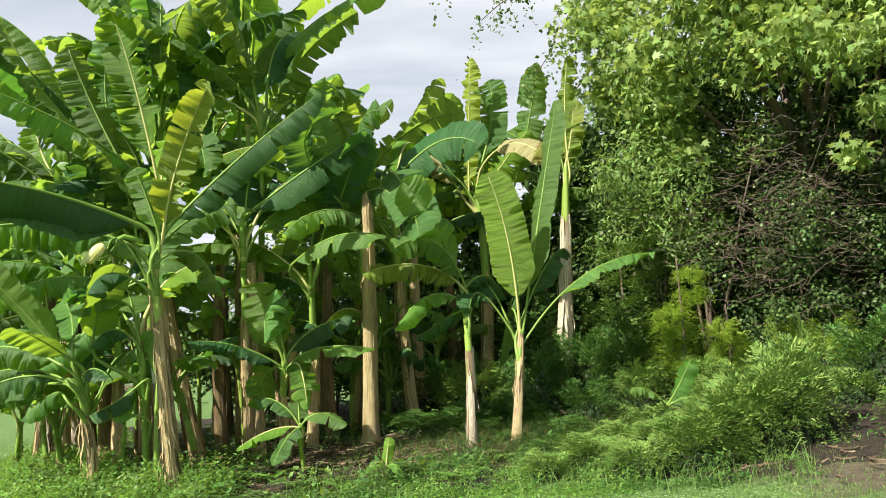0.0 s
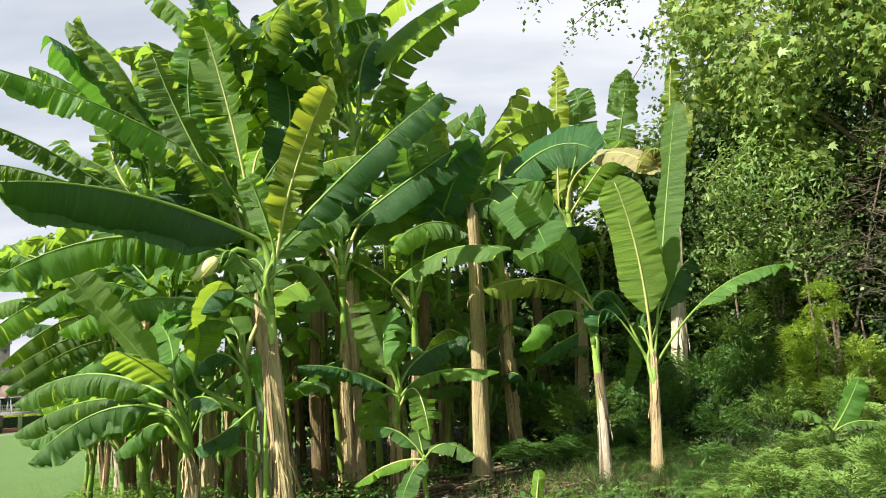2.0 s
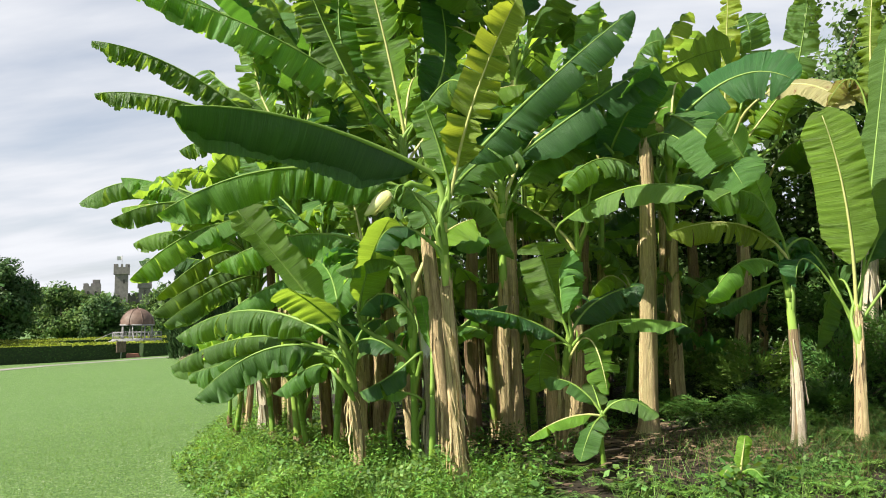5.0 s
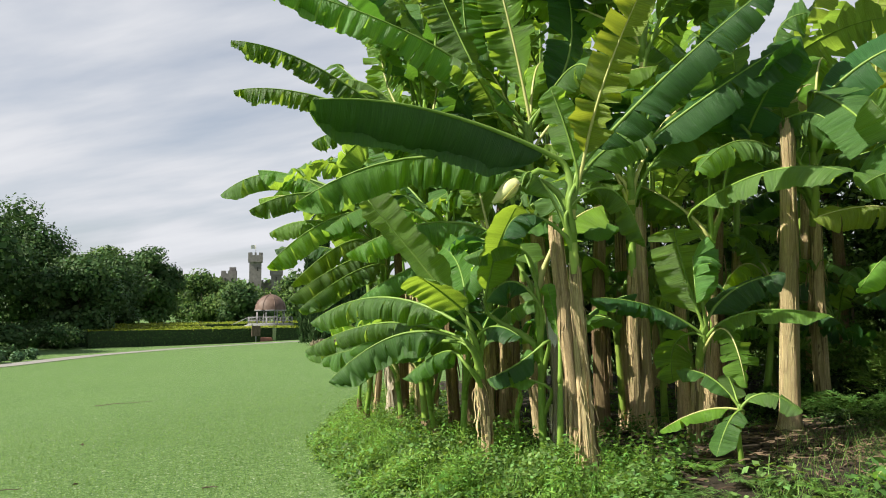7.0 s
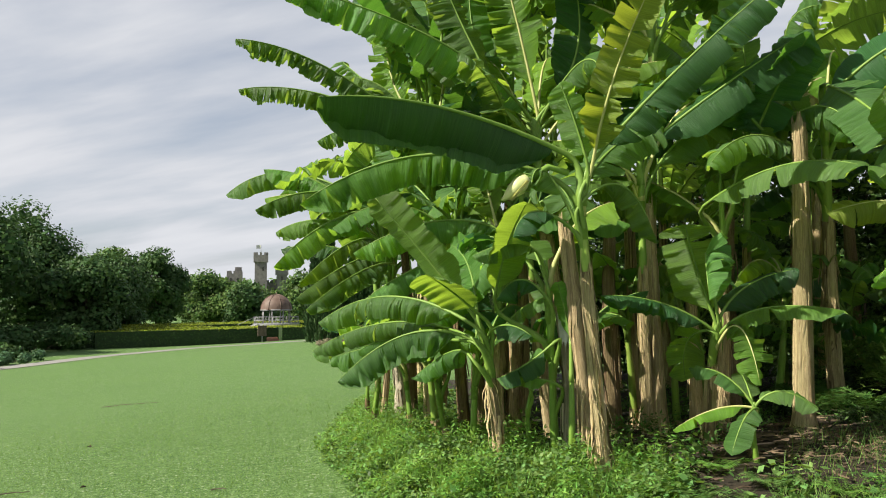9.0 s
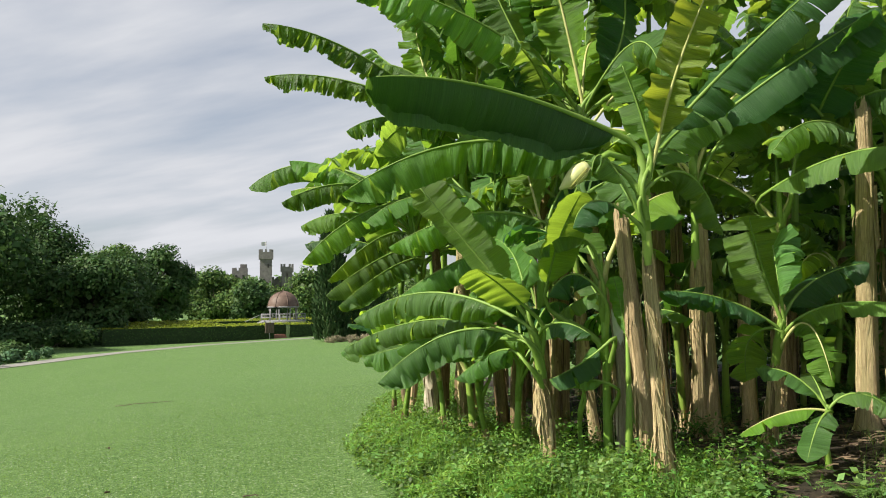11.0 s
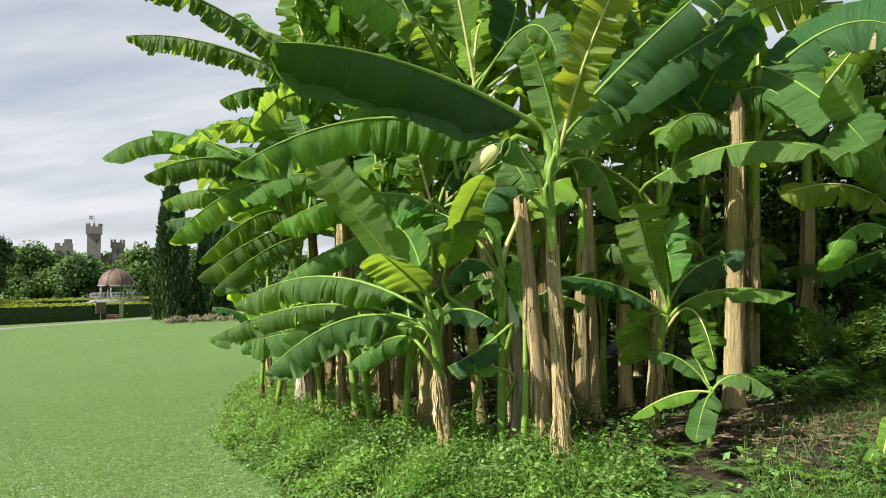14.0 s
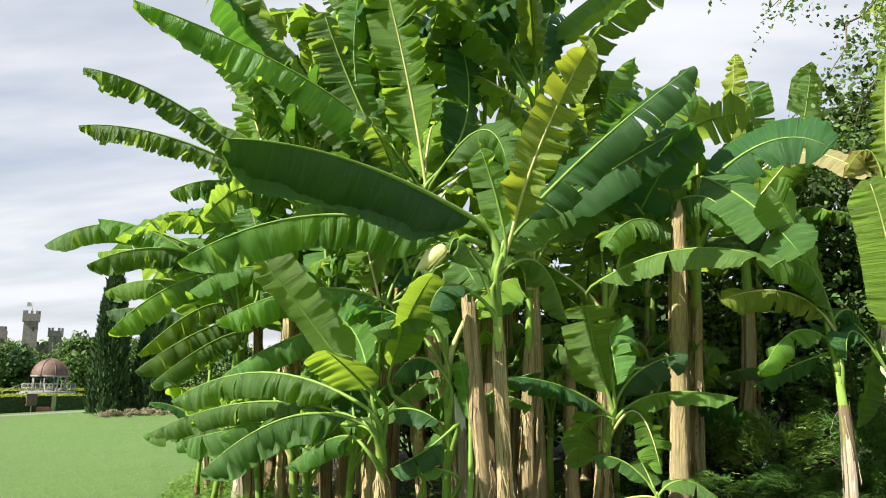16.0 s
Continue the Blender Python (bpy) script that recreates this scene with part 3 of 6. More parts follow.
def blob_points(n, lobes, rng, shell=0.75):
    """Points in the outer shell of a crown made of round lobes (x, y, z, radius)."""
    lobes = np.array(lobes, float)
    w = lobes[:, 3] ** 2
    pick = rng.choice(len(lobes), n, p=w / w.sum())
    d = rng.standard_normal((n, 3))
    d /= np.linalg.norm(d, axis=1)[:, None]
    r = lobes[pick, 3] * (shell + (1 - shell) * rng.random(n)) * (1 + 0.10 * np.sin(7 * d[:, 0] + 3 * pick) + 0.10 * np.sin(9 * d[:, 2] + pick))
    return lobes[pick, :3] + d * r[:, None] * np.array([1, 1, 0.85]), d + np.array([0, 0, 0.35])


def branch_path(a, b, sag, rng, n=7, wob=0.05):
    a, b = np.array(a, float), np.array(b, float)
    u = np.linspace(0, 1, n)[:, None]
    p = a + (b - a) * u
    p[:, 2] += (sag * 4 * u * (1 - u)).ravel()
    p[1:-1] += rng.normal(0, wob, (n - 2, 3))
    return p


def tree(name, label, x, y, height, spread, leaves, leaf_size, material, seed, trunk_to=0.35, lobes=16, squash=0.8, category="tree", group="", shape="diamond", base=None, core=None):
    rng = np.random.default_rng(seed)
    z0 = ground_z(x, y) if base is None else base
    root = thing(name, label, category, group, at=(x, y, z0))
    top = height * 0.72
    v, f, uv = tube(branch_path((0, 0, -0.1), (rng.normal(0, 0.1), rng.normal(0, 0.1), top), 0, rng, 8, 0.04 * spread / 3), np.linspace(0.028, 0.008, 8) * height, 10, True, 0.06, seed)
    part("trunk", mesh("trunk", v, f, BARK, uv), root)
    balls = []
    limbs = []
    for i in range(lobes):
        an = 2.4 * i + rng.uniform(0, 0.6)
        h = height * (trunk_to + (1 - trunk_to) * rng.uniform(0.12, 0.82))
        k = math.sin(math.pi * min(1, max(0.05, (h / height - trunk_to * 0.6) / (1.06 - trunk_to * 0.6)))) ** 0.6
        r = spread * k * rng.uniform(0.35, 0.78)
        c = (r * math.cos(an), r * math.sin(an), h)
        balls.append((*c, spread * rng.uniform(0.30, 0.48)))
        if i % 2 == 0:
            limbs.append(tube(branch_path((0, 0, h * 0.55), c, 0.1, rng, 5, 0.05), np.linspace(0.011, 0.003, 5) * height, 6))
    balls.append((0, 0, height * 0.86, spread * 0.42))
    for limb in limbs:
        part("limb", mesh("limb", *limb[:2], BARK, limb[2]), root)
    pts, way = blob_points(leaves, balls, rng)
    verts, faces = scatter_leaves(pts, 1.2, leaf_size, rng, shape, way)
    part("crown", cloud_mesh("crown", verts, faces, material), root)
    # a darker core colour paints the shade inside the crown
    if core:
        inner, _ = blob_points(leaves // 4, balls, rng, 0.3)
        verts, faces = scatter_leaves(inner * np.array([0.86, 0.86, 0.97]), 0.5, leaf_size * 2.3, rng, "diamond")
        part("inner_foliage", cloud_mesh("inner_foliage", verts, faces, core), root)
    return root


# ---- ground ----
def lines(*stretches):
    out = []
    for a, b, step in stretches:
        out += list(np.arange(a, b, step))
    return np.array(out + [stretches[-1][1]])


def ground_sheet(xs, ys, lift=0.0, rough=0.0, seed=1, name="ground", material=None, inside=None):
    rng = np.random.default_rng(seed)
    keep, verts, faces = {}, [], []
    for j, y in enumerate(ys):
        for i, x in enumerate(xs):
            if inside is None or inside(x, y):
                keep[i, j] = len(verts)
                verts.append((x, y, ground_z(x, y) + (lift(x, y) if callable(lift) else lift) + rough * rng.standard_normal()))
    for j in range(len(ys) - 1):
        for i in range(len(xs) - 1):
            q = [(i, j), (i + 1, j), (i + 1, j + 1), (i, j + 1)]
            if all(k in keep for k in q):
                faces.append(tuple(keep[k] for k in q))
    return mesh(name, verts, faces, material)


xs = lines((-2400, -400, 400), (-400, -100, 50), (-100, -20, 4), (-20, -10, 0.5), (-10, 9, 0.2), (9, 12, 0.5), (12, 60, 4), (60, 2400, 390))
ys = lines((-2400, -100, 330), (-100, -4, 8), (-4, 5, 0.5), (5, 16, 0.2), (16, 24, 0.5), (24, 100, 4), (100, 400, 50), (400, 2400, 400))
tagged(new("ground", ground_sheet(xs, ys, material=LAWN)), "smooth mown green lawn sloping gently away", "lawn", kind="structure")

EDGE = [(9.0, 6.3), (5.0, 6.4), (2.0, 6.8), (0.0, 7.6), (-2.0, 8.0), (-3.7, 8.3), (-4.4, 8.4), (-5.2, 9.0), (-5.7, 9.9), (-6.4, 10.9), (-7.1, 12.1), (-8.0, 14.9), (-8.9, 17.9), (-9.9, 21.7), (-9.0, 24.0)]


def bed_depth(x, y):
    """Metres inside the bed's front edge (negative: on the lawn)."""
    best = 1e9
    for (x0, y0), (x1, y1) in zip(EDGE, EDGE[1:]):
        dx, dy = x1 - x0, y1 - y0
        u = min(1, max(0, ((x - x0) * dx + (y - y0) * dy) / (dx * dx + dy * dy)))
        px, py = x0 + u * dx, y0 + u * dy
        d = math.hypot(x - px, y - py)
        if d < abs(best):
            best = d if (x - x0) * dy - (y - y0) * dx > 0 else -d
    return best


def bed_wobble(x, y):
    return bed_depth(x, y) + 0.12 * math.sin(3.1 * x + y) + 0.1 * math.sin(5.3 * y - 2 * x)


bed_xs, bed_ys = np.arange(-10, 9.01, 0.2), np.arange(6.2, 22.01, 0.2)
tagged(new("bed_soil", ground_sheet(bed_xs, bed_ys, lambda x, y: min(0.016, 0.05 * (bed_wobble(x, y) - 0.55)), 0.005, 3, "bed_soil", SOIL, lambda x, y: bed_wobble(x, y) > 0.1)), "dark mulched soil with dead leaves under the banana plants", "soil", kind="structure")


# gravel path in front of the maze
def ribbon(centre, width, lift, name, material):
    c = np.array(centre, float)
    u = np.linspace(0, len(c) - 1, 40)
    px, py = np.interp(u, range(len(c)), c[:, 0]), np.interp(u, range(len(c)), c[:, 1])
    d = np.gradient(np.stack([px, py], 1), axis=0)
    d /= np.linalg.norm(d, axis=1)[:, None]
    verts = []
    for i in range(len(u)):
        for k in (-1, -0.33, 0.33, 1):
            x, y = px[i] - d[i, 1] * k * width / 2, py[i] + d[i, 0] * k * width / 2
            verts.append((x, y, ground_z(x, y) + lift))
    faces = [(4 * i + k, 4 * i + k + 1, 4 * i + k + 5, 4 * i + k + 4) for i in range(len(u) - 1) for k in range(3)]
    return mesh(name, verts, faces, material)


tagged(new("path", ribbon([(-40, 28), (-41.5, 40), (-44.5, 52), (-43.6, 62), (-37.5, 70.5), (-26, 81)], 2.6, 0.03, "path", GRAVEL)), "pale gravel path along the edge of the lawn", "path", kind="structure")

# ---- maze: hedges, gazebo, steps ----
MAZE = Vector((-53.0, 61.3, 0))
MU, MV = Vector((0.657, 0.754, 0)).normalized(), Vector((-0.754, 0.657, 0)).normalized()
MZ = ground_z(-47, 68)
MAZE_TURN = math.degrees(math.atan2(MU.y, MU.x))


def hedge(u0, u1, v, depth, height, seed, leaves):
    rng = np.random.default_rng(seed)
    p = MAZE + MU * u0 + MV * v
    root = thing("hedge", "dense clipped yew hedge with sunlit golden top", "hedge", "hedges of the maze", at=(p.x, p.y, MZ - 0.05))
    root.rotation_euler = (0, 0, radians(MAZE_TURN))
    long = u1 - u0
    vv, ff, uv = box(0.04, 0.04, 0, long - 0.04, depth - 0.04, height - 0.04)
    part("core", mesh("core", vv, ff, SHADE_CORE, uv, False), root)
    n = int(leaves * long * 0.6)
    side = np.stack([rng.uniform(0, long, n), np.where(rng.random(n) < 0.7, 0.0, depth), rng.uniform(0, height, n)], 1)
    side[:, 1] += rng.normal(0, 0.03, n)
    ends = np.stack([np.where(rng.random(n // 6) < 0.5, 0.0, long), rng.uniform(0, depth, n // 6), rng.uniform(0, height, n // 6)], 1)
    look_out = np.vstack([np.where(side[:, 1:2] < depth / 2, -1, 1) * np.array([[0, 1.0, 0]]), np.where(ends[:, :1] < long / 2, -1, 1) * np.array([[1.0, 0, 0]])])
    v1, f1 = scatter_leaves(np.vstack([side, ends]), 0.0, 0.15, rng, "diamond", look_out)
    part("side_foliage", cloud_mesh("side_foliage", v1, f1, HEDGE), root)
    n = int(max(60, leaves) * long)
    top = np.stack([rng.uniform(0, long, n), rng.uniform(0, depth, n), height + rng.normal(0, 0.03, n)], 1)
    v2, f2 = scatter_leaves(top, 3.0, 0.17, rng, "diamond", np.array([[0, 0, 1.0]]))
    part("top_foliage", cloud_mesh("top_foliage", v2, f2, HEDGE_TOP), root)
    return root


hedge(0, 16.3, 0, 1.1, 1.6, 11, 120)
hedge(17.9, 24.5, 0, 1.1, 1.6, 12, 120)
hedge(24.9, 40, 0.4, 1.1, 1.6, 13, 60)
hedge(-2.9, -0.5, 1.6, 1.2, 1.6, 14, 120)
hedge_rng = random.Random(5)
for row in range(1, 14):
    u = 0.55 * row - 1.5
    while u < 44:
        long = hedge_rng.uniform(4, 13)
        v = 2.1 * row + 0.4
        if not (8 < v < 18 and u < 26.5 and u + long > 17.5):
            hedge(u, u + long, v, 0.95, 1.55, 100 + int(10 * u) + row * 37, 26)
        u += long + hedge_rng.uniform(0.9, 2.2)


def gazebo(x, y):
    z = MZ
    root = thing("gazebo", "domed lookout with rusty copper roof and iron railings", "gazebo", at=(x, y, z))
    ring = [(2.3 * math.cos(k * math.pi / 4 + 0.2), 2.3 * math.sin(k * math.pi / 4 + 0.2)) for k in range(8)]
    verts, faces = [], []
    for zz in (-1.3, 1.05):
        verts += [(3.1 * math.cos(k * math.pi / 12), 3.1 * math.sin(k * math.pi / 12), zz) for k in range(24)]
    faces = [(k, (k + 1) % 24, 24 + (k + 1) % 24, 24 + k) for k in range(24)] + [tuple(range(24, 48)), tuple(range(24))[::-1]]
    part("platform", mesh("platform", verts, faces, IRON, smooth=False), root, "grey stone platform")
    for cx, cy in ring[:8]:
        v, f, uv = tube([(cx * 0.85, cy * 0.85, 1.05), (cx * 0.85, cy * 0.85, 3.05)], [0.08, 0.07], 8)
        part("column", mesh("column", v, f, IRON, uv), root)
    v, f, uv = tube([(2.1 * math.cos(a), 2.1 * math.sin(a), 3.05) for a in np.linspace(0, 2 * math.pi, 33)], [0.13] * 33, 6, False)
    part("ring_beam", mesh("ring_beam", v, f, IRON, uv), root)
    verts, faces = [], []
    for j in range(9):
        a = j / 8 * math.pi / 2
        r, h = 2.16 * math.cos(a) + 0.03, 3.1 + 2.25 * math.sin(a)
        verts += [(r * math.cos(2 * math.pi * k / 32), r * math.sin(2 * math.pi * k / 32), h) for k in range(32)]
    faces = [(j * 32 + k, j * 32 + (k + 1) % 32, (j + 1) * 32 + (k + 1) % 32, (j + 1) * 32 + k) for j in range(8) for k in range(32)]
    dome = part("dome", mesh("dome", verts, faces, COPPER), root)
    for k in range(8):
        an = k * math.pi / 4
        pts = [((2.2 * math.cos(a)) * math.cos(an), (2.2 * math.cos(a)) * math.sin(an), 3.1 + 2.29 * math.sin(a)) for a in np.linspace(0, math.pi / 2, 9)]
        v, f, uv = tube(pts, [0.05] * 9, 5)
        part("roof_rib", mesh("roof_rib", v, f, COPPER, uv), dome)
    v, f, uv = tube([(0, 0, 5.3), (0, 0, 5.5), (0, 0, 5.75)], [0.16, 0.1, 0.02], 8)
    part("finial", mesh("finial", v, f, COPPER, uv), dome)
    for h in (1.5, 2.0):
        v, f, uv = tube([(3.05 * math.cos(a), 3.05 * math.sin(a), h) for a in np.linspace(0, 2 * math.pi, 33)], [0.04] * 33, 5, False)
        part("rail", mesh("rail", v, f, IRON, uv), root)
    for k in range(40):
        a = 2 * math.pi * k / 40
        v, f, uv = tube([(3.05 * math.cos(a), 3.05 * math.sin(a), 1.05), (3.05 * math.cos(a), 3.05 * math.sin(a), 2.0)], [0.025] * 2, 4)
        part("baluster", mesh("baluster", v, f, IRON, uv), root)
    for sgn in (-1, 1):
        d = Vector((0.5 * sgn, -0.85, 0)).normalized()
        for i in range(7):
            c = d * (3.2 + 0.32 * i)
            vv, ff, uv = box(-0.16, -0.6, -1.3, 0.16, 0.6, 1.0 - 0.14 * i)
            st = part("step", mesh("step", vv, ff, IRON, uv, False), root)
            st.location, st.rotation_euler = (c.x, c.y, 0), (0, 0, math.atan2(d.y, d.x))
        pts = [(d.x * 3.1 + d.y * 0.6, d.y * 3.1 - d.x * 0.6, 2.0), (d.x * 5.6 + d.y * 0.6, d.y * 5.6 - d.x * 0.6, 0.95)]
        v, f, uv = tube(pts, [0.045] * 2, 5)
        part("stair_rail", mesh("stair_rail", v, f, IRON, uv), root)
    return root


lookout = gazebo(-48.2, 86.4)
lookout.scale = (0.86, 0.86, 0.8)
lookout.location.z += 0.8
p = MAZE + MU * 17.1 + MV * 0.3
steps = thing("steps", "low brick steps through the gap in the hedge", "steps", at=(p.x, p.y, MZ))
steps.rotation_euler = (0, 0, radians(MAZE_TURN))
for i in range(3):
    vv, ff, uv = box(-0.75, 0.35 * i, 0, 0.75, 0.35 * i + 0.4, 0.17 * (i + 1))
    part("step", mesh("step", vv, ff, BRICK, uv, False), steps)
p = MAZE + MU * 15.6 + MV * -0.5
sign = thing("sign_board", "brown notice board on a post beside the hedge", "sign", at=(p.x, p.y, ground_z(p.x, p.y)))
v, f, uv = tube([(0, 0, 0), (0, 0, 0.7)], [0.05, 0.05], 8)
part("post", mesh("post", v, f, IRON, uv), sign)
vv, ff, uv = box(-0.45, -0.06, 0.6, 0.45, 0.06, 1.65)
board = part("board", mesh("board", vv, ff, BARK, uv, False), sign)
board.rotation_euler = (0, 0, radians(MAZE_TURN))


# ---- castle ----
def crenels(w, d, z, size=0.8, tall=1.0):
    out = []
    for edge in range(4):
        n = max(2, int((w if edge < 2 else d) / (2 * size)))
        for i in range(n):
            u = (i + 0.5) / n - 0.5
            x, y = (u * w, (-0.5 if edge == 0 else 0.5) * d) if edge < 2 else ((-0.5 if edge == 2 else 0.5) * w, u * d)
            out.append(box(x - size / 2, y - size / 2, z, x + size / 2, y + size / 2, z + tall))
    return out


castle = thing("castle", "old pale stone castle with battlements on a hill", "castle", at=(-149.9, 261.8, -6))
castle.scale = (0.92, 0.92, 1.0)
castle.rotation_euler = (0, 0, radians(29))


def castle_block(name, x, y, w, d, top, head=0.0, windows=()):
    pieces = [box(x - w / 2, y - d / 2, 0, x + w / 2, y + d / 2, top - head)]
    if head:
        pieces.append(box(x - w / 2 - 0.5, y - d / 2 - 0.5, top - head, x + w / 2 + 0.5, y + d / 2 + 0.5, top))
        w, d = w + 1.0, d + 1.0
    for v, f, uv in crenels(w - 0.8, d - 0.8, top):
        pieces.append(([(a + x, b + y, c) for a, b, c in v], f, uv))
    body = part(name, mesh(name, *join(*pieces)[:2], STONE, None, False), castle)
    for wx, wz in windows:
        v, f, uv = box(x + wx - 0.3, y - d / 2 - 0.52, wz, x + wx + 0.3, y - d / 2 + 0.1, wz + 1.4)
        part("window", mesh("window", v, f, STONE_DARK, uv, False), body)


castle_block("tower", 0, 0, 4.8, 4.8, 25.4, 2.6, ((-0.8, 14.0), (0.9, 19.5), (0.3, 9.0)))
castle_block("keep", -10.4, 3, 6.0, 7.0, 18.6, 0, ((-1.4, 15.5), (1.4, 15.5)))
castle_block("keep", -9.0, 3.4, 2.6, 3.6, 20.0)
castle_block("turret", 8.4, 1, 4.2, 4.4, 20.0, 2.0, ((0, 16.0),))
castle_block("curtain_wall", 4.5, 2, 9.0, 1.6, 15.2)
castle_block("curtain_wall", 17, 4, 15.0, 1.6, 14.2)
v, f, uv = tube([(0, 0, 25), (0, 0, 29.5)], [0.12, 0.08], 6)
pole = part("flagpole", mesh("flagpole", v, f, IRON, uv), castle)
verts = [(0.1 - 0.4 * i, 0.12 * math.sin(i), z) for i in range(6) for z in (27.9, 29.3)]
part("flag", mesh("flag", verts, [(2 * i, 2 * i + 2, 2 * i + 3, 2 * i + 1) for i in range(5)], CLOTH), pole)

# ---- far trees ----
far = "trees beyond the lawn"
for i, (x, y, h, s) in enumerate([(-66, 58, 14.5, 7.5), (-58, 66, 8.6, 4.4), (-72, 72, 16.0, 7.0), (-63, 73, 9.4, 5.0), (-60, 49, 11.5, 6.0), (-70, 84, 10.4, 5.4)]):
    tree("tree", "tall dark green broadleaf tree with foliage to the ground", x, y, h, s, 10000, 0.39, FAR_DARK, 40 + i, 0.04, 24, group=far, core=FAR_DARK)
for i, (x, y, h, s) in enumerate([(-80.5, 97.5, 12.6, 5.2), (-75.8, 101, 12.9, 5.0), (-88, 93, 13.4, 6.0), (-64, 107, 6.8, 4.2)]):
    tree("tree", "round-crowned green tree behind the maze", x, y, h, s, 8500, 0.41, FAR_DARK if i % 2 else FAR_MID, 60 + i, 0.06, 22, group=far, core=FAR_DARK)
for i in range(15):
    x, y = -92 + 8.0 * i + 2 * math.sin(3 * i), 121 + 4.0 * i + 3 * math.cos(5 * i)
    tree("tree", "mid-green tree in the row below the castle", x, y, 8.8 + 1.2 * math.sin(2.3 * i), 5.6, 6000, 0.43, FAR_MID, 80 + i, 0.05, 18, group=far, core=FAR_DARK)


def wood(name, x0, y0, x1, y1, n, height, seed):
    """Far woodland closing the view."""
    rng = np.random.default_rng(seed)
    t = rng.random(n)
    clump = np.floor(t * 60)
    h = height * (0.7 + 0.3 * np.abs(np.sin(clump * 12.9)))
    c = np.stack([x0 + (x1 - x0) * t + rng.normal(0, 4, n), y0 + (y1 - y0) * t + rng.normal(0, 4, n), -4 + h * rng.random(n) ** 0.7], 1)
    v, f = scatter_leaves(c, 1.0, 2.2, rng)
    return tagged(new(name, cloud_mesh(name, v, f, FAR_MID)), "distant band of green woodland", "woodland", kind="stuff")


wood("woodland", -320, 120, -110, 300, 9000, 15, 1)
wood("woodland", -215, 290, 60, 330, 12000, 17, 2)
wood("woodland", 30, 260, 200, 60, 9000, 14, 3)


def cypress(x, y, h, r, seed):
    rng = np.random.default_rng(seed)
    z0 = ground_z(x, y)
    root = thing("cypress", "tall narrow dark green columnar cypress on the lawn edge", "cypress", "pair of cypresses", at=(x, y, z0))
    v, f, uv = tube([(0, 0, 0), (0, 0, h * 0.9)], [0.22, 0.04], 8)
    part("trunk", mesh("trunk", v, f, BARK, uv), root)
    n = 11000
    u = rng.random(n) ** 0.8
    prof = r * np.minimum(1, (u * 14 + 0.75)) * np.clip(1 - u, 0.02, 1) ** 0.42
    an = rng.uniform(0, 2 * math.pi, n)
    bump = 1 + 0.12 * np.sin(5 * an + 9 * u) + 0.08 * np.sin(11 * an - 23 * u)
    rr = prof * bump * (0.72 + 0.3 * rng.random(n))
    c = np.stack([rr * np.cos(an), rr * np.sin(an), u * h], 1)
    d = rng.normal(0, 0.25, (n, 3)) + np.stack([0.35 * np.cos(an), 0.35 * np.sin(an), np.ones(n)], 1)
    s = np.cross(d, rng.standard_normal((n, 3)))
    s /= np.linalg.norm(s, axis=1)[:, None]
    size = 0.42 * rng.uniform(0.6, 1.3, (n, 1))
    verts = np.stack([c, c + size * (0.5 * d + 0.2 * s), c + size * d, c + size * (0.5 * d - 0.2 * s)], 1)
    part("crown", cloud_mesh("crown", verts.reshape(-1, 3), np.arange(4 * n).reshape(n, 4), CYPRESS), root)


cypress(-30.9, 62.7, 10.6, 1.45, 7)
cypress(-28.2, 64.6, 9.6, 1.45, 8)


def low_shrub(name, label, x, y, spread, height, leaves, size, material, seed, category="shrub", group="", shape="diamond", copies=7, backing=0, ball=(0.34, 0.5), rise=(0.3, 0.62)):
    rng = np.random.default_rng(seed)
    root = thing(name, label, category, group, at=(x, y, ground_z(x, y) - 0.03))
    balls = [(rng.normal(0, spread * 0.42), rng.normal(0, spread * 0.42), height * rng.uniform(*rise), height * rng.uniform(*ball)) for _ in range(copies)]
    for b in balls[:4]:
        v, f, uv = tube(branch_path((0, 0, 0), (b[0], b[1], b[2]), 0.05, rng, 5, 0.02), np.linspace(0.03, 0.008, 5), 5)
        part("branch", mesh("branch", v, f, BARK, uv), root)
    pts, way = blob_points(leaves, balls, rng, 0.6)
    pts[:, 2] = np.maximum(pts[:, 2], 0.03)
    v, f = scatter_leaves(pts, 1.0, size, rng, shape, way)
    part("foliage", cloud_mesh("foliage", v, f, material), root)
    # dark leaves behind the outer ones stand in for the shade inside
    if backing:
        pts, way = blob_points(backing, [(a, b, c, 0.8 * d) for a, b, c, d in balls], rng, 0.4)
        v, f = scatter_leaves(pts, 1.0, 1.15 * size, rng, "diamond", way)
        part("inner_foliage", cloud_mesh("inner_foliage", v, f, THICKET_SHADE), root)
    return root


low_shrub("hydrangea_bush", "low leafy shrub at the edge of the wood", -44.5, 42.5, 3.4, 1.1, 3000, 0.2, HYDRANGEA, 3)
low_shrub("hydrangea_bush", "low leafy shrub at the edge of the wood", -47.5, 46.0, 3.0, 1.2, 2500, 0.2, FAR_DARK, 4)
for i in range(4):
    low_shrub("flower_clump", "clump of dry pinkish bedding flowers beyond the lawn", -29.2 + 1.7 * i, 60.6 + 0.5 * i, 2.2, 0.62, 2600, 0.09, FLOWER, 20 + i, "flowers", "flower bed", copies=12)
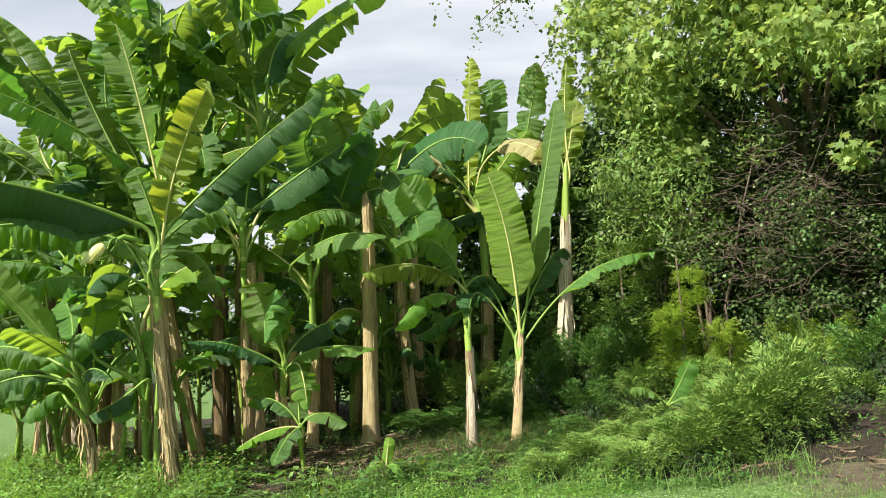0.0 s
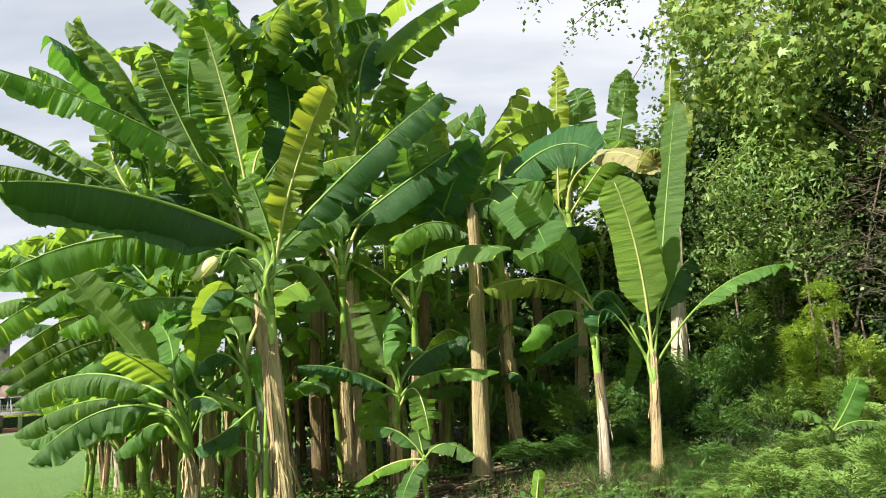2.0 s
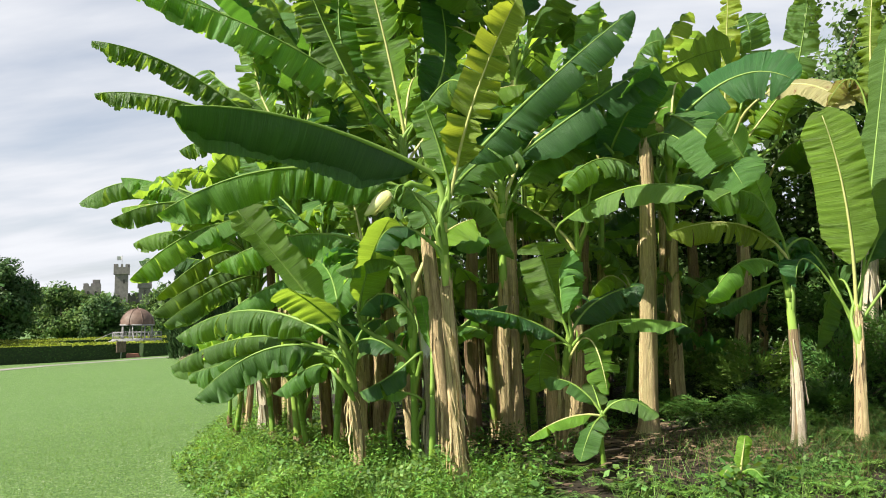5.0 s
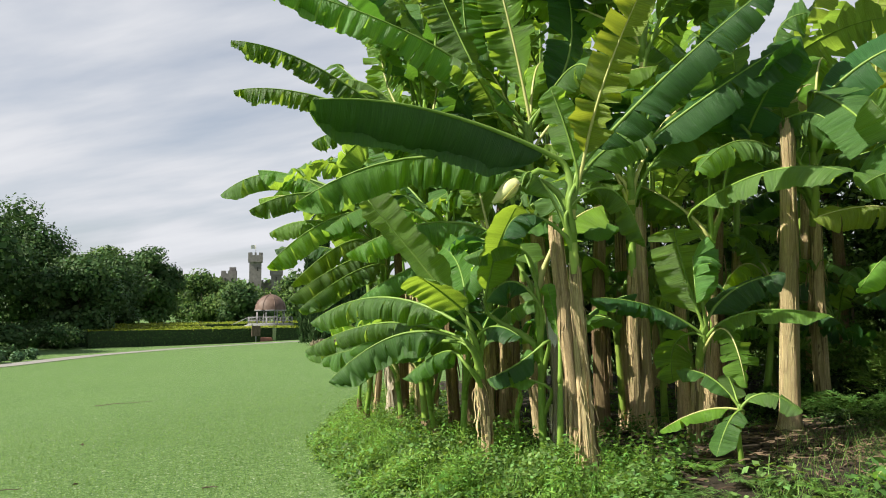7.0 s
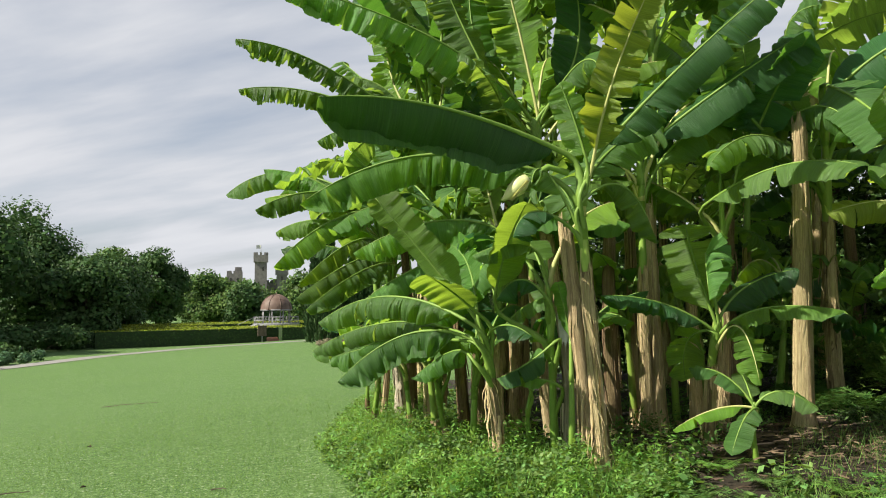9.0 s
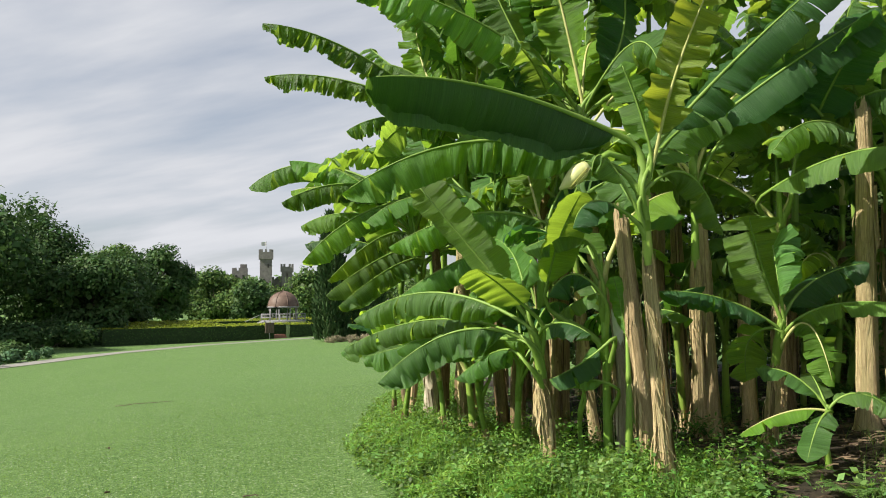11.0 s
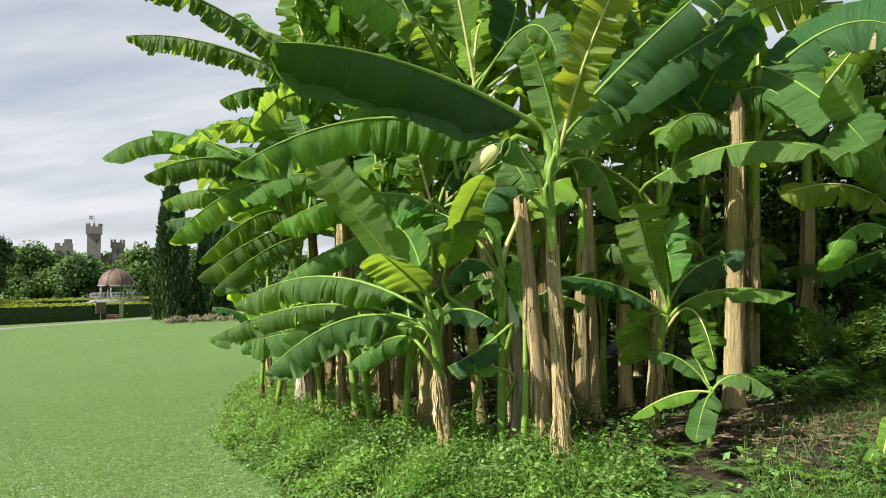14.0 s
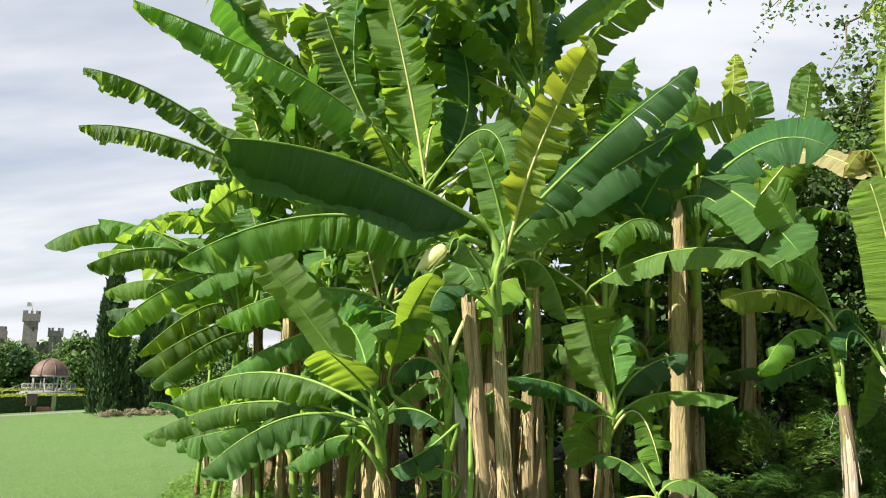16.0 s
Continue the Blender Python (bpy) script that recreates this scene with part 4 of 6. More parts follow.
for i, (x, y, s, h) in enumerate([(-57, 52, 4.0, 2.6), (-55, 57, 3.5, 2.4), (-58, 62, 3.5, 2.8), (-52, 47, 3.0, 1.8), (-61, 66, 4.0, 3.0), (-62, 56, 4.0, 3.2)]):
    low_shrub("wood_shrub", "dark shrub at the foot of the trees", x, y, s, h, 4000, 0.3, FAR_DARK, 50 + i, "shrub", "shrubs under the trees", copies=9)


# ---- trees and shrubs beside the bed ----
def juniper_mesh(name, material, seed, pads=10, twigs=18, needles=4, dome=0.62):
    """A mound about two metres across: flat arching plumes in ranks, one over another, with dark gaps between.
    Each plume is a fan of thin twigs, and each twig carries short scaly side shoots."""
    rng = np.random.default_rng(seed)
    lift = np.array([0, 0, 1.0])
    each = 7
    plumes = pads * each
    pan = np.arange(pads) * 2.4 + rng.normal(0, 0.25, pads)
    ph = 0.06 + 0.84 * (np.arange(pads) + 0.5) / pads
    an = np.repeat(pan, each) + rng.normal(0, 0.42, plumes)
    h = np.repeat(ph, each) + rng.normal(0, 0.03, plumes)
    ring = np.sqrt(np.clip(1 - 0.85 * h**2, 0.05, 1)) * np.repeat(rng.uniform(0.75, 1.15, pads), each)
    out = np.stack([np.cos(an), np.sin(an), np.zeros(plumes)], 1)
    foot = out * (0.28 * ring * rng.uniform(0.3, 1.2, plumes))[:, None] + lift * (dome * h)[:, None]
    way = out + lift * rng.normal(0.34, 0.15, (plumes, 1)) + rng.normal(0, 0.1, (plumes, 3))
    way /= np.linalg.norm(way, axis=1)[:, None]
    long = rng.uniform(0.5, 0.9, plumes) * (0.5 + 0.5 * ring)
    side = np.cross(way, lift + 0.22 * rng.standard_normal((plumes, 3)))
    side /= np.linalg.norm(side, axis=1)[:, None] + 1e-9
    face = np.cross(side, way)
    u = np.linspace(0.1, 1.0, twigs)[None, :] + rng.normal(0, 0.012, (plumes, twigs))
    c = foot[:, None, :] + way[:, None, :] * (long[:, None] * u)[..., None]
    c[..., 2] += (0.16 * np.sin(math.pi * u) - 0.22 * u**3) * long[:, None] / 0.5
    sign = np.where(np.arange(twigs) % 2 == 0, 1.0, -1.0)[None, :, None]
    fan = way[:, None, :] + 0.62 * side[:, None, :] * sign + 0.1 * rng.standard_normal((plumes, twigs, 3))
    fan /= np.linalg.norm(fan, axis=2)[..., None]
    size = 0.24 * (1.05 - 0.8 * u) * rng.uniform(0.75, 1.25, (plumes, twigs))
    up = face[:, None, :] + 0.25 * rng.standard_normal((plumes, twigs, 3))
    w = np.linspace(0.0, 0.85, needles)
    q = c[:, :, None, :] + fan[:, :, None, :] * (size[..., None] * w)[..., None]
    q[..., 2] -= 0.05 * w**2
    flip = np.where(np.arange(needles) % 2 == 0, 1.0, -1.0)[None, None, :, None]
    d = fan[:, :, None, :] + 0.5 * flip * side[:, None, None, :] + 0.16 * rng.standard_normal(q.shape)
    d /= np.linalg.norm(d, axis=3)[..., None]
    s = np.cross(d, up[:, :, None, :])
    s /= np.linalg.norm(s, axis=3)[..., None] + 1e-9
    ln = (0.45 * size[..., None] * (1.15 - 0.5 * w) * rng.uniform(0.7, 1.3, q.shape[:3]) + 0.02)[..., None]
    verts = np.stack([q, q + ln * (0.42 * d + 0.11 * s), q + ln * d, q + ln * (0.42 * d - 0.11 * s)], 3).reshape(-1, 3)
    verts[:, 2] = np.maximum(verts[:, 2], 0.02)
    return cloud_mesh(name, verts, np.arange(len(verts)).reshape(-1, 4), material)


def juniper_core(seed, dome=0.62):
    """The inside of a mound: near-black green leaves whose colour stands in for its shade."""
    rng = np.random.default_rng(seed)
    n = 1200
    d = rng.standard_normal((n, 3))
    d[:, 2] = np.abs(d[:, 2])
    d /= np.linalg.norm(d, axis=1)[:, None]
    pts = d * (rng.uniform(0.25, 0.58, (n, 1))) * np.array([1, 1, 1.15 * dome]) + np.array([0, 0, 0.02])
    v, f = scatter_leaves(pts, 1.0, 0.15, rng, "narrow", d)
    return cloud_mesh("inner_foliage", v, f, SHADE_CORE)


JUN = {}
CORE = juniper_core(5)
for key, mat, lab in (("green", JUNIPER, "feathery spreading green juniper bush"), ("gold", JUNIPER_GOLD, "sunlit golden-green feathery juniper bush"), ("dark", JUNIPER_SHADE, "dark shaded feathery juniper bush")):
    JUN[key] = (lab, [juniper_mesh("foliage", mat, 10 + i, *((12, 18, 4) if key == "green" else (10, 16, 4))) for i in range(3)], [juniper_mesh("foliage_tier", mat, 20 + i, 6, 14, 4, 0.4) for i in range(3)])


def juniper(key, x, y, size, tall, turn, tilt=(0.0, 0.0)):
    lab, meshes, _ = JUN[key]
    root = thing("juniper_bush", lab, "juniper", "junipers on the bank", at=(x, y, ground_z(x, y) - 0.04))
    root.rotation_euler, root.scale = (tilt[0], tilt[1], turn), (size, size, tall)
    for k in range(5):
        a = 1.26 * k
        v, f, uv = tube([(0, 0, 0), (0.3 * math.cos(a), 0.3 * math.sin(a), 0.16), (0.62 * math.cos(a), 0.62 * math.sin(a), 0.3)], [0.02, 0.014, 0.006], 5)
        part("branch", mesh("branch", v, f, BARK, uv), root)
    part("foliage", meshes[int(turn * 7) % 3], root)
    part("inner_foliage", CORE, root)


jr = random.Random(9)
for x, y, s, h, key in [
    # the low front mound, which rises towards the back of the bank
    (0.85, 8.15, 0.42, 0.34, "green"), (1.3, 8.45, 0.46, 0.4, "green"), (1.6, 7.75, 0.48, 0.42, "green"), (2.15, 7.8, 0.6, 0.66, "green"), (2.4, 7.9, 0.55, 0.8, "green"), (2.65, 8.05, 0.62, 0.92, "green"), (2.9, 8.15, 0.6, 1.0, "green"), (3.15, 8.3, 0.6, 1.12, "green"), (3.5, 8.6, 0.52, 1.25, "green"), (2.1, 8.6, 0.5, 0.5, "green"),
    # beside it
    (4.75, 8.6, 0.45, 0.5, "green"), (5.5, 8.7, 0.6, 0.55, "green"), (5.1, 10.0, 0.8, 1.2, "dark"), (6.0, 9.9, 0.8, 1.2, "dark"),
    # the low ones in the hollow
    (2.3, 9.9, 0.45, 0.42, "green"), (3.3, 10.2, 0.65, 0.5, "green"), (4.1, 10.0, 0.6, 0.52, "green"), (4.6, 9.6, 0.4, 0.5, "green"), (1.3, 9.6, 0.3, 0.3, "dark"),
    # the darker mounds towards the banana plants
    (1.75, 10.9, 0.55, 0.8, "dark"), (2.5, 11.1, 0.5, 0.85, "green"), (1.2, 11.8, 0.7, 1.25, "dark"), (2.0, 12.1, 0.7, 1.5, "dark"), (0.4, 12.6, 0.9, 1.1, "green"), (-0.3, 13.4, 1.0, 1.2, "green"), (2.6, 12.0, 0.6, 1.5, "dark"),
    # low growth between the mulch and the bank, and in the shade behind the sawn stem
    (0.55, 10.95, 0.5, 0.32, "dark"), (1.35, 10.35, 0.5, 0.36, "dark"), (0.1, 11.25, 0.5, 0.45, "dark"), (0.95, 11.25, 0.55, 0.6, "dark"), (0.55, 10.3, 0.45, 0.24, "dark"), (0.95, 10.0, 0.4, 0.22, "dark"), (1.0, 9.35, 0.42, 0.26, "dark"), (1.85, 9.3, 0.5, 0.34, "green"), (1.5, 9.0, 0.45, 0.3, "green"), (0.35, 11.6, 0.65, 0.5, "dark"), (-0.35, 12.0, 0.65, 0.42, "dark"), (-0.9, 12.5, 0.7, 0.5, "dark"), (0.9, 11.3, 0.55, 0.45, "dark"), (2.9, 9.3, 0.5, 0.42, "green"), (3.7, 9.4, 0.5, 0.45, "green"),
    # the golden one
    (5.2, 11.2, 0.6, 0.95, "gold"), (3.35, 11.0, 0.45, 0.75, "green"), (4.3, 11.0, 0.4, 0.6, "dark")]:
    juniper(key, x, y, s, h, jr.uniform(0, 6.2))


def tall_juniper(key, x, y, height, size, seed):
    """An upright juniper: a stem with tiers of the same fans."""
    rng = random.Random(seed)
    lab, meshes, tiers = JUN[key]
    meshes = meshes if key == "gold" else tiers
    root = thing("juniper_shrub", "tall " + lab.replace(" bush", " shrub"), "juniper", "tall junipers on the bank", at=(x, y, ground_z(x, y) - 0.02))
    v, f, uv = tube([(0, 0, 0), (0.05, 0.03, height * 0.5), (0, 0, height)], [0.03, 0.022, 0.01], 7)
    part("stem", mesh("stem", v, f, BARK, uv), root)
    z = 0.0
    while z < height - 0.25:
        k = size * (1.0 - 0.6 * z / height)
        tier = part("foliage_tier", meshes[rng.randrange(3)], root)
        tier.location, tier.rotation_euler, tier.scale = (rng.uniform(-0.2, 0.2), rng.uniform(-0.2, 0.2), z), (0, 0, rng.uniform(0, 6.2)), (k, k, k * 1.1)
        z += 0.3 if key == "gold" else 0.5


for i, (key, x, y, h, s) in enumerate([("gold", 3.25, 11.5, 1.95, 0.62), ("gold", 3.9, 11.5, 1.15, 0.55), ("gold", 4.6, 11.5, 1.05, 0.5), ("green", 2.7, 12.6, 2.4, 1.0), ("dark", 1.6, 13.0, 2.0, 1.2), ("green", 3.3, 12.6, 2.5, 1.1), ("green", 0.2, 14.6, 1.9, 1.1), ("green", -1.2, 15.2, 2.0, 1.1)]):
    tall_juniper(key, x, y, h, s, i)

# broadleaf tree that leans over the bank, with star-shaped leaves in front and small ones behind
star = thing("maple_tree", "broadleaf tree with bright star-shaped leaves hanging over the bank", "tree", at=(6.0, 12.6, ground_z(6.0, 12.6)))
sr = np.random.default_rng(77)
for k, (a, b, r) in enumerate([((0, 0, 0), (-0.4, -0.3, 3.2), 0.16), ((0.3, 0.1, 0), (0.9, -0.3, 4.2), 0.12), ((-0.4, -0.3, 3.1), (-2.2, -1.4, 5.6), 0.08), ((-0.4, -0.3, 3.1), (-0.6, -1.4, 6.4), 0.07), ((0.9, -0.3, 4.1), (0.2, -2.0, 5.8), 0.06), ((-0.3, -0.2, 2.4), (-2.6, -0.6, 4.2), 0.05), ((-0.4, -0.3, 3.1), (-0.7, -2.5, 4.2), 0.05), ((-0.7, -2.4, 4.1), (-0.6, -2.6, 2.9), 0.02)]):
    v, f, uv = tube(branch_path(a, b, 0.15, sr, 9, 0.05), np.linspace(r, 0.4 * r, 9), 9, True, 0.04, k)
    part("trunk" if k < 2 else "limb", mesh("limb", v, f, BARK, uv), star)
lobes = [(-3.6, -0.6, 5.2, 0.75), (-2.9, -1.0, 4.5, 0.9), (-2.3, -1.3, 5.4, 1.0), (-1.5, -1.6, 4.6, 0.95), (-1.2, -1.8, 5.8, 1.1), (-0.4, -2.0, 5.0, 0.9), (0.3, -2.2, 5.6, 1.0), (-2.9, -0.9, 3.8, 0.6), (-2.0, -1.2, 6.5, 1.1), (0.9, -2.0, 4.6, 0.8), (-0.3, -1.5, 6.9, 1.2), (1.2, -1.6, 6.4, 1.2), (-2.5, -0.8, 3.2, 0.45), (-3.4, -0.3, 4.4, 0.6), (1.8, -2.2, 5.4, 1.0), (2.6, -2.0, 6.2, 1.2), (-1.0, -0.6, 6.0, 1.2), (0.6, -1.0, 7.4, 1.2), (-3.2, -0.2, 5.9, 0.9), (2.2, -2.3, 4.6, 0.7)]
lobes += [(-1.5, -2.6, 4.3, 0.45), (-1.0, -2.6, 4.0, 0.5), (-0.5, -2.6, 4.2, 0.5), (-0.5, -2.6, 3.3, 0.4), (-0.9, -2.5, 2.7, 0.3), (-0.2, -2.5, 4.9, 0.6), (0.3, -2.6, 3.7, 0.5)]
pts, way = blob_points(24000, lobes, sr, 0.25)
v, f = scatter_leaves(pts, 0.6, 0.125, sr, "star", 0.45 * way * np.array([1, 1, 0.3]) + 0.55 * sr.standard_normal(way.shape), 0.75)
part("crown", cloud_mesh("crown", v, f, STAR_LEAF), star)
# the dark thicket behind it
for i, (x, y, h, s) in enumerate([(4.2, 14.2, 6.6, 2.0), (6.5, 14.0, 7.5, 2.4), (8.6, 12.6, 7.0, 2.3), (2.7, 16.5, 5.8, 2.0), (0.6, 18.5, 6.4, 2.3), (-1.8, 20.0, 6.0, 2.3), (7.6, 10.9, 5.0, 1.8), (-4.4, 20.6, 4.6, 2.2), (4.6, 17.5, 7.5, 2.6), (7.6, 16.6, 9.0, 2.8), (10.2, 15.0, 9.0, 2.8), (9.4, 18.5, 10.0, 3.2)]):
    tree("thicket_tree", "dense dark small-leaved tree behind the bank", x, y, h, s, 6500, 0.125, SMALL_LEAF, 200 + i, 0.03, 22, group="thicket trees", core=THICKET_SHADE)
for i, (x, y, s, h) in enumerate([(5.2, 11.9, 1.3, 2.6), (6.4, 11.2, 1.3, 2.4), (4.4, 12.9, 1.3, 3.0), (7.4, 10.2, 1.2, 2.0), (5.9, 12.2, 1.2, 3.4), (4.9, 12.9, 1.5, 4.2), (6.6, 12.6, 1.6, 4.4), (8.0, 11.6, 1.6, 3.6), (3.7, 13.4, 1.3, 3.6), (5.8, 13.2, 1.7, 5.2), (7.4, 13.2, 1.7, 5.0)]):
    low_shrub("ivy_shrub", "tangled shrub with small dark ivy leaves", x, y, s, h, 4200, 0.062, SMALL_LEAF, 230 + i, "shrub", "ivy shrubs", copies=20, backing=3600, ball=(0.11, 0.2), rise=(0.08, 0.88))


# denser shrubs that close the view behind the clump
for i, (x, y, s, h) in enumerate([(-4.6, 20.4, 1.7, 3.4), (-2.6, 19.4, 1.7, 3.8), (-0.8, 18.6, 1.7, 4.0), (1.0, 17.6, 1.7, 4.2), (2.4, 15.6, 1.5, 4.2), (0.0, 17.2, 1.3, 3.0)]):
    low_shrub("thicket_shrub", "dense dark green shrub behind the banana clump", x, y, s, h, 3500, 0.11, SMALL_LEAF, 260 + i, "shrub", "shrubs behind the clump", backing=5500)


# paler drooping small leaves in the sun beside the maple
low_shrub("thicket_shrub", "tall shrub with pale drooping small leaves beside the maple", 3.2, 12.5, 1.1, 5.0, 9000, 0.1, PALE_LEAF, 281, "shrub", "pale shrubs on the bank", "narrow", copies=22, ball=(0.08, 0.14), rise=(0.42, 0.95))
low_shrub("thicket_shrub", "tall shrub with pale drooping small leaves beside the maple", 3.9, 12.2, 0.9, 4.2, 5000, 0.1, PALE_LEAF, 282, "shrub", "pale shrubs on the bank", "narrow", copies=16, ball=(0.08, 0.14), rise=(0.45, 0.95))


def twig_tangle(x, y, z, n, spread, seed):
    rng = np.random.default_rng(seed)
    root = thing("dead_brushwood", "tangle of bare grey-brown dead twigs", "twigs", "dead twigs in the thicket", at=(x, y, z))
    for _ in range(n):
        a = rng.normal(0, spread * 0.5, 3)
        d = rng.normal(0, 1, 3)
        d[2] = abs(d[2]) * 0.5 - 0.35
        d /= np.linalg.norm(d)
        v, f, uv = tube(branch_path(a, a + d * rng.uniform(0.3, 0.9), rng.normal(0, 0.06), rng, 6, 0.03), np.linspace(0.006, 0.0016, 6), 4, False)
        part("twig", mesh("twig", v, f, TWIG, uv), root)


for k, (x, y, z) in enumerate([(4.0, 11.55, 2.7), (4.6, 11.3, 2.3), (4.9, 11.5, 3.3), (3.6, 11.9, 3.4), (5.5, 11.2, 2.6), (4.3, 11.6, 3.9), (5.0, 11.0, 3.0), (5.6, 11.0, 3.6), (4.4, 11.1, 3.2)]):
    twig_tangle(x, y, z, 60, 0.75, 300 + k)

# the drooping acacia-like boughs over the bed
bough = thing("locust_tree", "tall tree with fine pinnate leaflets on drooping boughs", "tree", at=(4.6, 14.8, ground_z(4.6, 14.8)))
br = np.random.default_rng(31)
v, f, uv = tube(branch_path((0, 0, 0), (-0.5, -0.4, 7.2), 0, br, 10, 0.06), np.linspace(0.14, 0.07, 10), 9, True, 0.05, 3)
part("trunk", mesh("trunk", v, f, BARK, uv), bough)
leafy = []
for k, (a, b, sag) in enumerate([((-0.5, -0.4, 7.0), (-3.9, -2.2, 5.7), 0.55), ((-0.5, -0.4, 6.8), (-3.0, -1.8, 4.9), 0.6), ((-0.4, -0.3, 6.4), (-2.6, -1.6, 4.2), 0.5), ((-0.5, -0.4, 7.1), (-3.3, -3.0, 6.3), 0.5), ((-0.5, -0.4, 7.1), (-2.2, -2.4, 6.6), 0.4), ((-0.5, -0.4, 6.9), (-4.5, -2.0, 6.5), 0.5), ((-0.4, -0.3, 6.6), (-2.1, -1.9, 5.4), 0.4)]):
    path = branch_path(a, b, sag, br, 10, 0.05)
    v, f, uv = tube(path, np.linspace(0.04, 0.006, 10), 6)
    part("bough", mesh("bough", v, f, BARK, uv), bough)
    for q in path[3:]:
        for _ in range(7):
            tip = q + br.normal(0, 0.22, 3) + np.array([0, 0, -0.25])
            for u in np.linspace(0.2, 1, 9):
                leafy.append(q + (tip - q) * u + br.normal(0, 0.035, 3))
v, f = scatter_leaves(np.array(leafy), 0.5, 0.075, br, "diamond")
part("pinnate_foliage", cloud_mesh("pinnate_foliage", v, f, SMALL_LEAF), bough)


# ---- the banana plants: those that stand out, one by one ----
main = Plant((-3.06, 9.25), (-3.20, 8.90, 2.55), 0.07, 1.86, "tall banana plant with a ragged straw-brown stem and flower bud", flaps=34)
low = Plant((-4.12, 9.65), (-4.27, 9.36, 1.45), 0.062, 0.86, "low banana plant with arching striped leaves beside the lawn", flaps=22)
slim = Plant((-3.62, 9.95), (-3.62, 9.58, 2.0), 0.055, 0.1, "slim young banana plant with a fresh green stem", flaps=0)
short = Plant((-2.12, 10.6), (-2.05, 10.1, 1.4), 0.068, 0.95, "short banana plant with broad leaves beside the mulch", flaps=9)
stalk = Plant((-3.42, 9.72), (-3.40, 9.62, 1.25), 0.045, 0.1, "slender green banana sucker beside the front stem", flaps=0, name="banana_sucker")
stalk.leaf((-3.40, 9.62, 1.22), (-3.44, 9.55, 1.50), (-3.50, 9.50, 1.78), (-0.3, -0.9, 0.3), 0.2, 15, 0.0, "fresh", 0.1)
reed = Plant((-3.78, 9.78), (-3.80, 9.70, 0.75), 0.035, 0.05, "slender green banana sucker among the weeds", flaps=0, name="banana_sucker")
reed.leaf((-3.80, 9.70, 0.74), (-3.74, 9.62, 0.98), (-3.66, 9.55, 1.10), (0.2, -0.8, 0.5), 0.16, 20, 0.0, "fresh", 0.1)
reed.leaf((-3.80, 9.70, 0.70), (-3.92, 9.60, 0.88), (-4.02, 9.50, 0.78), (-0.1, -0.4, 0.9), 0.15, 25, 0.0, "mid", 0.1)
pup = Plant((-1.74, 9.75), (-1.77, 9.6, 0.68), 0.03, 0.0, "small banana offshoot with five drooping leaves", flaps=0, name="banana_offshoot", top=0.8)
tall = Plant((-3.45, 11.45), (-3.95, 11.0, 3.75), 0.105, 2.5, "very tall banana plant with huge torn leaves", flaps=10)
torn = Plant((-5.66, 12.7), (-5.55, 12.05, 3.85), 0.105, 2.2, "tall banana plant with leaves shredded into strips", flaps=8)
outer = Plant((-6.42, 13.5), (-6.4, 12.3, 2.75), 0.105, 1.2, "banana plant leaning over the lawn with drooping leaves", flaps=6, dry=DRY_PALE)
second = Plant((-4.5, 11.2), (-4.35, 10.85, 2.45), 0.08, 1.3, "banana plant with long arching leaves inside the clump", flaps=6)
mate = Plant((-2.75, 11.3), (-2.75, 10.95, 3.1), 0.07, 1.9, "banana plant close behind the front one with broad leaves", flaps=9)
side = Plant((-1.95, 11.55), (-1.9, 11.15, 2.75), 0.072, 1.7, "banana plant with spreading leaves behind the sawn stem", flaps=9)
cross = Plant((-0.55, 12.6), (-0.75, 11.5, 3.7), 0.09, 2.5, "banana plant with big crossing leaves beside the sawn stem", flaps=6)
left_young = Plant((0.2, 10.25), (0.17, 10.38, 2.12), 0.068, 1.42, "young banana plant with a bleached white stem beside the mulch", flaps=3, dry=DRY_PALE)
right_young = Plant((0.71, 10.05), (0.88, 10.4, 1.66), 0.062, 1.6, "young banana plant with a brown stem and upright leaves", flaps=3)
pale = Plant((0.6, 14.3), (0.6, 13.9, 4.1), 0.12, 2.6, "banana plant at the back with yellowed and bleached leaves", flaps=5)
lone = Plant((1.74, 12.45), (1.9, 12.3, 4.2), 0.105, 3.3, "bare-stemmed banana plant with a few yellow leaves on top", flaps=5, dry=DRY_PALE, top=0.4)
main.leaf((-3.31, 8.85, 2.89), (-4.26, 8.18, 3.22), (-5.05, 7.50, 3.20), (0.33, -0.25, 0.91), 0.80, 76, 0, "dark", 0.05)
main.leaf((-3.50, 8.85, 2.72), (-4.62, 8.65, 2.92), (-5.69, 8.45, 2.50), (-0.02, -0.38, 0.93), 0.58, 74, 0.14, "mid", 0.05)
main.leaf((-3.08, 8.85, 2.81), (-2.84, 8.62, 3.56), (-2.46, 8.40, 4.31), (-0.16, 0.92, 0.35), 0.42, 12, 0.25, "yellow", 0.06)
main.leaf((-3.13, 8.85, 2.79), (-3.22, 8.77, 3.15), (-3.34, 8.70, 3.49), (0.29, -0.95, -0.11), 0.32, 15, 0.05, "fresh", 0.1)
main.leaf((-3.01, 8.95, 2.93), (-2.28, 9.07, 3.69), (-1.43, 9.20, 4.42), (-0.36, -0.78, 0.52), 0.50, 36, 0.06, "dark", 0.03)
mate.leaf((-2.66, 10.90, 3.34), (-1.76, 10.80, 3.96), (-0.98, 10.70, 4.40), (-0.40, -0.77, 0.49), 0.64, 28, 0.03, "dark", 0.03)
mate.leaf((-2.72, 11.00, 3.08), (-2.60, 11.55, 3.66), (-2.48, 11.95, 4.30), (-0.10, -0.88, 0.46), 0.58, 22, 0.08, "dark", 0.1)
